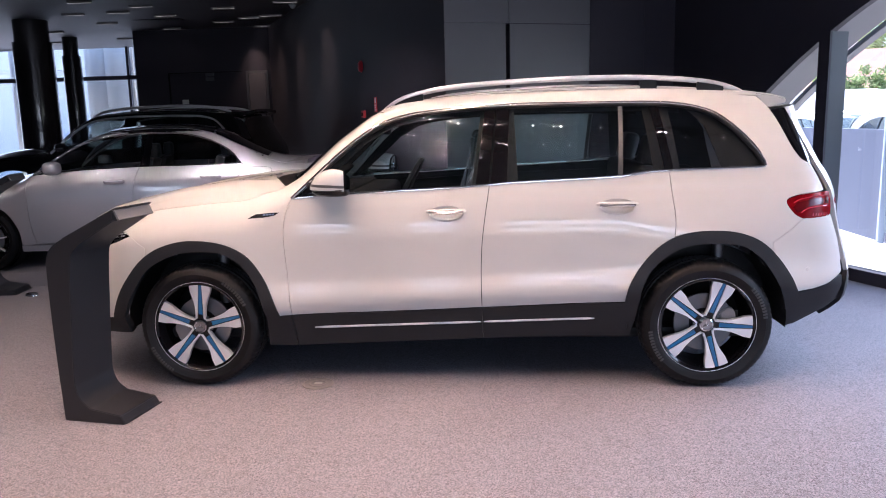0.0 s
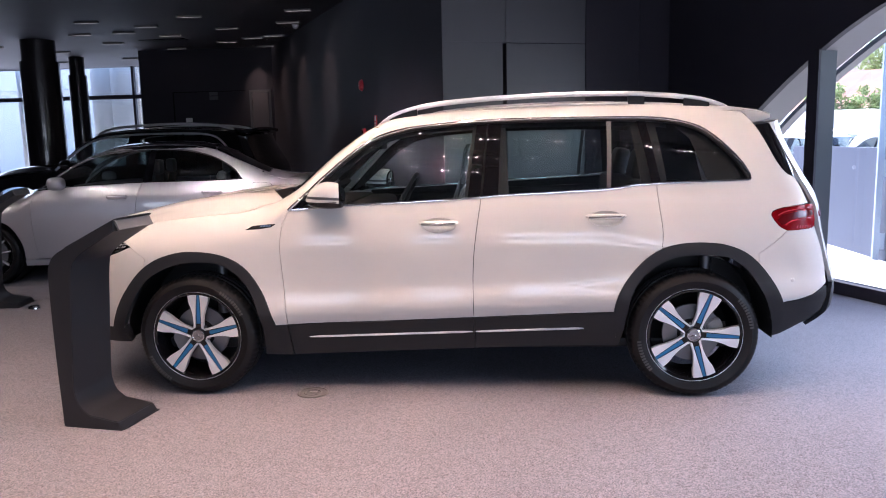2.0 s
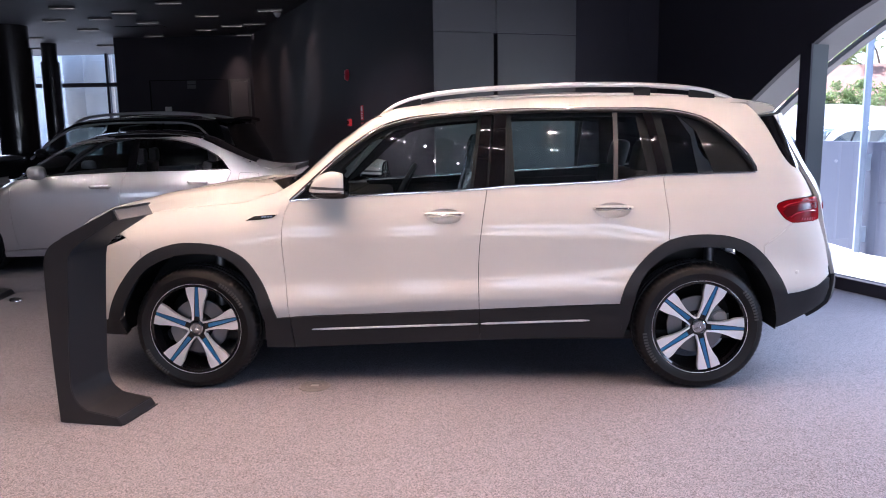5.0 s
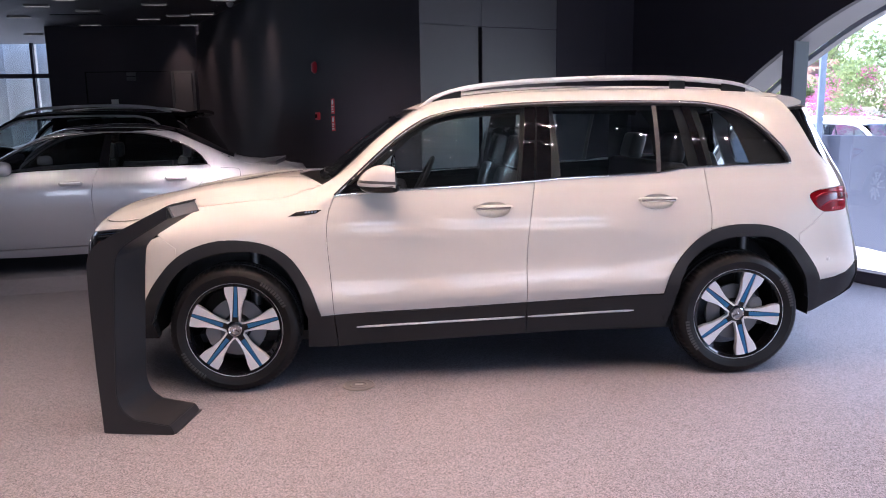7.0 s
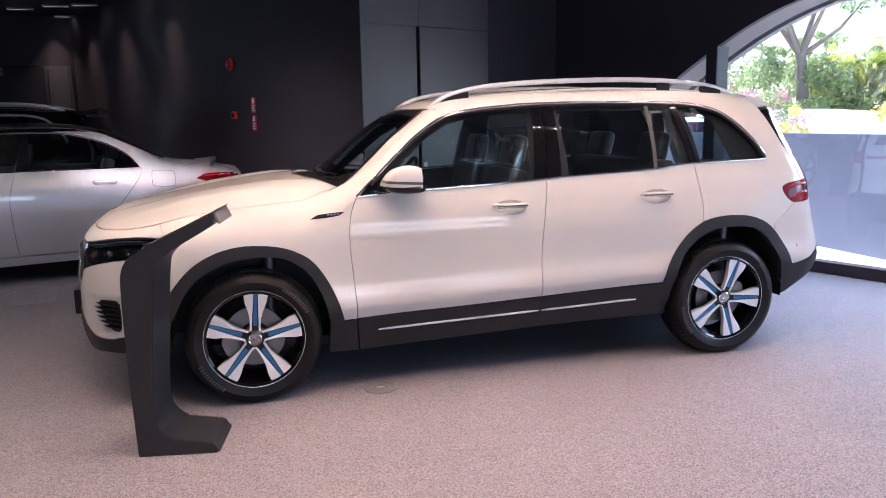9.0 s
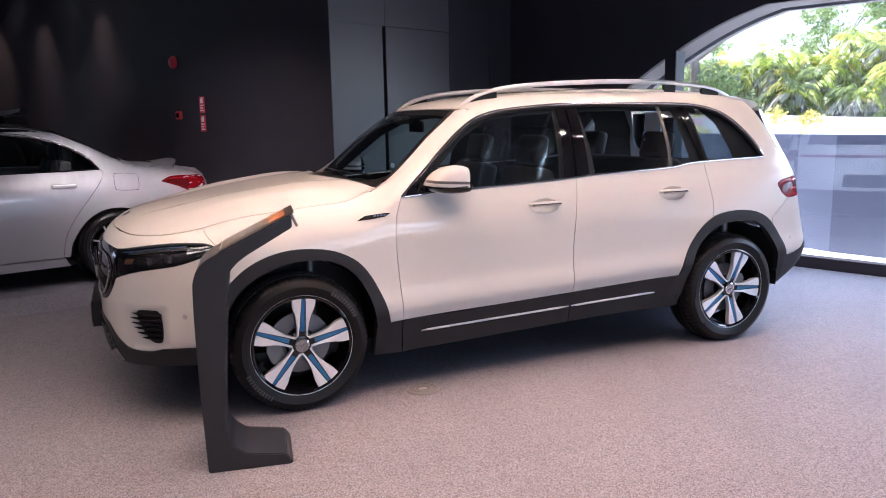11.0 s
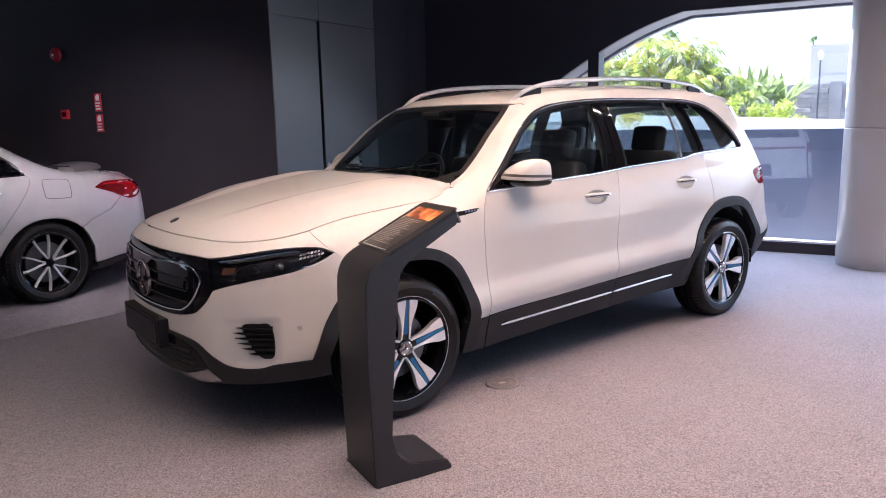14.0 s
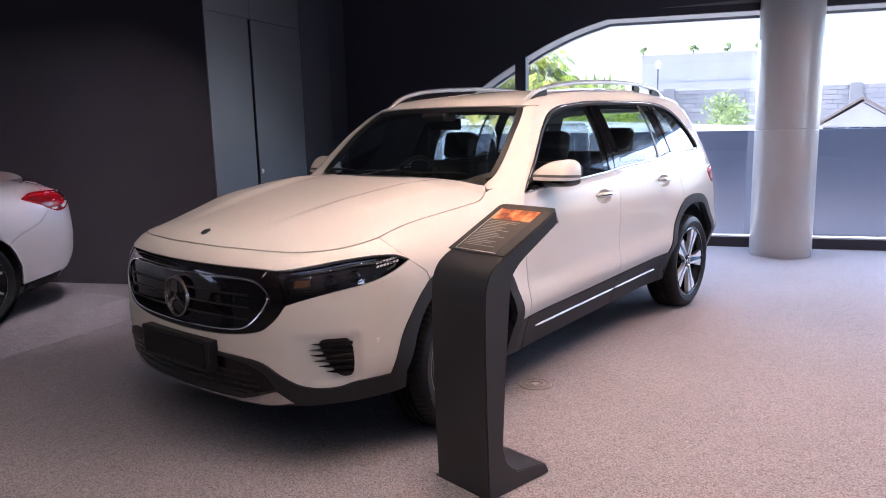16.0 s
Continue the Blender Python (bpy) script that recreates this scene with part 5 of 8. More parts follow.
    for x0, x1 in ((1.12, 1.30), (2.50, 2.62), (2.80, 2.98)):
        f = [(x, z) for x, v, z in pts if x0 <= x <= x1]
        o = [(x, z - 0.008) for x, z in f] + [(x, float(suv_roof(x)) - 0.035) for x, z in f[::-1]]
        part("rail_foot", prism(o, 0.02, Matrix.Translation((0, SUV_MID - s * 0.55 - 0.01, 0)), 0), BLACK_PLASTIC, r, "black rail foot", smooth=False)

# roof, windscreen, tailgate, rear bumper
rl = [(1.035, 0.60), (1.075, 0.640), (1.131, 0.632), (1.3, 0.622), (1.6, 0.628), (2.1, 0.635), (2.5, 0.63), (2.9, 0.612), (3.125, 0.595)]
half = [(0.955, 0.0), (0.965, 0.2), (0.985, 0.37), (1.01, 0.48)] + spline(rl, 4) + [(3.22, 0.57), (3.30, 0.56), (3.345, 0.45), (3.37, 0.25), (3.375, 0.0)]
SUV.panel("roof", half + [(x, -v) for x, v in half[::-1] if v > 1e-6], WHITE_PAINT, suv, "top", "white roof", step=0.04, out=-0.001, gap=0)
half = [(0.415, 0.0), (0.43, 0.25), (0.475, 0.45), (0.515, 0.56), (0.55, 0.672), (0.61, 0.676), (0.705, 0.664), (0.849, 0.632), (0.95, 0.60), (1.012, 0.57), (0.99, 0.40), (0.965, 0.2), (0.955, 0.0)]
half = spline(half[:5], 4) + spline(half[4:10], 4)[1:] + spline(half[9:], 4)[1:]
ws = SUV.panel("windscreen", half + [(x, -v) for x, v in half[::-1] if v > 1e-6], SCREEN_GLASS, suv, "top", "clear windscreen with a dark band", step=0.04, out=-0.004)
ws.visible_shadow = False
band = [(0.955, 0.0), (0.965, 0.2), (0.99, 0.40), (1.005, 0.53)]
o = spline(band, 4) + spline([(0.945, 0.545), (0.93, 0.40), (0.905, 0.2), (0.895, 0.0)], 4)
SUV.panel("screen_band", o + [(x, -v) for x, v in o[::-1] if v > 1e-6], BLACK_PLASTIC, ws, "top", "black sun band", step=0.04, out=-0.008)
for s in (1, -1):
    o = spline([(0.55, 0.672), (0.61, 0.676), (0.705, 0.664), (0.849, 0.632), (0.95, 0.60), (1.012, 0.57)], 4)
    fill = o + [(1.035, 0.60), (1.075, 0.665), (0.935, 0.675), (0.816, 0.715), (0.70, 0.785), (0.635, 0.835), (0.585, 0.850), (0.52, 0.81), (0.45, 0.76), (0.44, 0.708), (0.475, 0.677), (0.497, 0.650)]
    SUV.panel("screen_pillar", fill, WHITE_PAINT, suv, "top", "white windscreen pillar", step=0.016, out=-0.0025, rim=0.012, gap=0, side=s)
    SUV.panel("screen_edge", o + [(x - 0.02, v - 0.035) for x, v in o[::-1]], BLACK_PLASTIC, ws, "top", "black screen edge", step=0.03, out=-0.0025, side=s)
half = spline([(0.28, 0.0), (0.325, 0.3), (0.42, 0.53), (0.495, 0.645), (0.53, 0.672)], 4) + spline([(0.60, 0.66), (0.54, 0.58), (0.465, 0.45), (0.43, 0.25), (0.415, 0.0)], 4)
SUV.panel("scuttle", half + [(x, -v) for x, v in half[::-1] if v > 1e-6], BLACK_PLASTIC, suv, "top", "black scuttle under the wipers", step=0.04, out=-0.014, rim=0.04)
for v0, v1 in ((0.52, -0.05), (-0.02, -0.50)):
    blade = [(float(np.interp(abs(v), [0, 0.3, 0.5], [0.405, 0.435, 0.48])) + 0.035, v) for v in np.linspace(v0, v1, 12)]
    part("wiper", tube(SUV.line("top", blade, 0.004), 0.005, 6, 1.0), BLACK_PLASTIC, suv, "black wiper blade")


def rear_turn(deg, z):
    return (radians(deg) * 0.9, z)


gate = [rear_turn(a, 0.62) for a in (-44, -20, 0, 20, 44)] + [rear_turn(47, 0.93), rear_turn(48.5, 1.065), rear_turn(51, 1.20), rear_turn(53, 1.35), rear_turn(55, 1.51)] + [rear_turn(a, 1.53) for a in (40, 20, 0, -20, -40)] + [rear_turn(-55, 1.51), rear_turn(-53, 1.35), rear_turn(-51, 1.20), rear_turn(-48.5, 1.065), rear_turn(-47, 0.93)]
rear_glass = [rear_turn(a, 1.13) for a in (-44, -20, 0, 20, 44)] + [rear_turn(45, 1.30), rear_turn(44, 1.46)] + [rear_turn(a, 1.49) for a in (20, 0, -20)] + [rear_turn(-44, 1.46), rear_turn(-45, 1.30)]
tailgate = SUV.panel("tailgate", gate, WHITE_PAINT, suv, "back", "white tailgate with a red light strip", step=0.05, holes=[rear_glass])
SUV.panel("light_strip", [rear_turn(a, 0.985) for a in np.linspace(-46, 46, 12)] + [rear_turn(a, 1.015) for a in np.linspace(46, -46, 12)], RED_LENS, tailgate, "back", "slim red light strip", step=0.04, out=0.004, rim=0.006, gap=0)
SUV.panel("plate_recess", [rear_turn(a, 0.66) for a in np.linspace(-17, 17, 6)] + [rear_turn(a, 0.80) for a in np.linspace(17, -17, 6)], BLACK_PLASTIC, tailgate, "back", "empty black plate recess", step=0.05, out=0.003, rim=0.004, gap=0)
rm = Matrix.Translation(SUV.line("back", [rear_turn(0, 0.905)], 0.002)[0]) @ Matrix.Rotation(radians(82), 4, "Y") @ Matrix.Rotation(math.pi / 2, 4, "Z")
rear_emblem = part("rear_emblem", lathe([(0.046, 0.0), (0.048, 0.008), (0.055, 0.008), (0.057, 0.0)], 48, rm), CHROME, tailgate, "chrome ring with three rays")
rays = three_point(bmesh.new(), 0.048, 0.007, 0.008)
rays.transform(rm)
part("emblem_rays", rays, CHROME, rear_emblem, smooth=False)
rg = SUV.panel("rear_screen", rear_glass, PRIVACY, tailgate, "back", "dark rear screen", step=0.05, out=-0.003, gap=0)
rg.visible_shadow = False
SUV.panel("rear_valance", [rear_turn(a, 0.34) for a in (-42, -20, 0, 20, 42)] + [rear_turn(46, 0.55), rear_turn(44, 0.615)] + [rear_turn(a, 0.615) for a in (20, 0, -20)] + [rear_turn(-44, 0.615), rear_turn(-46, 0.55)], CLADDING, suv, "back", "grey lower rear bumper", step=0.05)
top = [(x, v, float(suv_roof(x)) - 0.055 * (v / 0.6) ** 2 + 0.012) for x, v in [(3.12, 0.0), (3.12, 0.3), (3.12, 0.57)]]
sp = bmesh.new()
rows = []
for v in np.linspace(-0.585, 0.585, 25):
    tip = 3.345 - 0.05 * (abs(v) / 0.585) ** 2
    zt = float(suv_roof(3.13)) - 0.022 * (v / 0.6) ** 2 - 0.012 * (abs(v) / 0.585) ** 8
    rows.append([sp.verts.new((x, SUV_MID + v, z)) for x, z in ((3.13, zt + 0.003), (3.24, zt - 0.013), (tip, zt - 0.036), (tip - 0.002, zt - 0.052), (3.26, zt - 0.062), (3.19, zt - 0.075))])
for a, b in zip(rows, rows[1:]):
    for i in range(5):
        sp.faces.new((a[i], a[i + 1], b[i + 1], b[i]))
sp.faces.new(rows[0])
sp.faces.new(rows[-1][::-1])
bmesh.ops.recalc_face_normals(sp, faces=sp.faces[:])
part("roof_spoiler", sp, WHITE_PAINT, suv, "white roof spoiler lip")

# chin, plate holder, skid plate
chin = [T(0, 0.510)] + spline(CHIN, 4)[1:] + [(0.9 * radians(64.5), 0.406), T(64.8, 0.315), T(55, 0.314), T(45, 0.312), T(35, 0.305), T(20, 0.292), T(0, 0.286)]
SUV.panel("chin_cladding", both_ways(chin), CLADDING, suv, "turn", "grey plastic lower bumper", step=0.03, out=0.006, rim=0.05)
grid = [T(0, 0.498), T(14, 0.490), T(24, 0.478), T(30.0, 0.444), T(33.2, 0.372), T(24, 0.338), T(0, 0.322)]
SUV.panel("lower_intake", both_ways(spline(grid[:5], 3) + grid[5:]), GRILLE_BLACK, suv, "turn", "black lower intake", step=0.03, out=0.008, rim=0.004, gap=0)
for z in (0.35, 0.378, 0.406, 0.434):
    w = 29 - 40 * max(0, z - 0.39)
    part("intake_bar", tube(SUV.line("turn", [T(a, z) for a in np.linspace(-w, w, 24)], 0.009), 0.004, 6), BLACK_PLASTIC, suv)
skid = [T(0, 0.303), T(16, 0.306), T(23, 0.312), T(28, 0.336), T(33.4, 0.370), T(37.5, 0.322), T(31, 0.298), T(18, 0.294), T(0, 0.294)]
SUV.panel("skid_plate", both_ways(skid), DARK_CHROME, suv, "turn", "chrome skid trim", step=0.03, out=0.010, rim=0.02, gap=0)
holder = part("plate_holder", box_bm(-0.985, -0.93, SUV_MID - 0.268, SUV_MID + 0.268, 0.415, 0.555, 0.008), BLACK_PLASTIC, suv, "empty black number plate holder", smooth=False)
part("plate_face", box_bm(-0.989, -0.984, SUV_MID - 0.245, SUV_MID + 0.245, 0.432, 0.54, 0.003), GRILLE_BLACK, holder, smooth=False)

# underside, wheel housings and inner shell
for s in (1, -1):
    inner = spline([(-0.25, 0.80), (0.0, 0.86), (0.25, 0.80), (0.42, 0.45), (0.47, 0.30), (1.5, 0.28), (2.38, 0.29), (2.45, 0.55), (2.6, 0.78), (2.83, 0.84), (3.06, 0.78), (3.2, 0.58), (3.28, 0.42), (3.40, 0.5), (3.42, 0.85), (3.38, 1.04), (3.1, 1.13), (1.6, 1.09), (0.7, 1.03), (0.2, 0.98), (-0.25, 0.92)], 1)
    SUV.panel("inner_shell", inner, INTERIOR, suv, "side", step=0.08, out=-0.035, rim=0.01, gap=0, side=s)
    for cx in (0.0, 2.829):
        bm = bmesh.new()
        prev = None
        for k in range(25):
            a = math.pi * (k / 24 * 1.06 - 0.03)
            r = 0.425
            p = (cx + r * math.cos(a), 0.37 + r * math.sin(a))
            row = [bm.verts.new((p[0], SUV_MID - s * v, p[1])) for v in (0.868, 0.55)] + [bm.verts.new((cx, SUV_MID - s * 0.55, 0.37))]
            if prev:
                bm.faces.new((prev[0], row[0], row[1], prev[1]))
                bm.faces.new((prev[1], row[1], row[2]))
            prev = row
        part("wheel_housing", bm, BLACK_PLASTIC, suv, "black wheel housing")
        part("damper", tube([(cx + 0.09, SUV_MID - s * 0.70, 0.45), (cx + 0.10, SUV_MID - s * 0.70, 0.79)], 0.03, 10), STEEL, suv, "suspension strut")
SUV.panel("bonnet_liner", [(-0.7, -0.5), (-0.75, 0.0), (-0.7, 0.5), (-0.4, 0.72), (0.5, 0.74), (0.45, 0.0), (0.5, -0.74), (-0.4, -0.72)], INTERIOR, suv, "top", step=0.1, out=-0.05, rim=0.01)
part("floor_pan", box_bm(-0.30, 3.15, SUV_MID - 0.78, SUV_MID + 0.78, 0.25, 0.31, 0.02), BLACK_PLASTIC, suv, "black underside")
part("nose_core", box_bm(-0.72, -0.45, SUV_MID - 0.5, SUV_MID + 0.5, 0.36, 0.84, 0.06), BLACK_PLASTIC, suv)

for s in (1, -1):
    suv_wheel(suv, (0.0, SUV_MID - s * 0.885, 0.352), s, radians(-4) * s, 3.5)
    suv_wheel(suv, (2.829, SUV_MID - s * 0.885, 0.352), s, radians(-21) * s, 0.15)

# cabin
FILM = glass("clear_film", (0.90, 0.92, 0.92), 1.6)
FILM.node_tree.nodes["Glossy BSDF"].inputs["Roughness"].default_value = 0.12


def seat(x, v, wide=0.5, rake=14, head=True, z0=0.30, parent=None, cover=False):
    st = thing("car_seat", "", "")
    st.parent = suv
    st.matrix_local = Matrix.Translation((x, SUV_MID - v, z0))
    part("cushion", box_bm(-0.25, 0.27, -wide / 2, wide / 2, 0.12, 0.30, 0.06, 3), LEATHER, st, "black seat cushion")
    back = box_bm(-0.06, 0.07, -wide / 2, wide / 2, 0.0, 0.62, 0.055, 3)
    back.transform(Matrix.Translation((0.25, 0, 0.22)) @ Matrix.Rotation(radians(rake), 4, "Y"))
    part("backrest", back, LEATHER, st, "black seat back")
    if head:
        h = box_bm(-0.05, 0.05, -0.13, 0.13, 0.0, 0.19, 0.045, 3)
        h.transform(Matrix.Translation((0.25, 0, 0.22)) @ Matrix.Rotation(radians(rake), 4, "Y") @ Matrix.Translation((0, 0, 0.635)))
        part("headrest", h, LEATHER, st, "black headrest")
    if cover:
        # loose clear film over the backrest
        f = box_bm(-0.085, 0.10, -wide / 2 - 0.025, wide / 2 + 0.025, 0.05, 0.87, 0.05, 2)
        bmesh.ops.subdivide_edges(f, edges=f.edges[:], cuts=4, use_grid_fill=True)
        for q in f.verts:
            w = noise.noise(Vector((q.co.x * 9, q.co.y * 9, q.co.z * 4)) + Vector((v, 0, 0)))
            q.co.x += 0.02 * w
            q.co.y += 0.02 * noise.noise(q.co * 8)
        f.transform(Matrix.Translation((0.25, 0, 0.22)) @ Matrix.Rotation(radians(rake), 4, "Y"))
        part("seat_cover", f, FILM, st, "loose clear plastic seat cover").visible_shadow = False
    return st


for v in (0.38, -0.38):
    seat(1.20, v, z0=0.35, cover=True)
    seat(2.18, v, 0.52, z0=0.35)
bench = thing("rear_bench", "", "")
bench.parent = suv
part("bench_back", box_bm(2.50, 2.62, SUV_MID - 0.64, SUV_MID + 0.64, 0.55, 1.20, 0.05, 3), LEATHER, bench, "black rear seat back")
part("load_cover", box_bm(2.60, 3.30, SUV_MID - 0.60, SUV_MID + 0.60, 1.06, 1.08, 0.008), INTERIOR, bench, "dark load cover")
part("dashboard", box_bm(0.56, 0.98, SUV_MID - 0.70, SUV_MID + 0.70, 0.72, 1.06, 0.06, 3), INTERIOR, suv, "black dashboard")
part("dash_top", box_bm(0.50, 0.80, SUV_MID - 0.66, SUV_MID + 0.66, 1.02, 1.075, 0.02, 2), INTERIOR, suv)
m = Matrix.Translation((1.08, SUV_MID + 0.37, 1.05)) @ Matrix.Rotation(radians(-62), 4, "Y")
wheel = part("steering_wheel", tube([tuple(m @ Vector((0.185 * math.cos(a), 0.185 * math.sin(a), 0))) for a in np.linspace(0, 2 * math.pi, 40)[:-1]], 0.016, 8, closed=True), LEATHER, suv, "black steering wheel")
for a in (0, 2.2, -2.2):
    part("wheel_spoke", tube([tuple(m @ Vector((0, 0, 0))), tuple(m @ Vector((0.18 * math.cos(a + math.pi), 0.18 * math.sin(a + math.pi), 0)))], 0.018, 8), INTERIOR, wheel)
part("rear_view_mirror", box_bm(0.98, 1.0, SUV_MID - 0.12, SUV_MID + 0.12, 1.40, 1.47, 0.015), INTERIOR, suv, "dark rear view mirror")
part("sensor_pod", box_bm(0.86, 0.99, SUV_MID - 0.09, SUV_MID + 0.09, 1.455, 1.505, 0.02), INTERIOR, suv)
hl = [(1.06, 0.0), (1.06, 0.50), (1.3, 0.55), (2.2, 0.57), (3.0, 0.54), (3.12, 0.0)]
SUV.panel("headlining", hl + [(x, -v) for x, v in hl[::-1] if v > 0], INTERIOR, suv, "top", "dark headlining", step=0.15, out=-0.03, rim=0.005)

# ---- the information stand ----
STAND_RAW = [(0, 0), (-0.010, 0.3), (-0.014, 0.6), (-0.012, 0.79), (-0.004, 0.850), (0.018, 0.895), (0.055, 0.926), (0.107, 0.952), (0.400, 1.093), (0.400, 1.040), (0.215, 0.935), (0.160, 0.892), (0.130, 0.825), (0.104, 0.55), (0.082, 0.24), (0.086, 0.17), (0.108, 0.115), (0.16, 0.073), (0.33, 0.047), (0.35, 0.012), (0.35, 0)]
STAND = STAND_RAW[:1] + spline(STAND_RAW[1:8], 4) + STAND_RAW[8:10] + spline(STAND_RAW[10:18], 4) + STAND_RAW[18:]


STAND_Y = -0.020


def info_stand(m, label):
    st = thing("info_stand", label, "display stand", "information stands", m=m)
    part("body", prism(STAND, 0.300, Matrix.Translation((0, STAND_Y, 0)), 0.004, 2), STAND_PAINT, st, "dark grey moulded stand body")
    part("foot_plate", box_bm(-0.002, 0.355, -0.004, 0.294, 0.0, 0.008, 0.002), STAND_PAINT, st, "thin foot plate", smooth=False)
    tilt = math.atan2(1.093 - 0.952, 0.400 - 0.107)
    top = Matrix.Translation((0.107, 0.0, 0.952)) @ Matrix.Rotation(-tilt, 4, "Y")
    corner = [(0.315, 0.0), (0.328, 0.004), (0.337, 0.013), (0.341, 0.026)]
    rim = [(-0.01, -0.016)] + [(u, v - 0.016) for u, v in corner] + [(u, 0.294 - v) for u, v in corner[::-1]] + [(-0.01, 0.294)]
    pl = prism(rim, 0.004, Matrix.Translation((0, 0, 0.0045)) @ Matrix.Rotation(-math.pi / 2, 4, "X"), 0.0015)
    pl.transform(top)
    part("top_plate", pl, STAND_PAINT, st, "dark grey top plate", smooth=False)
    end = box_bm(0.318, 0.329, -0.008, 0.268, -0.055, -0.001, 0.002)
    end.transform(top)
    part("end_cap", end, STAND_PALE, st, "grey end cap", smooth=False)
    scr = box_bm(0.0, 0.302, 0.038, 0.258, 0.003, 0.0052)
    scr.transform(top)
    card = part("info_card", scr, CARD_DARK, st, "printed information card with a picture and rows of small print", smooth=False)
    pic = box_bm(0.222, 0.300, 0.041, 0.255, 0.0045, 0.0058)
    pic.transform(top)
    part("picture", pic, PICTURE, card, "orange picture of a landscape", smooth=False)
    for k in range(17):
        w = 0.06 + 0.12 * random.random()
        ln = box_bm(0.208 - 0.0108 * k, 0.2112 - 0.0108 * k, 0.244 - w, 0.244, 0.0045, 0.0056)
        ln.transform(top)
        part("text_bar", ln, PRINT, card, smooth=False)
    for a, b, c, d in ((0.0, 0.0024, 0.038, 0.258), (0.0, 0.302, 0.2556, 0.258)):
        ln = box_bm(a, b, c, d, 0.0045, 0.0060)
        ln.transform(top)
        part("card_edge", ln, WHITE_PLASTIC, card, smooth=False)
    return st


CARD_DARK = material("dark_printed_card", (0.035, 0.033, 0.032), 0.35, stain=0.1)
PRINT = material("grey_print", (0.30, 0.29, 0.28), 0.6, stain=0.1)


def picture_material():
    m = bpy.data.materials.new("printed_picture")
    m.use_nodes = True
    n, l = m.node_tree.nodes, m.node_tree.links
    co, no, ra = n.new("ShaderNodeTexCoord"), n.new("ShaderNodeTexNoise"), n.new("ShaderNodeValToRGB")
    no.inputs["Scale"].default_value, no.inputs["Detail"].default_value = 18, 3
    l.new(co.outputs["Object"], no.inputs["Vector"])
    l.new(no.outputs["Fac"], ra.inputs[0])
    e = ra.color_ramp.elements
    e[0].position, e[0].color = 0.36, (0.12, 0.02, 0.01, 1)
    e[1].position, e[1].color = 0.64, (0.55, 0.38, 0.18, 1)
    ra.color_ramp.elements.new(0.5).color = (0.50, 0.13, 0.025, 1)
    l.new(ra.outputs[0], n["Principled BSDF"].inputs["Base Color"])
    n["Principled BSDF"].inputs["Roughness"].default_value = 0.3
    return m


PICTURE = picture_material()
info_stand(pose(-0.53, -0.505, 0, 0, 0, -8.9), "dark grey curved information stand with a sloping printed card")

# ---- the silver saloon ----
SPOILER_GREY = material("dark_silver_paint", (0.16, 0.155, 0.17), 0.3, 0.2, coat=0.8, stain=0.05)
sal_half = table(0.1, 1.6, [0.1, 0.2, 0.3, 0.5, 0.7, 0.85, 0.93, 1.0, 1.06, 1.40, 1.5, 1.6], [0.80, 0.84, 0.865, 0.89, 0.905, 0.90, 0.882, 0.85, 0.81, 0.60, 0.5, 0.4], 0.025)
sal_hood = table(-1.0, 0.9, [-1.0, -0.8, -0.5, 0.0, 0.4, 0.9], [0.66, 0.78, 0.87, 0.95, 1.0, 1.04], 0.06)
sal_roof = table(0.7, 4.0, [0.7, 0.9, 1.1, 1.35, 1.65, 1.95, 2.2, 2.45, 2.6, 2.8, 3.0, 3.2, 3.5, 3.7, 4.0], [1.27, 1.365, 1.43, 1.48, 1.503, 1.508, 1.495, 1.455, 1.40, 1.285, 1.175, 1.115, 1.085, 1.055, 0.93], 0.05)
sal_screen = table(0.8, 1.7, [0.8, 1.0, 1.2, 1.35, 1.45, 1.7], [0.02, 0.34, 0.66, 0.95, 1.2, 1.8], 0.03)
sal_tail = table(0.1, 1.4, [0.1, 0.25, 0.33, 0.45, 0.6, 0.84, 1.0, 1.1, 1.4], [3.45, 3.62, 3.75, 3.81, 3.82, 3.80, 3.77, 3.70, 3.4], 0.025)


def sal_field(x, v, z):
    v = np.abs(v)
    nose, tail = np.clip((-0.05 - x) / 0.85, 0, 1), np.clip((x - 3.0) / 0.75, 0, 1)
    side = v - (sal_half(z) - 0.06 * nose ** 2 - 0.06 * tail ** 2 + 0.012 * np.exp(-((x - 2.857) / 0.45) ** 2 - ((z - 0.72) / 0.15) ** 2))
    front = -0.88 + 0.16 * v ** 2 + 0.28 * (v / 0.9) ** 6 + 0.25 * np.maximum(z - 0.6, 0) ** 2 - x
    back = x - sal_tail(z) - 0.14 * (1 - (v / 0.82) ** 2)
    hood = z - (sal_hood(x) - 0.12 * (v / 0.85) ** 2.3)
    roof = z - (sal_roof(x) - 0.05 * (v / 0.6) ** 2)
    screen = sal_screen(z) + 0.30 * v ** 2 - x
    top = np.minimum(hood, smax(roof, screen, 0.06))
    f = smax(side, smax(front, back, 0.1), 0.14)
    return smax(f, top, 0.09)


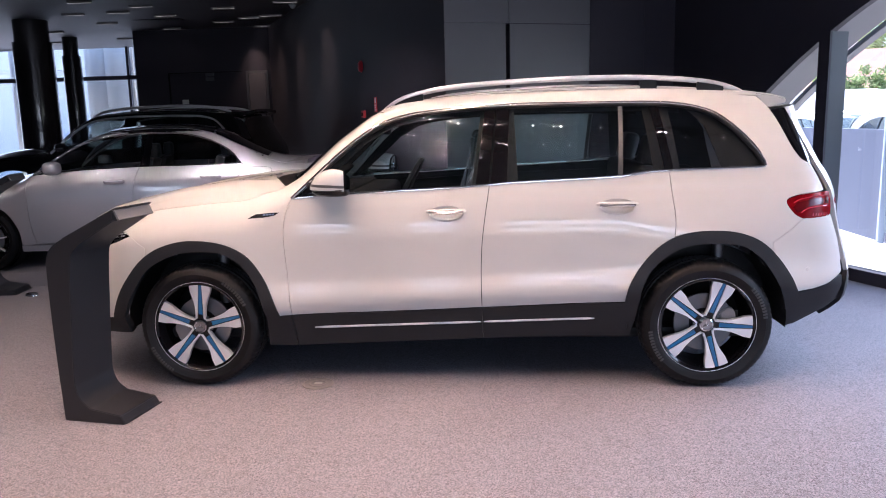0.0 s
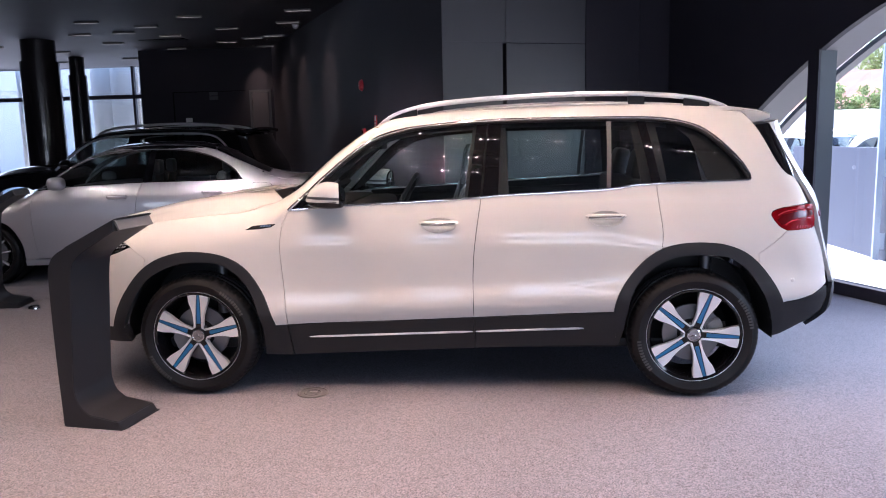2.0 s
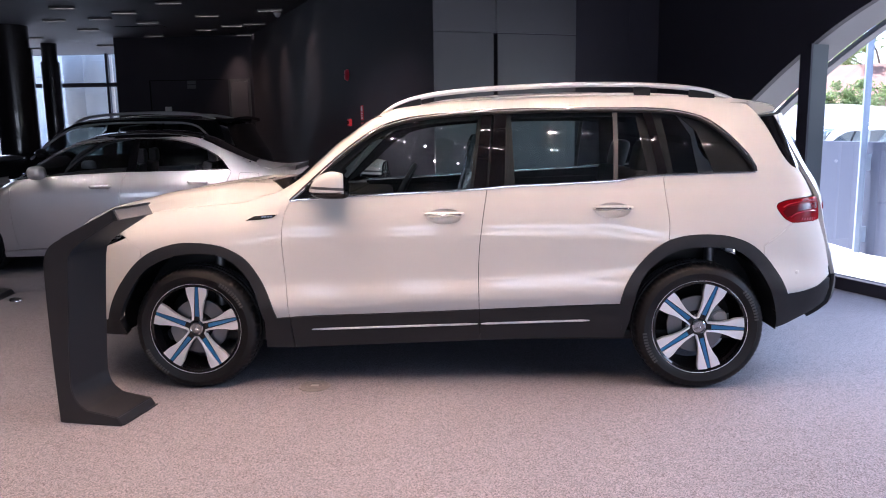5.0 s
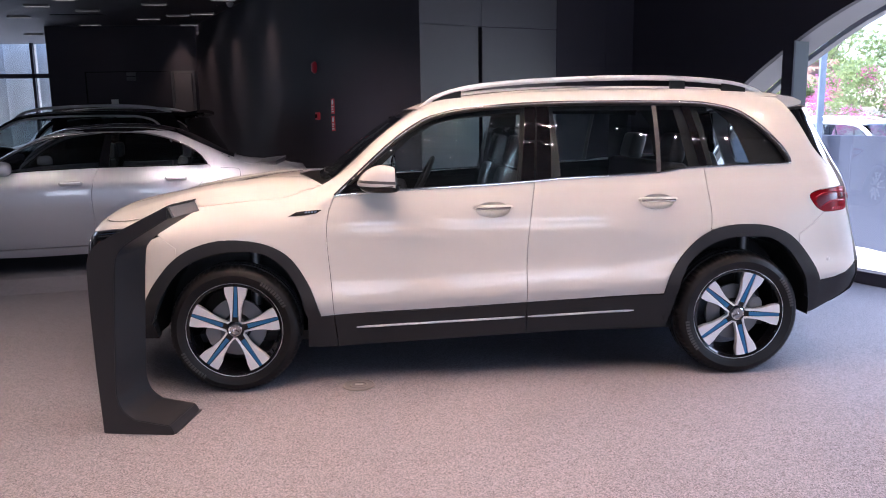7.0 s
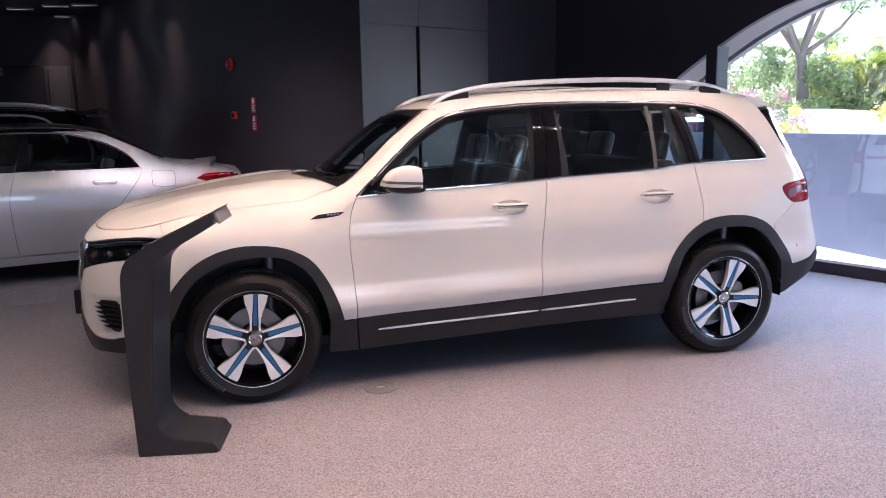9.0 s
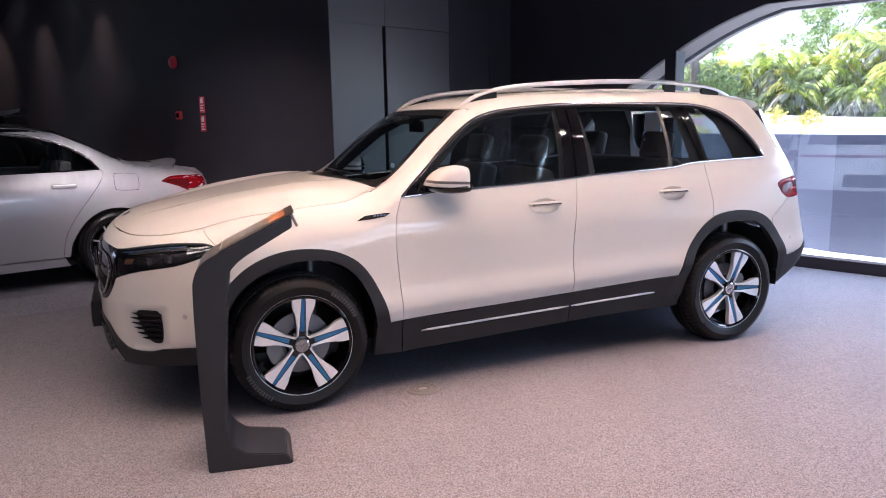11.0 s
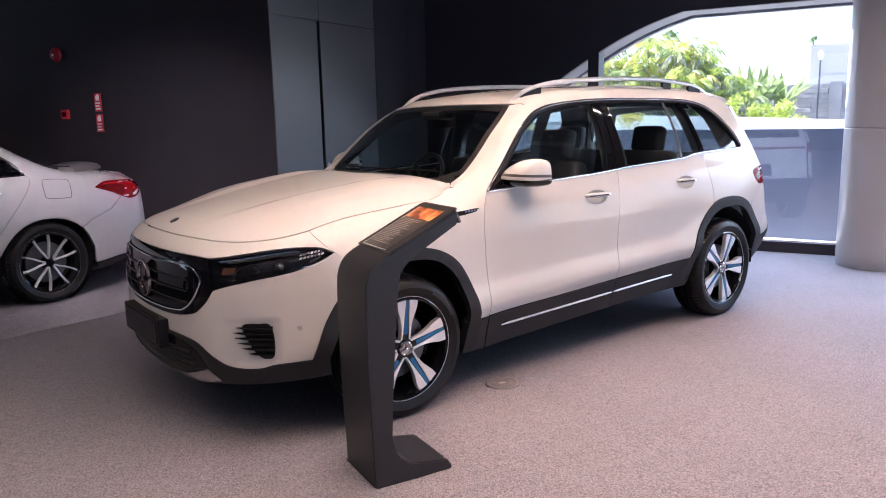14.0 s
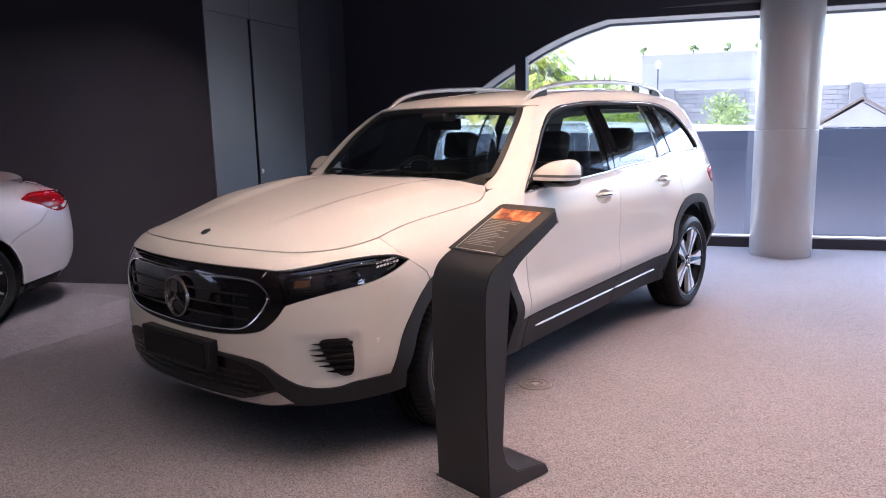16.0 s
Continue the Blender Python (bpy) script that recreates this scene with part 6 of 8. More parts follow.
SAL = Skin(sal_field, 0.0)
SAL.axle = 2.857
saloon = thing("saloon_car", "silver-grey saloon car with chrome window line and dark glass", "car", m=pose(-3.667, 3.797, 0.085, 0, 0, 13) @ Matrix.Translation((0.03, 0, 0)) @ Matrix.Diagonal((0.922, 0.94, 0.952, 1)))
S_LOW = [(0.544, 1.0), (0.764, 1.024), (1.047, 1.042), (1.34, 1.051), (1.633, 1.058), (2.05, 1.059), (2.41, 1.060), (2.72, 1.064), (2.76, 1.068)]
S_TOP = [(2.76, 1.068), (2.735, 1.10), (2.69, 1.16), (2.597, 1.232), (2.408, 1.325), (2.157, 1.390), (1.916, 1.410), (1.61, 1.411), (1.32, 1.382), (1.078, 1.327), (0.859, 1.222), (0.70, 1.112), (0.544, 1.0)]
S_FRONT = [(0.544, 1.0), (0.505, 0.94), (0.49, 0.904), (0.482, 0.785), (0.482, 0.60), (0.495, 0.42), (0.524, 0.27)]
S_B = [(1.665, 1.058), (1.633, 0.982), (1.60, 0.864), (1.588, 0.742), (1.60, 0.50), (1.62, 0.275)]
S_C = [(2.76, 1.068), (2.79, 1.04), (2.754, 0.961), (2.66, 0.84), (2.523, 0.672), (2.42, 0.503), (2.385, 0.38), (2.377, 0.28)]
S_AR = [(2.43, 0.28), (2.458, 0.40), (2.53, 0.525), (2.63, 0.63), (2.75, 0.69), (2.87, 0.705), (3.0, 0.686), (3.12, 0.625), (3.21, 0.53), (3.262, 0.42), (3.27, 0.33)]
S_AF = [(-0.40, 0.35), (-0.38, 0.48), (-0.30, 0.60), (-0.17, 0.685), (0.0, 0.713), (0.14, 0.69), (0.25, 0.626), (0.32, 0.52), (0.362, 0.40), (0.368, 0.26)]
S_LAMP = [(3.32, 0.925), (3.37, 0.955), (3.43, 0.972), (3.55, 0.975), (3.70, 0.968), (3.78, 0.955), (3.785, 0.87), (3.72, 0.815), (3.62, 0.805), (3.47, 0.875)]
for s in (1, -1):
    wing = spline(S_FRONT, 3) + [(0.45, 0.26)] + spline(S_AF, 3)[::-1][:-6] + [(-0.5, 0.60), (-0.55, 0.80), (-0.3, 0.865), (0.0, 0.90), (0.3, 0.945), (0.45, 0.985)]
    SAL.panel("front_wing", wing, SILVER_PAINT, saloon, "side", "silver front wing", step=0.04, side=s)
    SAL.panel("front_door", spline(S_FRONT, 3) + spline(S_B, 3)[::-1] + spline(S_LOW[:5], 3)[::-1][1:-1], SILVER_PAINT, saloon, "side", "silver front door", step=0.04, side=s)
    SAL.panel("rear_door", spline(S_B, 3) + [q for q in spline(S_C, 3)[::-1]] + spline(S_LOW[4:], 3)[::-1][1:-1], SILVER_PAINT, saloon, "side", "silver rear door", step=0.04, side=s)
    edge = [(0.56, 1.03), (0.70, 1.155), (0.86, 1.27), (1.08, 1.375), (1.32, 1.432), (1.62, 1.462), (1.93, 1.467), (2.17, 1.455), (2.42, 1.41), (2.6, 1.335), (2.8, 1.24), (3.0, 1.145), (3.2, 1.085), (3.45, 1.05), (3.62, 1.035)]
    q = spline(edge, 3) + [(3.72, 1.0), (3.76, 0.965), (3.70, 0.968), (3.55, 0.975), (3.43, 0.972), (3.37, 0.955), (3.32, 0.925), (3.47, 0.875), (3.55, 0.83), (3.44, 0.73), (3.25, 0.66), (3.16, 0.60)]
    q += [p for p in spline(S_AR, 3)[::-1] if p[0] < 3.16] + [(2.40, 0.28)] + spline(S_C, 3)[::-1] + spline(S_TOP, 3)[1:]
    SAL.panel("body_side", q, SILVER_PAINT, saloon, "side", "silver pillars and rear wing", step=0.035, side=s, rim=0.01)
    SAL.panel("rear_bumper", [(3.47, 0.875), (3.62, 0.805), (3.72, 0.815), (3.78, 0.84), (3.80, 0.75), (3.81, 0.6), (3.79, 0.45), (3.73, 0.33), (3.27, 0.27), (3.262, 0.42), (3.21, 0.53), (3.16, 0.60), (3.25, 0.66), (3.44, 0.73), (3.55, 0.83)], SILVER_PAINT, saloon, "side", "silver rear bumper corner", step=0.035, side=s)
    SAL.panel("rear_skirt", [(3.30, 0.265), (3.64, 0.32), (3.60, 0.27), (3.45, 0.225), (3.28, 0.21)], GLOSS_BLACK, saloon, "side", "black rear skirt", step=0.04, out=0.004, side=s)
    SAL.panel("fuel_flap", spline([(2.875, 0.90), (2.88, 1.0), (2.91, 1.022), (3.07, 1.012), (3.10, 0.985), (3.092, 0.88), (3.06, 0.862), (2.90, 0.87)], 3, True), SILVER_PAINT, saloon, "side", "silver fuel flap", step=0.04, out=0.001, rim=0.004, gap=0.0, side=s)
    part("flap_gap", tube(SAL.line("side", spline([(2.875, 0.90), (2.88, 1.0), (2.91, 1.022), (3.07, 1.012), (3.10, 0.985), (3.092, 0.88), (3.06, 0.862), (2.90, 0.87)], 3, True), 0.0, s), 0.0022, 6, closed=True), BLACK_PLASTIC, saloon, "dark gap round the fuel flap")
    tl = SAL.panel("tail_lamp", spline(S_LAMP, 3, True), RED_LENS, saloon, "side", "red tail lamp", step=0.03, side=s)
    part("tail_light_guide", tube(SAL.line("side", spline([(3.40, 0.945), (3.50, 0.952), (3.62, 0.946), (3.70, 0.93)], 4), 0.002, s), 0.004, 6), PINK_GUIDE, tl, "pale light guide")
    part("tail_light_guide", tube(SAL.line("side", spline([(3.68, 0.835), (3.71, 0.85), (3.74, 0.87)], 4), 0.004, s), 0.010, 6), WHITE_PLASTIC, tl, "clear reversing lens")
    SAL.panel("tail_lamp_core", [(3.36, 0.925), (3.42, 0.945), (3.60, 0.93), (3.60, 0.88), (3.57, 0.84), (3.48, 0.885)], DARK_RED, tl, "side", "dark lens core", step=0.03, out=0.002, rim=0.003, gap=0, side=s)

    def pane(name, x0b, x0t, x1b, x1t, mat, label, out):
        zl = lambda x: float(np.interp(x, [p[0] for p in S_LOW], [p[1] for p in S_LOW]))
        zt = lambda x: float(np.interp(x, [p[0] for p in S_TOP[::-1]], [p[1] for p in S_TOP[::-1]]))
        o = [(x0b, zl(x0b))] + [p for p in spline(S_LOW, 4) if x0b < p[0] < x1b] + [(x1b, zl(x1b)), (x1t, zt(x1t))] + [p for p in spline(S_TOP, 4) if x0t < p[0] < x1t] + [(x0t, zt(x0t))]
        return SAL.panel(name, o, mat, saloon, "side", label, step=0.06, gap=0.001, out=out, rim=0.004, side=s)
    for g in (pane("front_window", 0.62, 0.66, 1.66, 1.735, PRIVACY, "dark front window", -0.008), pane("rear_window", 1.765, 1.80, 2.40, 2.405, PRIVACY, "dark rear window", -0.008), pane("rear_vent_window", 2.412, 2.417, 2.745, 2.725, PRIVACY, "dark rear pane", -0.008)):
        g.visible_shadow = False
    pane("door_pillar", 1.66, 1.735, 1.765, 1.80, GLOSS_BLACK, "gloss black pillar", -0.003)
    part("window_trim", tube(SAL.line("side", spline(S_TOP, 4), 0.003, s), 0.008, 8), CHROME, saloon, "chrome window trim")
    part("window_trim", tube(SAL.line("side", spline(S_LOW, 4), 0.001, s), 0.005, 8), GLOSS_BLACK, saloon, "black lower window trim")
    SAL.panel("sill", [(0.368, 0.262), (1.0, 0.268), (2.38, 0.275), (2.43, 0.20), (1.0, 0.185), (0.37, 0.20)], SILVER_PAINT, saloon, "side", "silver sill skirt", step=0.04, out=0.018, rim=0.05, side=s)
    for hx, hz in ((1.40, 0.912), (2.43, 0.935)):
        bar = SAL.line("side", [(hx + u, hz) for u in np.linspace(-0.11, 0.11, 13)], 0.0, s)
        bow = [(x, y - s * (0.004 + 0.036 * (1 - ((i - 6) / 6.5) ** 4)), z) for i, (x, y, z) in enumerate(bar)]
        SAL.panel("handle_recess", [(hx + 0.12 * math.cos(a), hz - 0.004 + 0.035 * math.sin(a)) for a in np.linspace(0, 2 * math.pi, 25)[:-1]], SILVER_PAINT, saloon, "side", step=0.03, out=0.0015, rim=0.003, gap=0, side=s)
        h = part("door_handle", tube(bow, [0.008] + [0.016] * 11 + [0.008], 8, 1.35), SILVER_PAINT, saloon, "silver door handle")
        part("handle_strip", tube([(x, y - s * 0.008, z + 0.007) for x, y, z in bow[1:-1]], 0.008, 6), MACHINED, h, "bright strip")
    bm = bmesh.new()
    bmesh.ops.create_uvsphere(bm, u_segments=20, v_segments=14, radius=1)
    for v in bm.verts:
        x, y, z = v.co
        v.co = (math.copysign(abs(x) ** 0.7, x) * 0.085, math.copysign(abs(y) ** 0.7, y) * 0.11, math.copysign(abs(z) ** 0.7, z) * 0.07)
    bm.transform(Matrix.Translation((0.80, -s * 0.97, 1.075)))
    mr = part("door_mirror", bm, SILVER_PAINT, saloon, "silver door mirror")
    part("mirror_arm", tube([(0.74, -s * 0.84, 1.03), (0.79, -s * 0.93, 1.03)], 0.03, 8, 0.5), GLOSS_BLACK, mr)
    part("wheel_housing", lathe([(0.39, 0.0), (0.39, 0.3), (0.0, 0.3)], 32, Matrix.Translation((2.857, -s * 0.86, 0.36)) @ Matrix.Rotation(math.pi / 2 * -s, 4, "X")), BLACK_PLASTIC, saloon)
    part("wheel_housing", lathe([(0.39, 0.0), (0.39, 0.3), (0.0, 0.3)], 32, Matrix.Translation((0, -s * 0.86, 0.36)) @ Matrix.Rotation(math.pi / 2 * -s, 4, "X")), BLACK_PLASTIC, saloon)
half = [(0.98, 0.0), (1.02, 0.35), (1.10, 0.50)] + spline([(1.18, 0.545), (1.6, 0.57), (2.0, 0.57), (2.3, 0.55), (2.45, 0.52)], 3) + [(2.43, 0.3), (2.42, 0.0)]
mirror_out = lambda h: h + [(x, -v) for x, v in h[::-1] if v > 1e-6]
SAL.panel("roof", mirror_out(half), GLOSS_BLACK, saloon, "top", "gloss black roof", step=0.07)
SAL.panel("sunroof", mirror_out([(1.25, 0.0), (1.28, 0.43), (2.25, 0.43), (2.28, 0.0)]), GLOSS_BLACK, saloon, "top", "black glass roof", step=0.08, out=0.003)
half = [(2.44, 0.0), (2.45, 0.3), (2.475, 0.51), (2.7, 0.57), (3.0, 0.62), (3.05, 0.5), (3.08, 0.0)]
SAL.panel("rear_screen", mirror_out(half), GLOSS_BLACK, saloon, "top", "dark rear screen", step=0.06, out=-0.002)
half = [(3.095, 0.0), (3.06, 0.5), (3.02, 0.64), (3.3, 0.68), (3.55, 0.67), (3.66, 0.55), (3.73, 0.0)]
SAL.panel("boot_lid", mirror_out(half), SILVER_PAINT, saloon, "top", "silver boot lid", step=0.06)
half = [(-0.80, 0.0), (-0.74, 0.4), (-0.5, 0.68), (0.0, 0.76), (0.45, 0.74), (0.36, 0.4), (0.33, 0.0)]
SAL.panel("bonnet", mirror_out(half), SILVER_PAINT, saloon, "top", "silver bonnet", step=0.06)
half = [(0.40, 0.0), (0.44, 0.35), (0.56, 0.62), (0.64, 0.68), (0.90, 0.60), (1.08, 0.505), (1.0, 0.33), (0.965, 0.0)]
SAL.panel("windscreen", mirror_out(half), PRIVACY, saloon, "top", "dark windscreen", step=0.06).visible_shadow = False
SAL.panel("tail_panel", [rear_turn(a, 0.26) for a in (-44, -20, 0, 20, 44)] + [rear_turn(50, 0.6), rear_turn(50, 0.95), rear_turn(44, 1.03)] + [rear_turn(a, 1.045) for a in (20, 0, -20)] + [rear_turn(-44, 1.03), rear_turn(-50, 0.95), rear_turn(-50, 0.6)], SILVER_PAINT, saloon, "back", "silver tail panel", step=0.06, gap=0)
SAL.panel("nose_panel", [T(-55, 0.25), T(0, 0.22), T(55, 0.25), T(55, 0.78), T(0, 0.80), T(-55, 0.78)], SILVER_PAINT, saloon, "turn", "silver nose", step=0.06)
lip = bmesh.new()
rows = []
for v in np.linspace(-0.63, 0.63, 21):
    x0 = 3.60 - 0.16 * (abs(v) / 0.63) ** 2
    z0 = float(sal_roof(x0 - 0.1)) - 0.05 * (v / 0.6) ** 2
    rows.append([lip.verts.new(p) for p in ((x0 - 0.22, v, z0 + 0.004), (x0 - 0.06, v, z0 + 0.016), (x0 + 0.075, v, z0 + 0.030), (x0 + 0.075, v, z0 + 0.014), (x0 + 0.05, v, z0 - 0.05))])
for a, b in zip(rows, rows[1:]):
    for i in range(4):
        lip.faces.new((a[i], a[i + 1], b[i + 1], b[i]))
bmesh.ops.recalc_face_normals(lip, faces=lip.faces[:])
part("boot_spoiler", lip, SPOILER_GREY, saloon, "dark silver boot lip spoiler")
part("floor_pan", box_bm(-0.7, 3.4, -0.78, 0.78, 0.19, 0.25, 0.02), BLACK_PLASTIC, saloon)
part("cabin_core", box_bm(0.45, 2.9, -0.62, 0.62, 0.25, 0.95, 0.05), INTERIOR, saloon)
for x in (1.35, 2.15):
    for v in (0.36, -0.36):
        b = box_bm(-0.06, 0.06, -0.24, 0.24, 0.0, 0.62, 0.05)
        b.transform(Matrix.Translation((x + 0.2, v, 0.55)) @ Matrix.Rotation(radians(16), 4, "Y"))
        part("seat_back", b, LEATHER, saloon, "dark seat back")
        b = box_bm(-0.05, 0.05, -0.12, 0.12, 0.0, 0.17, 0.045)
        b.transform(Matrix.Translation((x + 0.4, v, 1.13)))
        part("headrest", b, LEATHER, saloon, "dark headrest")


def saloon_wheel(parent, at, side, turn):
    R, rim = 0.336, 0.248
    w = thing("wheel", "", "")
    w.parent = parent
    w.matrix_local = Matrix.Translation(at) @ Matrix.Rotation(math.pi / 2 * side, 4, "X") @ Matrix.Rotation(turn, 4, "Z")
    part("tyre", tyre_bm(R, rim, 0.235), RUBBER, w, "low black tyre").matrix_local = Matrix.Translation((0, 0, 0.02))
    part("rim", rim_shell(rim, 0.225, 0), GLOSS_BLACK, w, "gloss black rim barrel").matrix_local = Matrix.Translation((0, 0, 0.02))
    part("rim_edge", lathe([(rim - 0.008, 0.006), (rim + 0.005, 0.011), (rim + 0.005, 0.006), (rim - 0.008, 0.0)], 80, closed=True), MACHINED, w, "bright rim edge")
    part("brake_disc", lathe([(0.05, -0.08), (0.17, -0.08), (0.17, -0.10), (0.05, -0.10)], 48, closed=True), STEEL, w, "steel brake disc")
    zt = lambda u: -0.016 * (1 - min(u / 0.12, 1)) + 0.004
    for k in range(5):
        a = 2 * math.pi * k / 5 + math.pi / 2
        for sgn in (1, -1):
            # each spoke splits near the hub into two bowed blades
            mid = [(0.035, 0.004), (0.08, 0.019), (0.13, 0.040), (0.19, 0.058), (0.247, 0.066)]
            o = [(u, sgn * (v + 0.0070)) for u, v in mid] + [(u, sgn * (v - 0.0065)) for u, v in mid[::-1]]
            part("spoke", spoke_piece(o, zt, lambda u: zt(u) - 0.03, a), MACHINED, w, "machined twin spoke", smooth=False)
    part("hub_cap", lathe([(0.0, 0.0), (0.03, -0.002), (0.038, -0.01), (0.06, -0.05)], 32), GLOSS_BLACK, w, "dark hub cap")
    return w


for s in (1, -1):
    saloon_wheel(saloon, (2.857, -s * 0.885, 0.336), s, 0.25)
    saloon_wheel(saloon, (0.0, -s * 0.885, 0.336), s, 0.1)

# ---- the black SUV behind it, and parked cars outside ----


def plain_suv(name, label, m, paint, step=0.05):
    """A whole car of the same family of shapes, in fewer parts."""
    dark = thing(name, label, "car", m=m)
    sk = Skin(suv_field, SUV_MID)
    sk.axle = 2.829
    tone = paint.name.split("_")[0]
    for s in (1, -1):
        sk.panel("body_side", spline(roof_line, 3) + spline(D_CUT, 3)[1:] + [(3.45, 1.0), (3.5, 0.7), (3.3, 0.537)] + spline(ARCH_R, 3)[::-1][1:] + spline(SILL, 3)[::-1] + [(0.473, 0.416)] + spline(ARCH_F, 3)[::-1] + [(-0.55, 0.5), (-0.6, 0.75), (-0.45, 0.93), (-0.14, 0.985), (0.2, 1.03), (0.44, 1.09), (0.55, 1.07)] + spline(DLO_LOW, 3) + spline(DLO_TOP, 3)[1:-1], paint, dark, "side", tone + " body side", step=step, side=s)
        g = sk.panel("side_window", spline(DLO_LOW, 3) + spline(DLO_TOP, 3)[1:-1], PRIVACY, dark, "side", "dark side glass", step=step * 1.2, out=-0.006, rim=0.004, side=s)
        g.visible_shadow = False
        for x0, x1 in ((1.585, 1.76), (2.36, 2.39), (2.6, 2.65)):
            lo_z, hi_z = (float(np.interp(x0, [p[0] for p in q], [p[1] for p in q])) for q in (DLO_LOW, DLO_TOP[::-1]))
            sk.panel("pillar", [(x0, lo_z), (x1, lo_z), (x1, hi_z - 0.003), (x0, hi_z - 0.003)], GLOSS_BLACK, dark, "side", "gloss black pillar", step=step * 1.2, out=-0.002, rim=0.004, side=s)
        part("window_trim", tube(sk.line("side", spline(DLO_TOP, 4), 0.004, s), 0.014, 8), MACHINED, dark, "chrome window trim")
        pts = spline(rail, 3)
        part("roof_rail", tube([(x, SUV_MID - s * v, z) for x, v, z in pts], 0.020, 10), MACHINED, dark, "polished roof rail")
        part("rail_base", tube([(x, SUV_MID - s * v, float(suv_roof(x)) - 0.03) for x, v, z in pts if 1.06 < x < 3.06], 0.012, 8), CHROME, dark)
        bm = bmesh.new()
        bmesh.ops.create_uvsphere(bm, u_segments=18, v_segments=12, radius=1)
        bmesh.ops.scale(bm, vec=(0.09, 0.11, 0.075), verts=bm.verts)
        bm.transform(Matrix.Translation((0.80, SUV_MID - s * 0.985, 1.15)))
        part("door_mirror", bm, paint, dark, tone + " door mirror")
        part("inner_shell", box_bm(0.7, 3.2, SUV_MID - 0.7, SUV_MID + 0.7, 0.3, 1.02, 0.05), INTERIOR, dark) if s == 1 else None
        for cx in (0.0, 2.829):
            tw = part("wheel", tyre_bm(0.352, 0.236, 0.235), RUBBER, dark, "black wheel")
            tw.matrix_local = Matrix.Translation((cx, SUV_MID - s * 0.885, 0.352)) @ Matrix.Rotation(math.pi / 2 * s, 4, "X")
            part("rim", lathe([(0.0, -0.01), (0.2, -0.02), (0.237, -0.01)], 40), STEEL, tw, "dark rim")
    hn = spline(HOOD_NOSE, 3) + spline(HOOD_SIDE, 3)[1:] + spline(COWL, 3)[1:]
    sk.panel("bonnet", mirror_out(hn), paint, dark, "top", tone + " bonnet", step=step * 1.2)
    rl2 = [(0.955, 0.0), (0.985, 0.37), (1.01, 0.48)] + spline(rl, 3) + [(3.22, 0.57), (3.30, 0.56), (3.37, 0.25), (3.375, 0.0)]
    sk.panel("roof", mirror_out(rl2), paint, dark, "top", tone + " roof", step=step * 1.4)
    half = [(0.415, 0.0), (0.475, 0.45), (0.625, 0.71), (0.80, 0.665), (0.98, 0.56), (1.005, 0.53), (0.965, 0.2), (0.955, 0.0)]
    sk.panel("windscreen", mirror_out(half), PRIVACY, dark, "top", "dark windscreen", step=step * 1.2).visible_shadow = False
    sk.panel("tailgate", gate, paint, dark, "back", tone + " tailgate", step=step * 1.2)
    lp = bmesh.new()
    rows = []
    for v in np.linspace(-0.58, 0.58, 13):
        zt = float(suv_roof(3.13)) - 0.022 * (v / 0.6) ** 2
        rows.append([lp.verts.new((x, SUV_MID + v, z)) for x, z in ((3.10, zt), (3.30, zt - 0.005), (3.44, zt + 0.02), (3.43, zt - 0.02), (3.25, zt - 0.07))])
    for a, b in zip(rows, rows[1:]):
        for i in range(4):
            lp.faces.new((a[i], a[i + 1], b[i + 1], b[i]))
    lp.faces.new(rows[0])
    lp.faces.new(rows[-1][::-1])
    bmesh.ops.recalc_face_normals(lp, faces=lp.faces[:])
    part("roof_spoiler", lp, paint, dark, tone + " roof spoiler")
    return dark


plain_suv("black_suv", "black SUV with polished roof rails and chrome window line", pose(-5.57, 6.65, 0, 0, 0, 2.0) @ Matrix.Diagonal((1.06, 1.06, 1.065, 1)), BLACK_PAINT)

# sky light entering under the head of the arched window
area("daylight_window_head", win(4.2, 0.36, 1.85), win(4.2, -1.5, 0.0), 7.0, 0.95, WINDOW_W, (0.78, 0.88, 1.0), 2.0)

# ---- ceiling track lights ----
head_bm = lathe([(0.0, -0.004), (0.0075, -0.004), (0.0085, -0.008), (0.0165, -0.008), (0.0175, 0.0), (0.0175, 0.10), (0.012, 0.105), (0.0, 0.105)], 16)
head_me = bpy.data.meshes.new("spot_head")
head_bm.to_mesh(head_me)
head_me.materials.append(BLACK_PLASTIC)
head_me.materials.append(LIGHT_GLOW)
for p in head_me.polygons:
    # the lens is the disc set back in the barrel's mouth
    p.material_index = 1 if p.center.z < -0.0035 and math.hypot(p.center.x, p.center.y) < 0.0076 else 0
bar_me = bpy.data.meshes.new("spot_bar")
bar_bm = box_bm(-0.085, 0.085, -0.018, 0.018, HALL - 0.10, HALL - 0.048, 0.004)
bar_bm.to_mesh(bar_me)
bar_me.materials.append(BLACK_PLASTIC)
SKEW = math.atan(-0.33)
PITCH, GAP = 0.30, 0.058
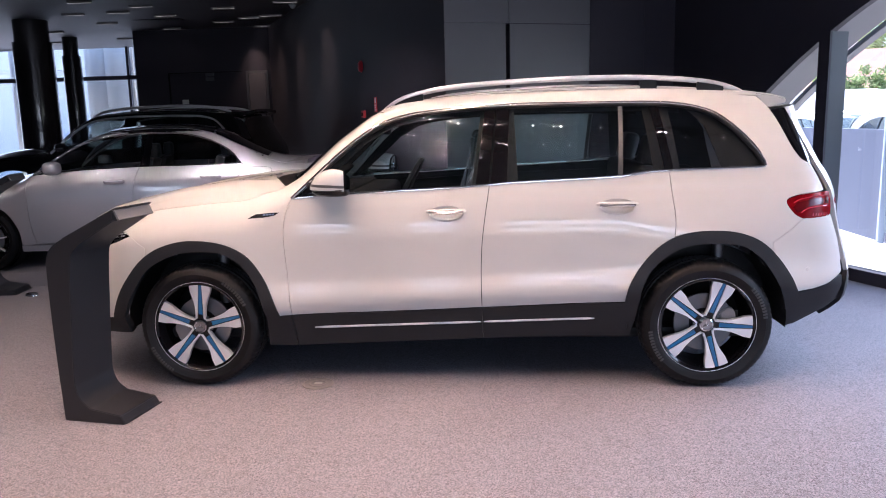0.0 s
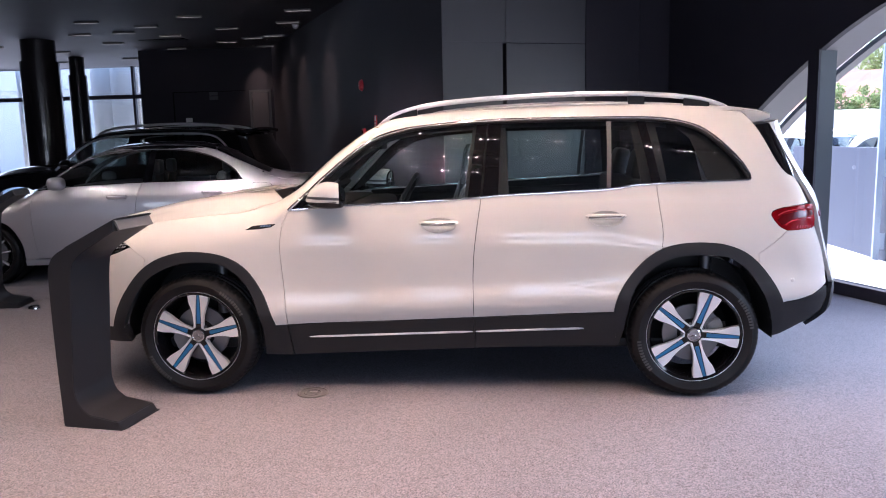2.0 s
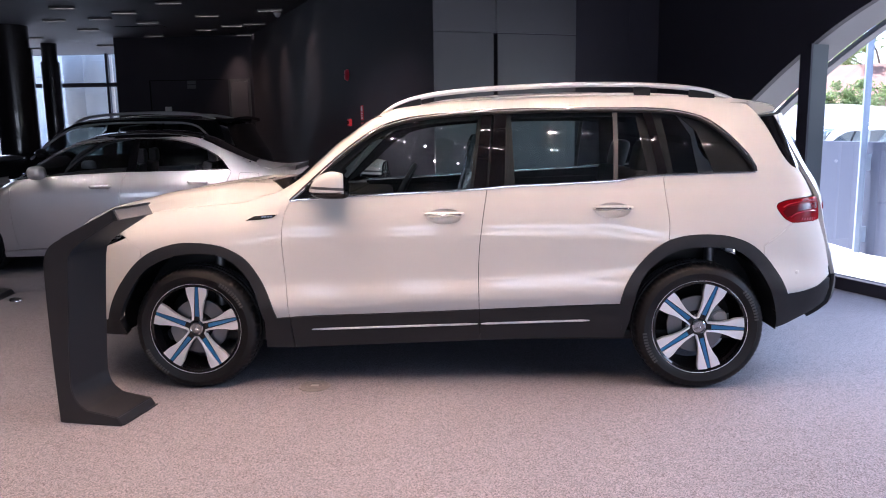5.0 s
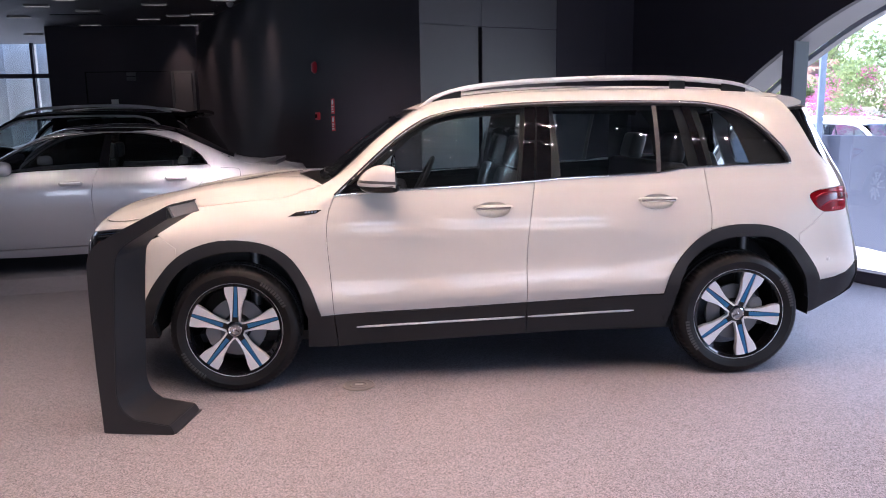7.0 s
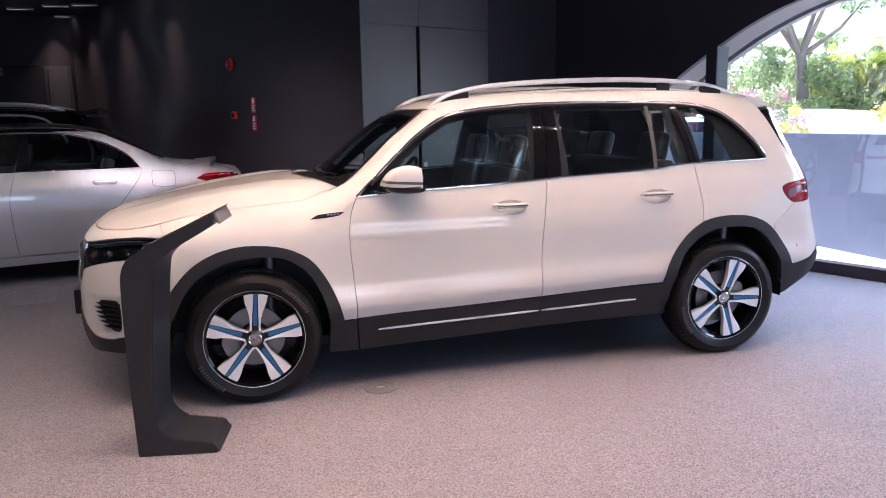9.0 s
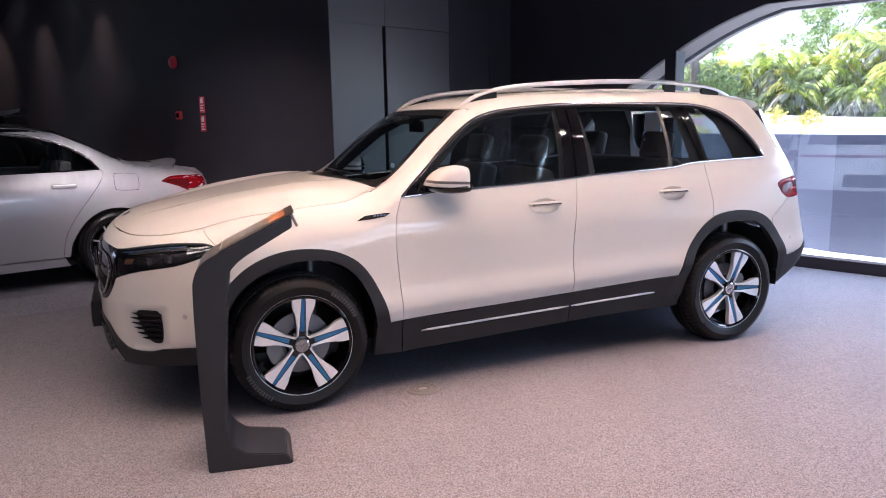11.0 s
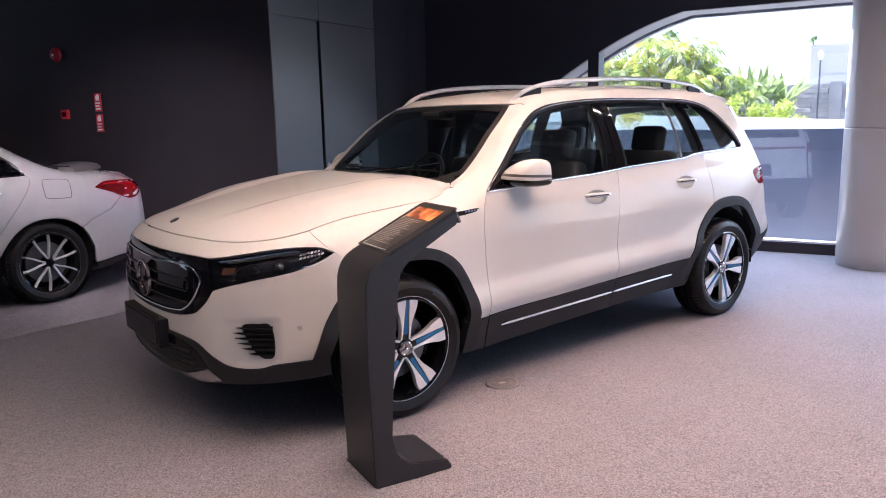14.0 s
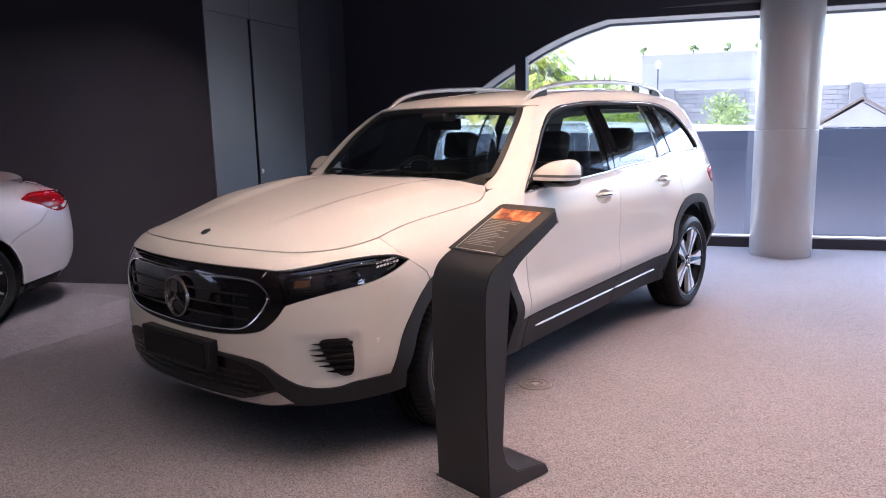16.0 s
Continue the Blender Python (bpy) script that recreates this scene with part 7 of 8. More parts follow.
# where each track crosses x = 0, its two ends, a group on it, and every how many groups throw light
# The first and last tracks are unseen, added for the saloon, car and floor.
for y0, x0, x1, mark, every in ((0.70, -5.6, 4.6, 0.35, 6), (-0.224, -5.2, 4.7, 1.95, 6), (-0.888, -5.2, 2.95, 1.21, 6), (-1.663, -5.2, 1.75, 0.92, 6), (-2.25, -5.2, 0.85, 0.36, 6), (-4.0, -5.2, 1.9, 0.2, 6)):
    track = thing("track_light", "black ceiling track with groups of three lit spots, the outer two tracks added", "track light", "ceiling track lights", m=Matrix.Translation((0, y0, 0)) @ Matrix.Rotation(SKEW, 4, "Z"))
    u0, u1, um = (q / math.cos(SKEW) for q in (x0, x1, mark))
    part("track", box_bm(u0, u1, -0.02, 0.02, HALL - 0.05, HALL, 0.003), BLACK_PLASTIC, track, "black track rail", smooth=False)
    first = math.ceil((u0 + 0.15 - um) / PITCH)
    for g in range(first, int((u1 - 0.12 - um) / PITCH) + 1):
        u = um + PITCH * g
        bar = new("spot_bar", bar_me)
        bar.parent = track
        bar.matrix_local = Matrix.Translation((u, 0, 0))
        for k in (-1, 0, 1):
            h = new("spot_head", head_me)
            h.parent = bar
            h.matrix_local = Matrix.Translation((GAP * k, 0, HALL - 0.20))
        if g % every == 1:
            x, y = u * math.cos(SKEW), y0 + u * math.sin(SKEW)
            # over the saloon the lamps alone aim at it, added to brighten it
            aside = y0 > 0 and x < -1.0
            near = (0.12 if x < -4 else 0.16 if x < -2 else 1.8) if aside else 0.15 if x < -2.0 else 0.42 if x < -1.0 else 1.0
            area("spot_group", (x, y, HALL - 0.215), (x + 1.1, 4.4, 0.7) if aside else (x, y, 0), 0.018, 0.018, near * SPOT_W * (1.0 if y0 > 0 else 1.9 if y0 < -3 else 1.05), (1.0, 0.80, 0.70) if aside else (1.0, 0.63, 0.40), 0.9 if aside else 1.9)

# ---- fittings on the walls and ceiling ----
WALL_B = Matrix.Translation((-0.2, 6.38, 0)) @ Matrix.Rotation(math.atan2(-2.66, 1.385), 4, "Z")
ALARM_AT = WALL_B @ Matrix.Translation((0.17, 0, 2.24)) @ Matrix.Rotation(math.pi / 2, 4, "X")
alarm = thing("fire_alarm_bell", "round red fire alarm bell on the black wall", "alarm bell")
part("gong", lathe([(0.0, 0.055), (0.035, 0.053), (0.065, 0.042), (0.078, 0.02), (0.08, 0.012)], 32, ALARM_AT), RED_PAINT, alarm, "domed red gong")
part("back_box", lathe([(0.05, 0.015), (0.05, 0.0)], 24, ALARM_AT), BLACK_PLASTIC, alarm)
part("gong_screw", lathe([(0, 0.062), (0.01, 0.060), (0.011, 0.053)], 12, ALARM_AT), CHROME, alarm)
call = thing("fire_call_point", "small red break-glass fire call point on the black wall", "call point")
part("box", prism([(0.17, 1.55), (0.27, 1.55), (0.27, 1.65), (0.17, 1.65)], -0.04, WALL_B, 0.006), RED_PAINT, call, "red box", smooth=False)
part("glass_plate", prism([(0.19, 1.575), (0.25, 1.575), (0.25, 1.625), (0.19, 1.625)], -0.004, WALL_B @ Matrix.Translation((0, -0.04, 0)), 0.001), DARK_RED, call, smooth=False)
for z0, n in ((1.62, 3), (1.40, 3)):
    sg = thing("fire_sign", "upright red fire sign with white marks on the black wall", "sign", "fire signs")
    part("plate", prism([(0.66, z0), (0.76, z0), (0.76, z0 + 0.19), (0.66, z0 + 0.19)], -0.008, WALL_B, 0.001), RED_PAINT, sg, "red sign plate", smooth=False)
    for k in range(n):
        part("sign_bar", prism([(0.675, z0 + 0.02 + 0.03 * k), (0.745 - 0.015 * (k % 2), z0 + 0.02 + 0.03 * k), (0.745 - 0.015 * (k % 2), z0 + 0.035 + 0.03 * k), (0.675, z0 + 0.035 + 0.03 * k)], -0.002, WALL_B @ Matrix.Translation((0, -0.008, 0))), WHITE_PLASTIC, sg, smooth=False)
    part("sign_mark", prism([(0.685, z0 + 0.115), (0.735, z0 + 0.115), (0.735, z0 + 0.175), (0.71, z0 + 0.18), (0.685, z0 + 0.16)], -0.002, WALL_B @ Matrix.Translation((0, -0.008, 0))), WHITE_PLASTIC, sg, smooth=False)
# downlights washing the oblique wall
for along in (-0.2, 1.05, 2.6, 4.35):
    x, y = (-3.0 + 0.48 * along - 0.25, 11.5 - 0.877 * along - 0.14) if along > 0 else (-3.3, 11.25)
    dl = thing("downlight", "small recessed black downlight in the dark ceiling", "downlight", "downlights")
    part("ring", lathe([(0.030, HALL - 0.003), (0.032, HALL - 0.008), (0.045, HALL - 0.006), (0.048, HALL)], 24, Matrix.Translation((x, y, 0))), BLACK_PLASTIC, dl)
    part("lens", lathe([(0.0, HALL - 0.004), (0.029, HALL - 0.004)], 16, Matrix.Translation((x, y, 0))), WHITE_PLASTIC, dl, "pale lens")
    area("downlight_lamp", (x, y, HALL - 0.02), (x + 0.02, y + 0.01, 0), 0.05, 0.05, 0.9, (1.0, 0.72, 0.52), 1.1)
# back wall: a grey service door, switches, a card
door = tagged(new("door_1"), "dark service door in a thin grey frame", "door", kind="structure")
part("leaf", box_bm(-3.46, -3.11, 11.462, 11.496, 0.005, 2.56, 0.003), DARK_CEILING, door, "dark door leaf", smooth=False)
part("frame", prism([(-3.52, 0), (-3.47, 0), (-3.47, 2.57), (-3.10, 2.57), (-3.10, 0), (-3.06, 0), (-3.06, 2.62), (-3.52, 2.62)], -0.03, Matrix.Translation((0, 11.498, 0))), GREY_PANEL, door, "grey door frame", smooth=False)
sw = thing("switch_plate", "pair of small pale switches on the black wall", "switch")
for k in (0, 1):
    part("switch", box_bm(-4.39, -4.21, 11.47, 11.497, 2.44 + 0.09 * k, 2.51 + 0.09 * k, 0.004), STEEL, sw, smooth=False)
for x0, x1, z in ((-5.2, -5.17, 1.4), (-5.2, -3.6, 2.62)):
    tagged(part("wall_trim", box_bm(x0, x1, 11.485, 11.498, z if z < 2 else 2.60, 2.62 if z > 2 else 2.60, 0), BLACK_PLASTIC, smooth=False), "thin dark trim on the back wall", "trim", kind="structure")
card = tagged(part("price_card", box_bm(-3.60, -3.49, 8.38, 8.395, 1.87, 1.945, 0.003), WHITE_PLASTIC, smooth=False), "small white card on a tall holder", "card")
tagged(part("card_holder", tube([(-3.545, 8.40, 0.0), (-3.545, 8.40, 1.9)], 0.012, 8), BLACK_PLASTIC), "thin black card holder on the floor", "holder")
det = thing("smoke_detector", "white round smoke detector on the ceiling", "smoke detector")
part("base", lathe([(0.0, HALL - 0.02), (0.06, HALL - 0.02), (0.065, HALL)], 28, Matrix.Translation((-1.74, 8.85, 0))), WHITE_PLASTIC, det)
part("chamber", lathe([(0.0, HALL - 0.07), (0.03, HALL - 0.066), (0.045, HALL - 0.045), (0.05, HALL - 0.02)], 28, Matrix.Translation((-1.74, 8.85, 0))), WHITE_PLASTIC, det)
for k, (x, y) in enumerate([(-4.25, 9.45), (-4.18, 8.39), (-2.96, 8.87), (-3.56, 10.48), (-3.02, 11.3), (-2.92, 10.08), (-2.44, 9.9), (-1.76, 8.47), (-4.86, 8.94), (-5.72, 10.16), (-5.72, 9.01), (-7.4, 11.16), (-4.9, 11.2), (-6.6, 12.6), (-8.4, 12.9), (-8.2, 10.2), (-1.3, 7.4), (-3.1, 7.6), (-4.9, 7.8)]):
    slot = thing("ceiling_slot", "narrow recessed line light in a grey frame on the ceiling", "ceiling light", "ceiling slots", m=pose(x, y, HALL))
    for x0, x1, y0, y1 in ((-0.20, 0.20, -0.026, -0.019), (-0.20, 0.20, 0.019, 0.026), (-0.20, -0.193, -0.019, 0.019), (0.193, 0.20, -0.019, 0.019)):
        part("frame", box_bm(x0, x1, y0, y1, -0.030, 0.0), STAND_PALE, slot, smooth=False)
    part("diffuser", box_bm(-0.192, 0.192, -0.018, 0.018, -0.006, -0.001), LINE_GLOW, slot, "warm lit strip", smooth=False)
tagged(part("ceiling_grille", box_bm(-5.1, -4.2, 9.95, 10.15, HALL - 0.012, HALL - 0.001), BLACK_PLASTIC, smooth=False), "long black ceiling grille", "ceiling vent")
# Pale strip laid flat on the black header, narrowing to one end.
tagged(part("cornice_strip", prism([(1.42, 2.558), (2.9, 2.545), (2.9, 2.585), (2.2, 2.583)], -0.01, WIN @ Matrix.Translation((0, -0.002, 0))), LAVENDER, smooth=False), "pale tapering strip over the window", "trim", kind="structure")
for (x, y, r, cap) in ((-6.91, 9.61, 0.34, 0.30), (-7.67, 12.17, 0.195, 0.16)):
    tagged(part("column", lathe([(r, 0.0), (r, 3.1), (cap, 3.105), (cap, HALL)], 48, Matrix.Translation((x, y, 0))), GLOSS_BLACK_COLUMN), "glossy black round column", "column", kind="structure")
SOCKET_GREY = material("socket_grey", (0.125, 0.118, 0.124), 0.6, grain=90, stain=0.2)
SOCKET_RING = material("dull_socket_ring", (0.15, 0.143, 0.148), 0.45, 0.3, grain=90, stain=0.25)
socket = thing("floor_socket", "round brass-edged floor socket in the carpet", "floor socket")
part("cover", lathe([(0.0, 0.003), (0.078, 0.003), (0.080, 0.001)], 32, Matrix.Translation((0.662, 0.02, 0))), SOCKET_GREY, socket, "grey socket cover")
part("inner_ring", lathe([(0.040, 0.003), (0.043, 0.006), (0.050, 0.006), (0.053, 0.003)], 40, Matrix.Translation((0.662, 0.02, 0))), SOCKET_RING, socket, "dull metal ring")
part("rim", lathe([(0.079, 0.003), (0.082, 0.006), (0.089, 0.005), (0.092, 0.001)], 40, Matrix.Translation((0.662, 0.02, 0))), SOCKET_RING, socket, "dull metal rim")
part("flap", box_bm(0.64, 0.685, 0.005, 0.035, 0.0045, 0.007, 0.001), BRASS, socket, smooth=False)
info_stand(pose(-3.06, 2.28, 0, 0, 0, 8), "dark grey information stand beside the silver saloon")
tagged(part("lens_cap", lathe([(0.0, 0.03), (0.05, 0.028), (0.06, 0.01), (0.06, 0.0)], 24, Matrix.Translation((-2.53, 2.27, 0)) @ Matrix.Diagonal((1, 0.7, 1, 1))), CHROME), "small polished floor fitting beside the stand", "floor fitting")

# far glazing with white round columns outside
RENDER_WHITE = material("white_render", (0.42, 0.405, 0.44), 0.8, grain=15, bump=0.2, stain=0.1)
RENDER_BRIGHT = material("bright_white_render", (0.82, 0.81, 0.80), 0.8, grain=15, bump=0.2, stain=0.06)
slab("wall_side", (-5.9, 14.2), (-5.9, 11.705), 0, HALL, 0.2, BLACK_WALL, "black side wall by the far glazing")
far = tagged(new("window_2"), "far showroom glazing with a dark middle bar", "window", kind="structure")
part("pane", box_bm(-16, -5.9, 14.29, 14.30, 0.05, HALL), WINDOW_GLASS, far, "clear glass", smooth=False).visible_shadow = False
part("mullion", box_bm(-16, -5.9, 14.24, 14.34, 2.70, 2.80, 0.005), BLACK_WALL, far, "dark middle bar", smooth=False)
for x in (-12.9, -11.3, -9.4, -7.45):
    part("upright", box_bm(x - 0.03, x + 0.03, 14.24, 14.34, 0.0, HALL, 0.004), BLACK_WALL, far, "dark glazing bar", smooth=False)
for x, y in ((-8.9, 15.6), (-8.25, 15.4), (-8.0, 17.0), (-7.50, 15.5), (-11.0, 15.6), (-13.3, 15.7)):
    tagged(part("outer_column", lathe([(0.36, -0.12), (0.36, 6.0)], 40, Matrix.Translation((x, y, 0))), RENDER_BRIGHT), "white round column outside the glazing", "column", "outer columns", "structure")
ANNEX_BLUE = material("pale_blue_cladding", (0.60, 0.64, 0.72), 0.6, grain=10, bump=0.2, stain=0.08)
slab("annex_wall", (-26, 22), (2, 22), -0.12, 3.6, 0.3, ANNEX_BLUE, "pale blue-grey annex wall outside")
slab("annex_roof", (-26, 21.6), (2, 21.6), 3.6, 5.2, 0.5, ANNEX_BLUE, "ribbed pale blue annex fascia outside")

# ---- outside: planting, walls, cars ----
LEAF = leafy("green_leaves", (0.22, 0.275, 0.125), 0.5, grain=8, stain=0.35, island=0.7)
PALM_LEAF = leafy("palm_leaves", (0.20, 0.245, 0.105), 0.45, grain=6, stain=0.3, island=0.7)
LIME_LEAF = leafy("lime_palm_leaves", (0.40, 0.46, 0.11), 0.45, grain=6, stain=0.3, island=0.5)
GREY_LEAF = leafy("greyed_palm_leaves", (0.34, 0.335, 0.30), 0.55, grain=6, stain=0.3, island=0.5)
BANANA_LEAF = leafy("banana_leaves", (0.26, 0.33, 0.13), 0.45, grain=6, stain=0.3)
FLOWER = leafy("magenta_flowers", (0.60, 0.16, 0.38), 0.6, stain=0.25, island=0.6)
YELLOW_LEAF = leafy("yellow_green_leaves", (0.48, 0.43, 0.13), 0.5, stain=0.3, island=0.5)
BARK = material("grey_bark", (0.20, 0.17, 0.145), 0.9, grain=12, bump=0.8, stain=0.35)
STONE = material("grey_stone_wall", (0.25, 0.24, 0.25), 0.85, grain=10, bump=0.6, stain=0.3)
ROOF_TILE = material("brown_roof_tiles", (0.30, 0.15, 0.12), 0.8, grain=15, bump=0.5, stain=0.3)
THATCH = material("dark_brown_roof", (0.17, 0.13, 0.115), 0.9, grain=20, bump=0.6, stain=0.35)
PALE_BLUE = material("pale_blue_post_paint", (0.33, 0.40, 0.52), 0.5, grain=30, bump=0.05, stain=0.08)
rng = random.Random(7)


def leaf_cloud(name, centre, radii, count, size, mat, parent, label="", rough=0.35):
    """Many small leaves over an uneven clump."""
    verts, faces = [], []
    c = np.array(centre)
    for _ in range(count):
        d = np.array([rng.gauss(0, 1) for _ in range(3)])
        d /= np.linalg.norm(d) + 1e-9
        swell = 1 + rough * noise.noise(Vector(d * 2.2 + c))
        r = swell * (0.45 + 0.55 * rng.random() ** 0.5)
        p = c + d * np.array(radii) * r
        a = Vector([rng.gauss(0, 1) for _ in range(3)]).normalized()
        b = a.cross(Vector((rng.gauss(0, 1), rng.gauss(0, 1), rng.gauss(0, 1) + 0.6))).normalized()
        s = size * (0.6 + 0.8 * rng.random())
        q = Vector(p)
        k = len(verts)
        verts += [q - a * s, q + b * s * 0.42, q + a * s, q - b * s * 0.42]
        faces.append((k, k + 1, k + 2, k + 3))
    return tagged(raw(name, verts, faces, mat, parent), label, kind="stuff")


def frond(r, base, turn, length, rise, droop, sets):
    """An arching rib with a hanging leaflet to either side at every step."""
    verts, faces = sets
    out = Vector((math.cos(turn), math.sin(turn), 0))
    n = 14
    pts = [base + out * length * (0.74 * u) + Vector((0, 0, length * (rise * u - droop * u * u))) for u in np.linspace(0, 1, n + 1)]
    for i in range(3, n):
        d = (pts[i + 1] - pts[i - 1]).normalized()
        sd = d.cross(Vector((0, 0, 1))).normalized()
        w = 0.34 * length * math.sin(math.pi * (i / (n + 1)) ** 0.8) + 0.05
        for s in (1, -1):
            dirn = (sd * s * 0.75 + d * 0.8 + Vector((0, 0, -r.uniform(0.5, 1.3)))).normalized()
            tip = pts[i] + dirn * w * r.uniform(0.75, 1.1)
            mid = pts[i] + dirn * w * 0.45
            q = len(verts)
            verts += [pts[i], mid + d * 0.040, tip, mid - d * 0.040]
            faces.append((q, q + 1, q + 2, q + 3))


def palm(x, y, h, seed):
    """A clump of slender stems, each with a rosette of arching fronds."""
    r = random.Random(seed)
    t = thing("palm", "clump of feathery areca palms, yellow-green on top and grey below", "palm", "palms", m=pose(x, y, -0.12))
    sets = {k: ([], []) for k in ("green", "lime", "gold", "grey")}
    for k in range(11):
        a, q = r.uniform(0, 6.28), 1.2 * r.random() ** 0.5
        top = h * (0.78 if k == 0 else r.uniform(0.30, 0.76))
        foot, tip = Vector((0.35 * q * math.cos(a), 0.35 * q * math.sin(a), 0)), Vector((q * math.cos(a), q * math.sin(a), top))
        part("trunk", tube([tuple(foot), tuple((foot + tip) / 2 + Vector((0, 0, 0.1))), tuple(tip)], [0.06, 0.05, 0.035], 7), BARK, t, "slender ringed trunk")
        for j in range(13):
            up = j / 12
            turn = j * 2.4 + r.uniform(-0.3, 0.3)
            # Low fronds go grey, dead leaf and hanging shade in one colour.
            key = "grey" if up < 0.34 and top < 0.72 * h else "green" if r.random() < (0.8 if top < 0.6 * h else 0.42) else "gold" if r.random() < 0.28 else "lime"
            frond(r, tip, turn, r.uniform(1.1, 1.6), 0.25 + 1.35 * up + r.uniform(-0.1, 0.1), 1.15 + 0.25 * up, sets[key])
    for key, mat, label in (("green", PALM_LEAF, "arching feathery fronds"), ("lime", LIME_LEAF, "bright young fronds"), ("gold", YELLOW_LEAF, "yellowing fronds"), ("grey", GREY_LEAF, "hanging greyed fronds")):
        if sets[key][1]:
            raw("crown", *sets[key], mat, t, label)
    return t


def shrub(name, x, y, r, h, mats, label, category="shrub", low=0.1):
    t = thing(name, label, category, m=pose(x, y, -0.12))
    part("stem", tube([(0, 0, 0), (0.05, 0.05, h * 0.5)], [0.05, 0.03], 6), BARK, t)
    for i, (m, cnt, size) in enumerate(mats):
        # foliage in overlapping clumps, so that the outline breaks up
        clumps = 9 if i == 0 else 16
        for k in range(clumps):
            a, e = rng.uniform(0, 6.28), rng.uniform(-0.5, 1.4)
            q = rng.uniform(0.45, 0.85) if i == 0 else 0.92
            at = (q * r * math.cos(a) * math.cos(e), q * r * math.sin(a) * math.cos(e), h * (0.55 + 0.40 * math.sin(e)))
            w = rng.uniform(0.30, 0.50) * r if i == 0 else rng.uniform(0.18, 0.34) * r
            leaf_cloud("foliage" if i == 0 else "blossom", at, (w, w, 0.8 * w), cnt // clumps, size, m, t, "", 0.8)
    return t


def broad_tree(x, y, h, r, seed, girth=0.2, fork=0.5, count=330, lean=0.0):
    """A forked trunk with rising limbs, each ending in separate leaf clumps."""
    rr = random.Random(seed)
    t = thing("tree", "broad-leaved tree with a pale forked trunk and open crown", "tree", "trees", m=pose(x, y, -0.12))
    f = h * fork
    part("trunk", tube([(0, 0, 0), (0.08, 0.04, f * 0.5), (lean * 0.2, 0.1, f)], [girth, girth * 0.8, girth * 0.68], 12), BARK, t, "pale grey trunk")
    for k in range(7):
        a = k * 0.9 + rr.uniform(-0.3, 0.3)
        e = Vector((math.cos(a) * r * rr.uniform(0.45, 0.9) + lean, math.sin(a) * r * rr.uniform(0.45, 0.9), f + (h - f) * rr.uniform(0.25, 0.95)))
        m = Vector((lean * 0.2, 0.1, f)) * 0.4 + e * 0.6 + Vector((0, 0, 0.15 * h * rr.uniform(-0.4, 0.5)))
        part("limb", tube([(lean * 0.2, 0.1, f * 0.97), tuple(m), tuple(e)], [girth * 0.42, girth * 0.24, girth * 0.08], 7), BARK, t, "forked limb")
        for j in range(4):
            at = e + Vector((rr.uniform(-1, 1), rr.uniform(-1, 1), rr.uniform(-0.6, 0.6))) * r * 0.30
            w = r * rr.uniform(0.13, 0.24)
            leaf_cloud("leaf_clump", tuple(at), (w, w, w * 0.7), count // 3, 0.10, LEAF, t, "", 0.8)
    return t


for i, (x, y, h) in enumerate([(22.57, 19.38, 4.5), (23.54, 18.3, 4.7), (24.44, 17.21, 4.7), (25.13, 16.32, 5.6), (25.79, 15.39, 5.2), (26.42, 14.44, 4.4), (21.6, 20.4, 4.3), (23.0, 17.6, 3.6), (24.6, 15.5, 3.7)]):
    palm(x, y, h, 11 + i)
for i, (x, y) in enumerate([(29.0, 15.0), (29.6, 14.3), (30.0, 13.6), (28.6, 14.2)]):
    b = thing("banana_plant", "banana plant with tall upright green leaves", "plant", "banana plants", m=pose(x, y, -0.12))
    part("stem", tube([(0, 0, 0), (0.03, 0.02, 1.2)], [0.13, 0.07], 8), PALM_LEAF, b)
    for k in range(22):
        a = rng.uniform(0, 6.28)
        lean = rng.uniform(0.1, 0.8)
        L = rng.uniform(1.7, 3.0)
        verts, faces = [], []
        for j in range(9):
            u = j / 8
            c = Vector((math.cos(a) * lean * L * u * u, math.sin(a) * lean * L * u * u, 1.0 + L * u * (1 - 0.35 * lean * u)))
            w = 0.15 * math.sin(math.pi * min(1, u * 0.92 + 0.08)) ** 0.7
            sd = Vector((-math.sin(a), math.cos(a), 0))
            verts += [c - sd * w + Vector((0, 0, 0.05 * w)), c, c + sd * w + Vector((0, 0, 0.05 * w))]
            if j:
                q = 3 * j
                faces += [(q - 3, q - 2, q + 1, q), (q - 2, q - 1, q + 2, q + 1)]
        raw("leaf", verts, faces, BANANA_LEAF, b, smooth=True)
shrub("bougainvillea", 15.4, 18.7, 1.35, 3.2, [(LEAF, 2600, 0.06), (FLOWER, 4600, 0.036)], "sprawling bougainvillea in magenta flower")
shrub("bougainvillea", 16.9, 17.7, 1.2, 2.6, [(LEAF, 2400, 0.06), (FLOWER, 1300, 0.036)], "green bougainvillea with a few magenta flowers")
for x, y, r, h in ((13.6, 13.7, 0.42, 1.8), (14.3, 13.2, 0.42, 1.85), (15.4, 11.4, 0.55, 1.75), (16.1, 10.9, 0.45, 1.7)):
    shrub("shrub", x, y, r, h, [(YELLOW_LEAF, 420, 0.06)], "low yellow-leaved shrub beside the car park")
for x, y, r, h in ((18.4, 20.0, 1.5, 3.5), (20.0, 18.7, 1.5, 3.2), (18.9, 23.5, 2.0, 4.6), (17.0, 21.6, 1.5, 3.4), (21.8, 21.6, 1.8, 3.5), (16.0, 23.4, 1.3, 3.0)):
    shrub("shrub", x, y, r, h, [(LEAF, 2000, 0.085)], "tall loose green shrub behind the flowers")
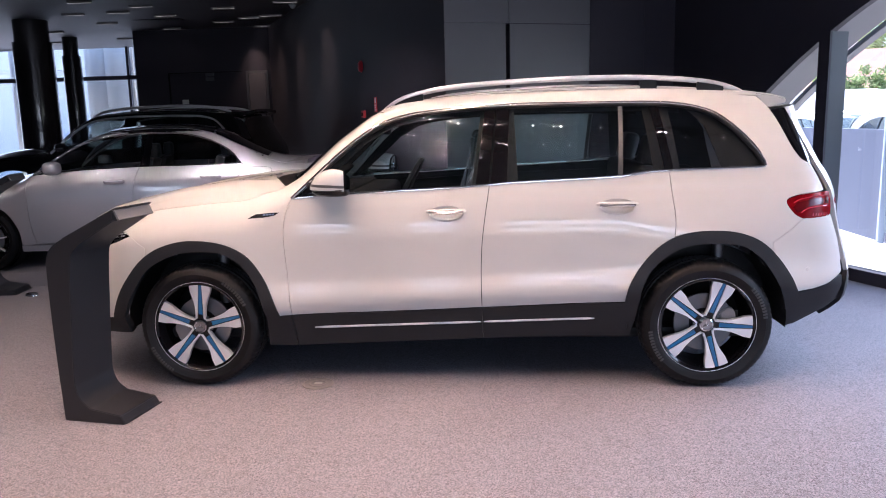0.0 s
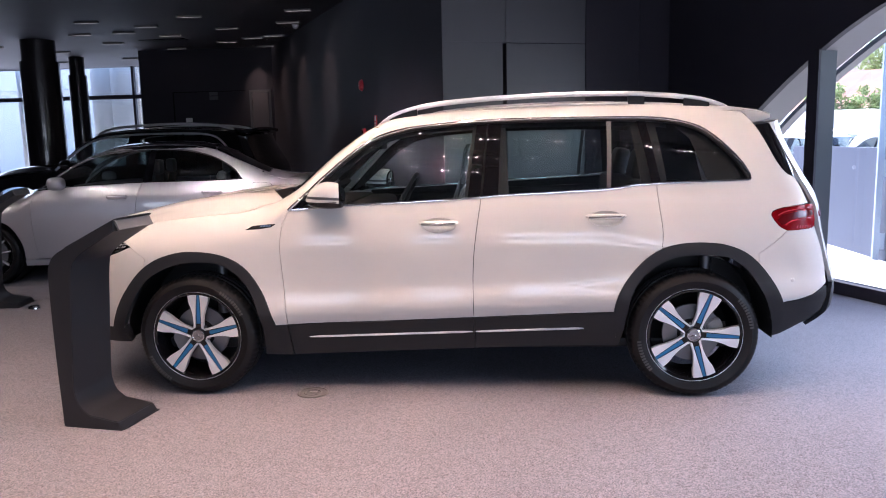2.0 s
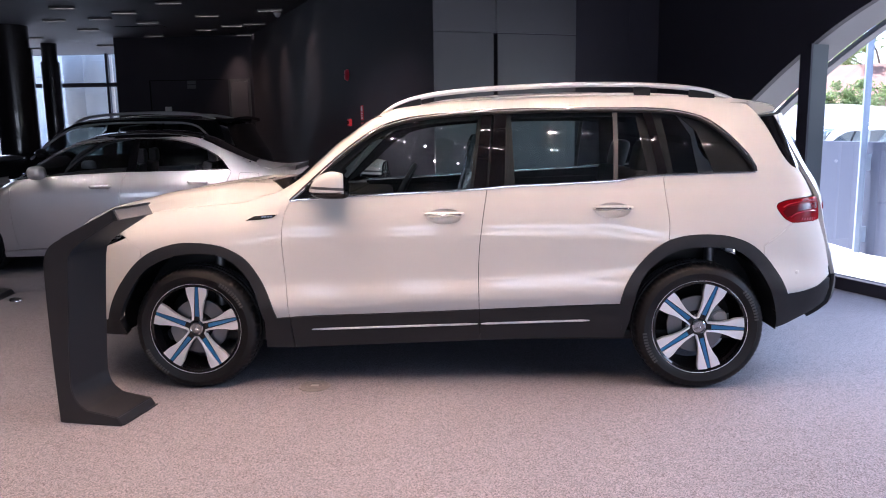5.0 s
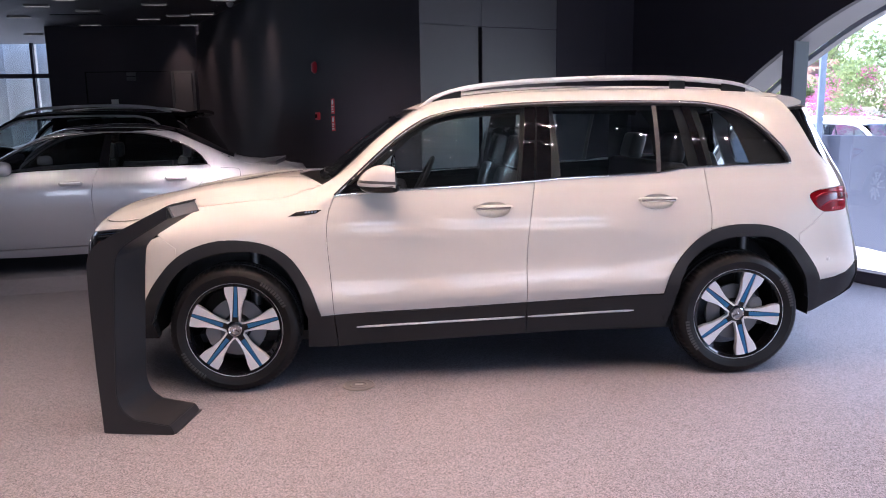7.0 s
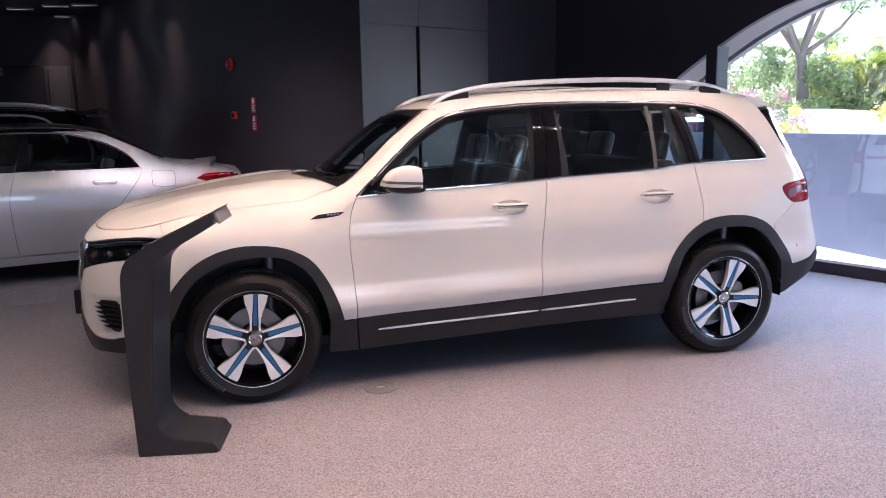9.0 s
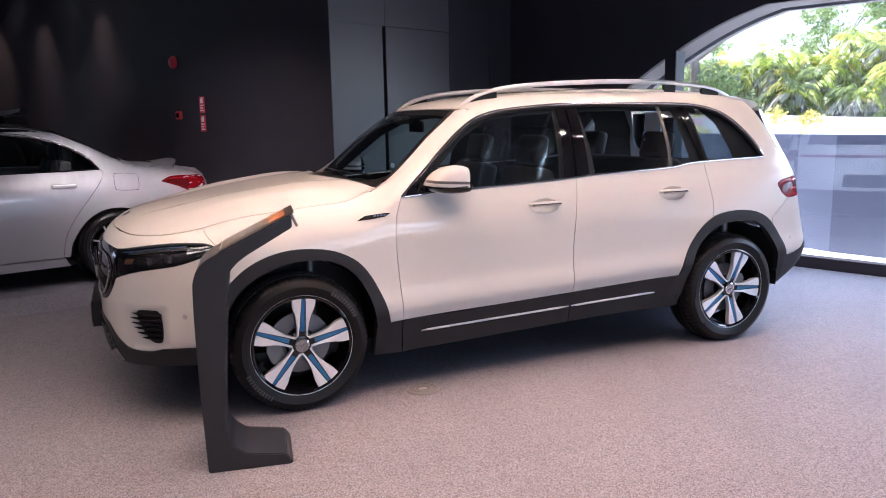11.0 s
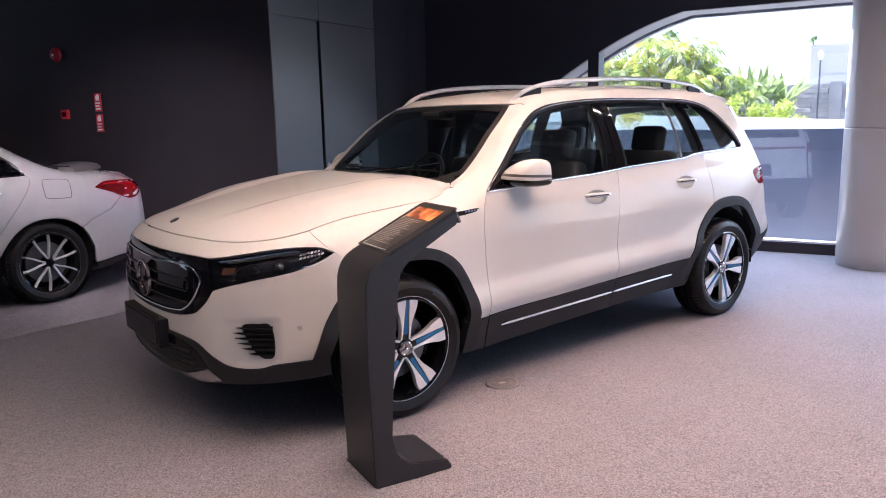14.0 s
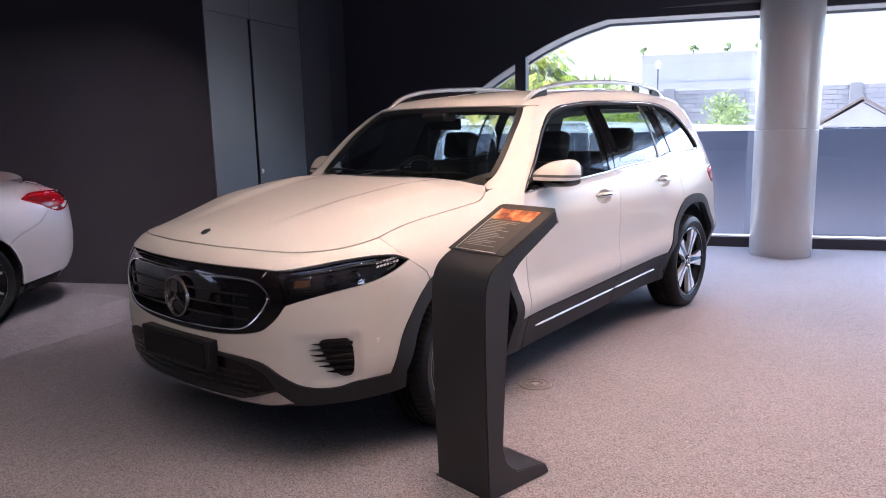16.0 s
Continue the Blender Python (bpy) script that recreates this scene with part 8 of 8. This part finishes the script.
for x, y, r, h in ((25.1, 12.8, 0.8, 2.2), (25.6, 12.1, 0.7, 1.85), (26.0, 11.4, 0.7, 1.9), (24.3, 13.4, 0.7, 2.0)):
    shrub("shrub", x, y, r, h, [(LIME_LEAF, 900, 0.08)], "low lime-green shrub under the banana plants")
for x, y, h in ((13.3, 22.6, 3.3), (14.0, 22.3, 3.45), (14.6, 21.9, 3.2), (12.6, 22.9, 3.0)):
    for z, r in ((h, 0.55), (h - 0.75, 0.75)):
        shrub("clipped_shrub", x + 0.4 * (h - z), y, r, z, [(LEAF, 800, 0.07)], "clipped green shrub on the slope")
shrub("shrub", 27.7, 8.1, 1.35, 2.1, [(LEAF, 1500, 0.10)], "trailing green shrub against the stone wall")
broad_tree(19.5, 19.1, 7.6, 2.6, 41, 0.27, 0.50, 420, -0.5)
broad_tree(26.8, 19.3, 6.3, 2.3, 45, 0.12, 0.62, 330, 0.2)
broad_tree(18.6, 27.5, 5.4, 2.2, 47, 0.16, 0.5, 330)
broad_tree(24.0, 24.5, 5.0, 1.8, 52, 0.14, 0.5, 260)
# white rendered wall along the planting, falling towards the stone wall
line = [(8.5, 24.6, 2.2), (13.6, 21.3, 2.2), (16.0, 19.5, 1.86), (17.2, 18.4, 1.75), (19.0, 16.9, 1.66), (20.1, 14.9, 1.46), (22.2, 11.7, 1.32), (23.9, 6.5, 1.07), (24.8, 3.1, 1.0), (26.8, -6.0, 0.95)]
bm = bmesh.new()
rows = [[bm.verts.new(p) for p in ((x, y, -0.12), (x, y, z - 0.08), (x - 0.05, y - 0.03, z - 0.08), (x - 0.05, y - 0.03, z), (x + 0.3, y + 0.18, z), (x + 0.25, y + 0.15, -0.12))] for x, y, z in line]
for a, b in zip(rows, rows[1:]):
    for i in range(6):
        bm.faces.new((a[i], a[(i + 1) % 6], b[(i + 1) % 6], b[i]))
bm.faces.new(rows[0])
bm.faces.new(rows[-1])
bmesh.ops.recalc_face_normals(bm, faces=bm.faces[:])
tagged(part("white_low_wall", bm, RENDER_BRIGHT, smooth=False), "white rendered low wall in the sun", "wall", kind="structure")
# steel post with hinge plates in front of the blue wall
post_out = thing("gate_post", "pale blue square steel gate post with hinge plates", "post", m=pose(6.33, 5.2, -0.11, 0, 0, -12))
part("post", box_bm(-0.06, 0.01, -0.035, 0.035, 0, 3.6, 0.006), PALE_BLUE, post_out, "pale blue square post", smooth=False)
for z in (0.14, 1.02):
    part("hinge_plate", box_bm(0.01, 0.09, -0.03, -0.02, z, z + 0.20, 0.003), PALE_BLUE, post_out, "bolted hinge plate", smooth=False)
# rocky hillside far behind the planting
HILL_ROCK = material("pale_hillside", (0.34, 0.29, 0.275), 0.95, grain=0.5, bump=0.5, stain=0.45)
bm = bmesh.new()
bmesh.ops.create_grid(bm, x_segments=48, y_segments=32, size=1)
for v in bm.verts:
    x, y = v.co.x, v.co.y
    lift = max(0.0, 1 - x * x) ** 1.2 * max(0.0, 1 - y * y)
    v.co = (26 + 30 * x, 88 + 24 * y, -0.3 + 15 * lift * (1 + 0.35 * noise.noise(Vector((3 * x, 3 * y, 0)))) + 0.9 * lift * noise.noise(Vector((14 * x, 14 * y, 3))))
tagged(part("hillside", bm, HILL_ROCK), "pale rocky hillside in the distance", "hill", kind="structure")
# stone wall, white building, small houses
W0, W1 = Vector((31.0, 17.0)), Vector((36.4, -1.5))
slab("stone_wall", tuple(W0), tuple(W1), -0.12, 2.62, 0.4, STONE, "grey stone boundary wall in the distance")
stone = bpy.data.objects["stone_wall"]
sm = Matrix.Translation((W0.x, W0.y, 0)) @ Matrix.Rotation(math.atan2(W1.y - W0.y, W1.x - W0.x), 4, "Z")
block = bpy.data.meshes.new("stone")
bb = box_bm(0, 1, -0.06, 0.0, 0, 0.20, 0.012, 1)
bb.to_mesh(block)
bb.free()
block.materials.append(material("stone_block", (0.30, 0.285, 0.30), 0.85, grain=12, bump=0.6, stain=0.4))
for row in range(13):
    u = 0.3 * (row % 2)
    while u < 19:
        w = rng.uniform(0.55, 1.2)
        st = new("stone", block)
        st.parent = stone
        st.matrix_local = sm @ Matrix.Translation((u, 0, -0.1 + 0.211 * row)) @ Matrix.Diagonal((w - 0.02, rng.uniform(0.5, 1.4), 1, 1))
        u += w
for u in (4.6, 12.5):
    part("pier", prism([(u, -0.12), (u + 0.5, -0.12), (u + 0.5, 2.7), (u, 2.7)], -0.25, sm), STONE, stone, "stone pier", smooth=False)
house = thing("white_building", "long white building behind the stone wall", "building", m=Matrix.Translation((41.0, 17.7, 0)) @ Matrix.Rotation(math.atan2(-6.4, 2.4), 4, "Z"))
part("wall", prism([(0, -0.12), (9.0, -0.12), (9.0, 4.95), (0, 4.95)], 6, Matrix()), RENDER_WHITE, house, "white rendered wall", smooth=False)
part("parapet", prism([(-0.08, 4.95), (9.08, 4.95), (9.08, 5.08), (-0.08, 5.08)], 6.2, Matrix.Translation((0, -0.1, 0))), RENDER_WHITE, house, "thin parapet", smooth=False)
part("string_course", prism([(0, 3.35), (9.0, 3.35), (9.0, 3.42), (0, 3.42)], 0.06, Matrix.Translation((0, -0.06, 0))), RENDER_WHITE, house, "thin string course", smooth=False)
for u in (0.1, 3.0, 4.9, 6.6):
    p = house.matrix_world @ Vector((u, 0.25, 0))
    shrub("roof_shrub", p.x, p.y, 0.30, 0.5, [(LEAF, 180, 0.08)], "small shrub on the building's roof edge").location.z = 5.05


def small_house(x, y, turn, scale, roof, label, wide=1.0):
    h = thing("house", label, "house", m=pose(x, y, -0.12, 0, 0, turn) @ Matrix.Diagonal((scale * wide, scale, scale, 1)))
    part("wall", box_bm(-2.6, 2.6, -2, 2, 0, 1.9), RENDER_WHITE, h, "pale wall", smooth=False)
    part("gable", prism([(-2.6, 1.9), (2.6, 1.9), (0, 2.95)], 4.0, Matrix.Translation((0, -2.0, 0))), RENDER_WHITE, h, "pale gable", smooth=False)
    for k in (1, -1):
        slope = [(0, 3.10), (k * 3.1, 1.80), (k * 3.1, 1.90), (0, 3.22)]
        part("roof", prism(slope, 5.0, Matrix.Translation((0, -2.5, 0))), roof, h, "pitched roof slope", smooth=False)
    for k in (-1.72, 0.0, 1.72):
        w = part("window", box_bm(k - 0.78, k + 0.78, -2.03, -1.99, 0.25, 1.75), GLOSS_BLACK, h, "dark window", smooth=False)
        part("window_frame", box_bm(k - 0.03, k + 0.03, -2.06, -2.03, 0.25, 1.75), RENDER_BRIGHT, w, smooth=False)
    return h


small_house(24.2, 2.6, -82, 0.62, THATCH, "small pavilion with a dark brown roof and dark glazing", 0.66)
small_house(16.3, 27.2, 62, 1.25, ROOF_TILE, "small house with a red-brown tiled roof")
pole = thing("street_lamp", "thin dark street lamp with a small lantern", "street lamp", m=pose(27.65, 10.93, -0.12))
part("pole", tube([(0, 0, 0), (0, 0, 3.5)], [0.04, 0.03], 8), STEEL, pole)
part("lantern", lathe([(0.0, 3.5), (0.06, 3.52), (0.13, 3.72), (0.06, 3.82), (0.0, 3.86)], 12), WHITE_PLASTIC, pole)
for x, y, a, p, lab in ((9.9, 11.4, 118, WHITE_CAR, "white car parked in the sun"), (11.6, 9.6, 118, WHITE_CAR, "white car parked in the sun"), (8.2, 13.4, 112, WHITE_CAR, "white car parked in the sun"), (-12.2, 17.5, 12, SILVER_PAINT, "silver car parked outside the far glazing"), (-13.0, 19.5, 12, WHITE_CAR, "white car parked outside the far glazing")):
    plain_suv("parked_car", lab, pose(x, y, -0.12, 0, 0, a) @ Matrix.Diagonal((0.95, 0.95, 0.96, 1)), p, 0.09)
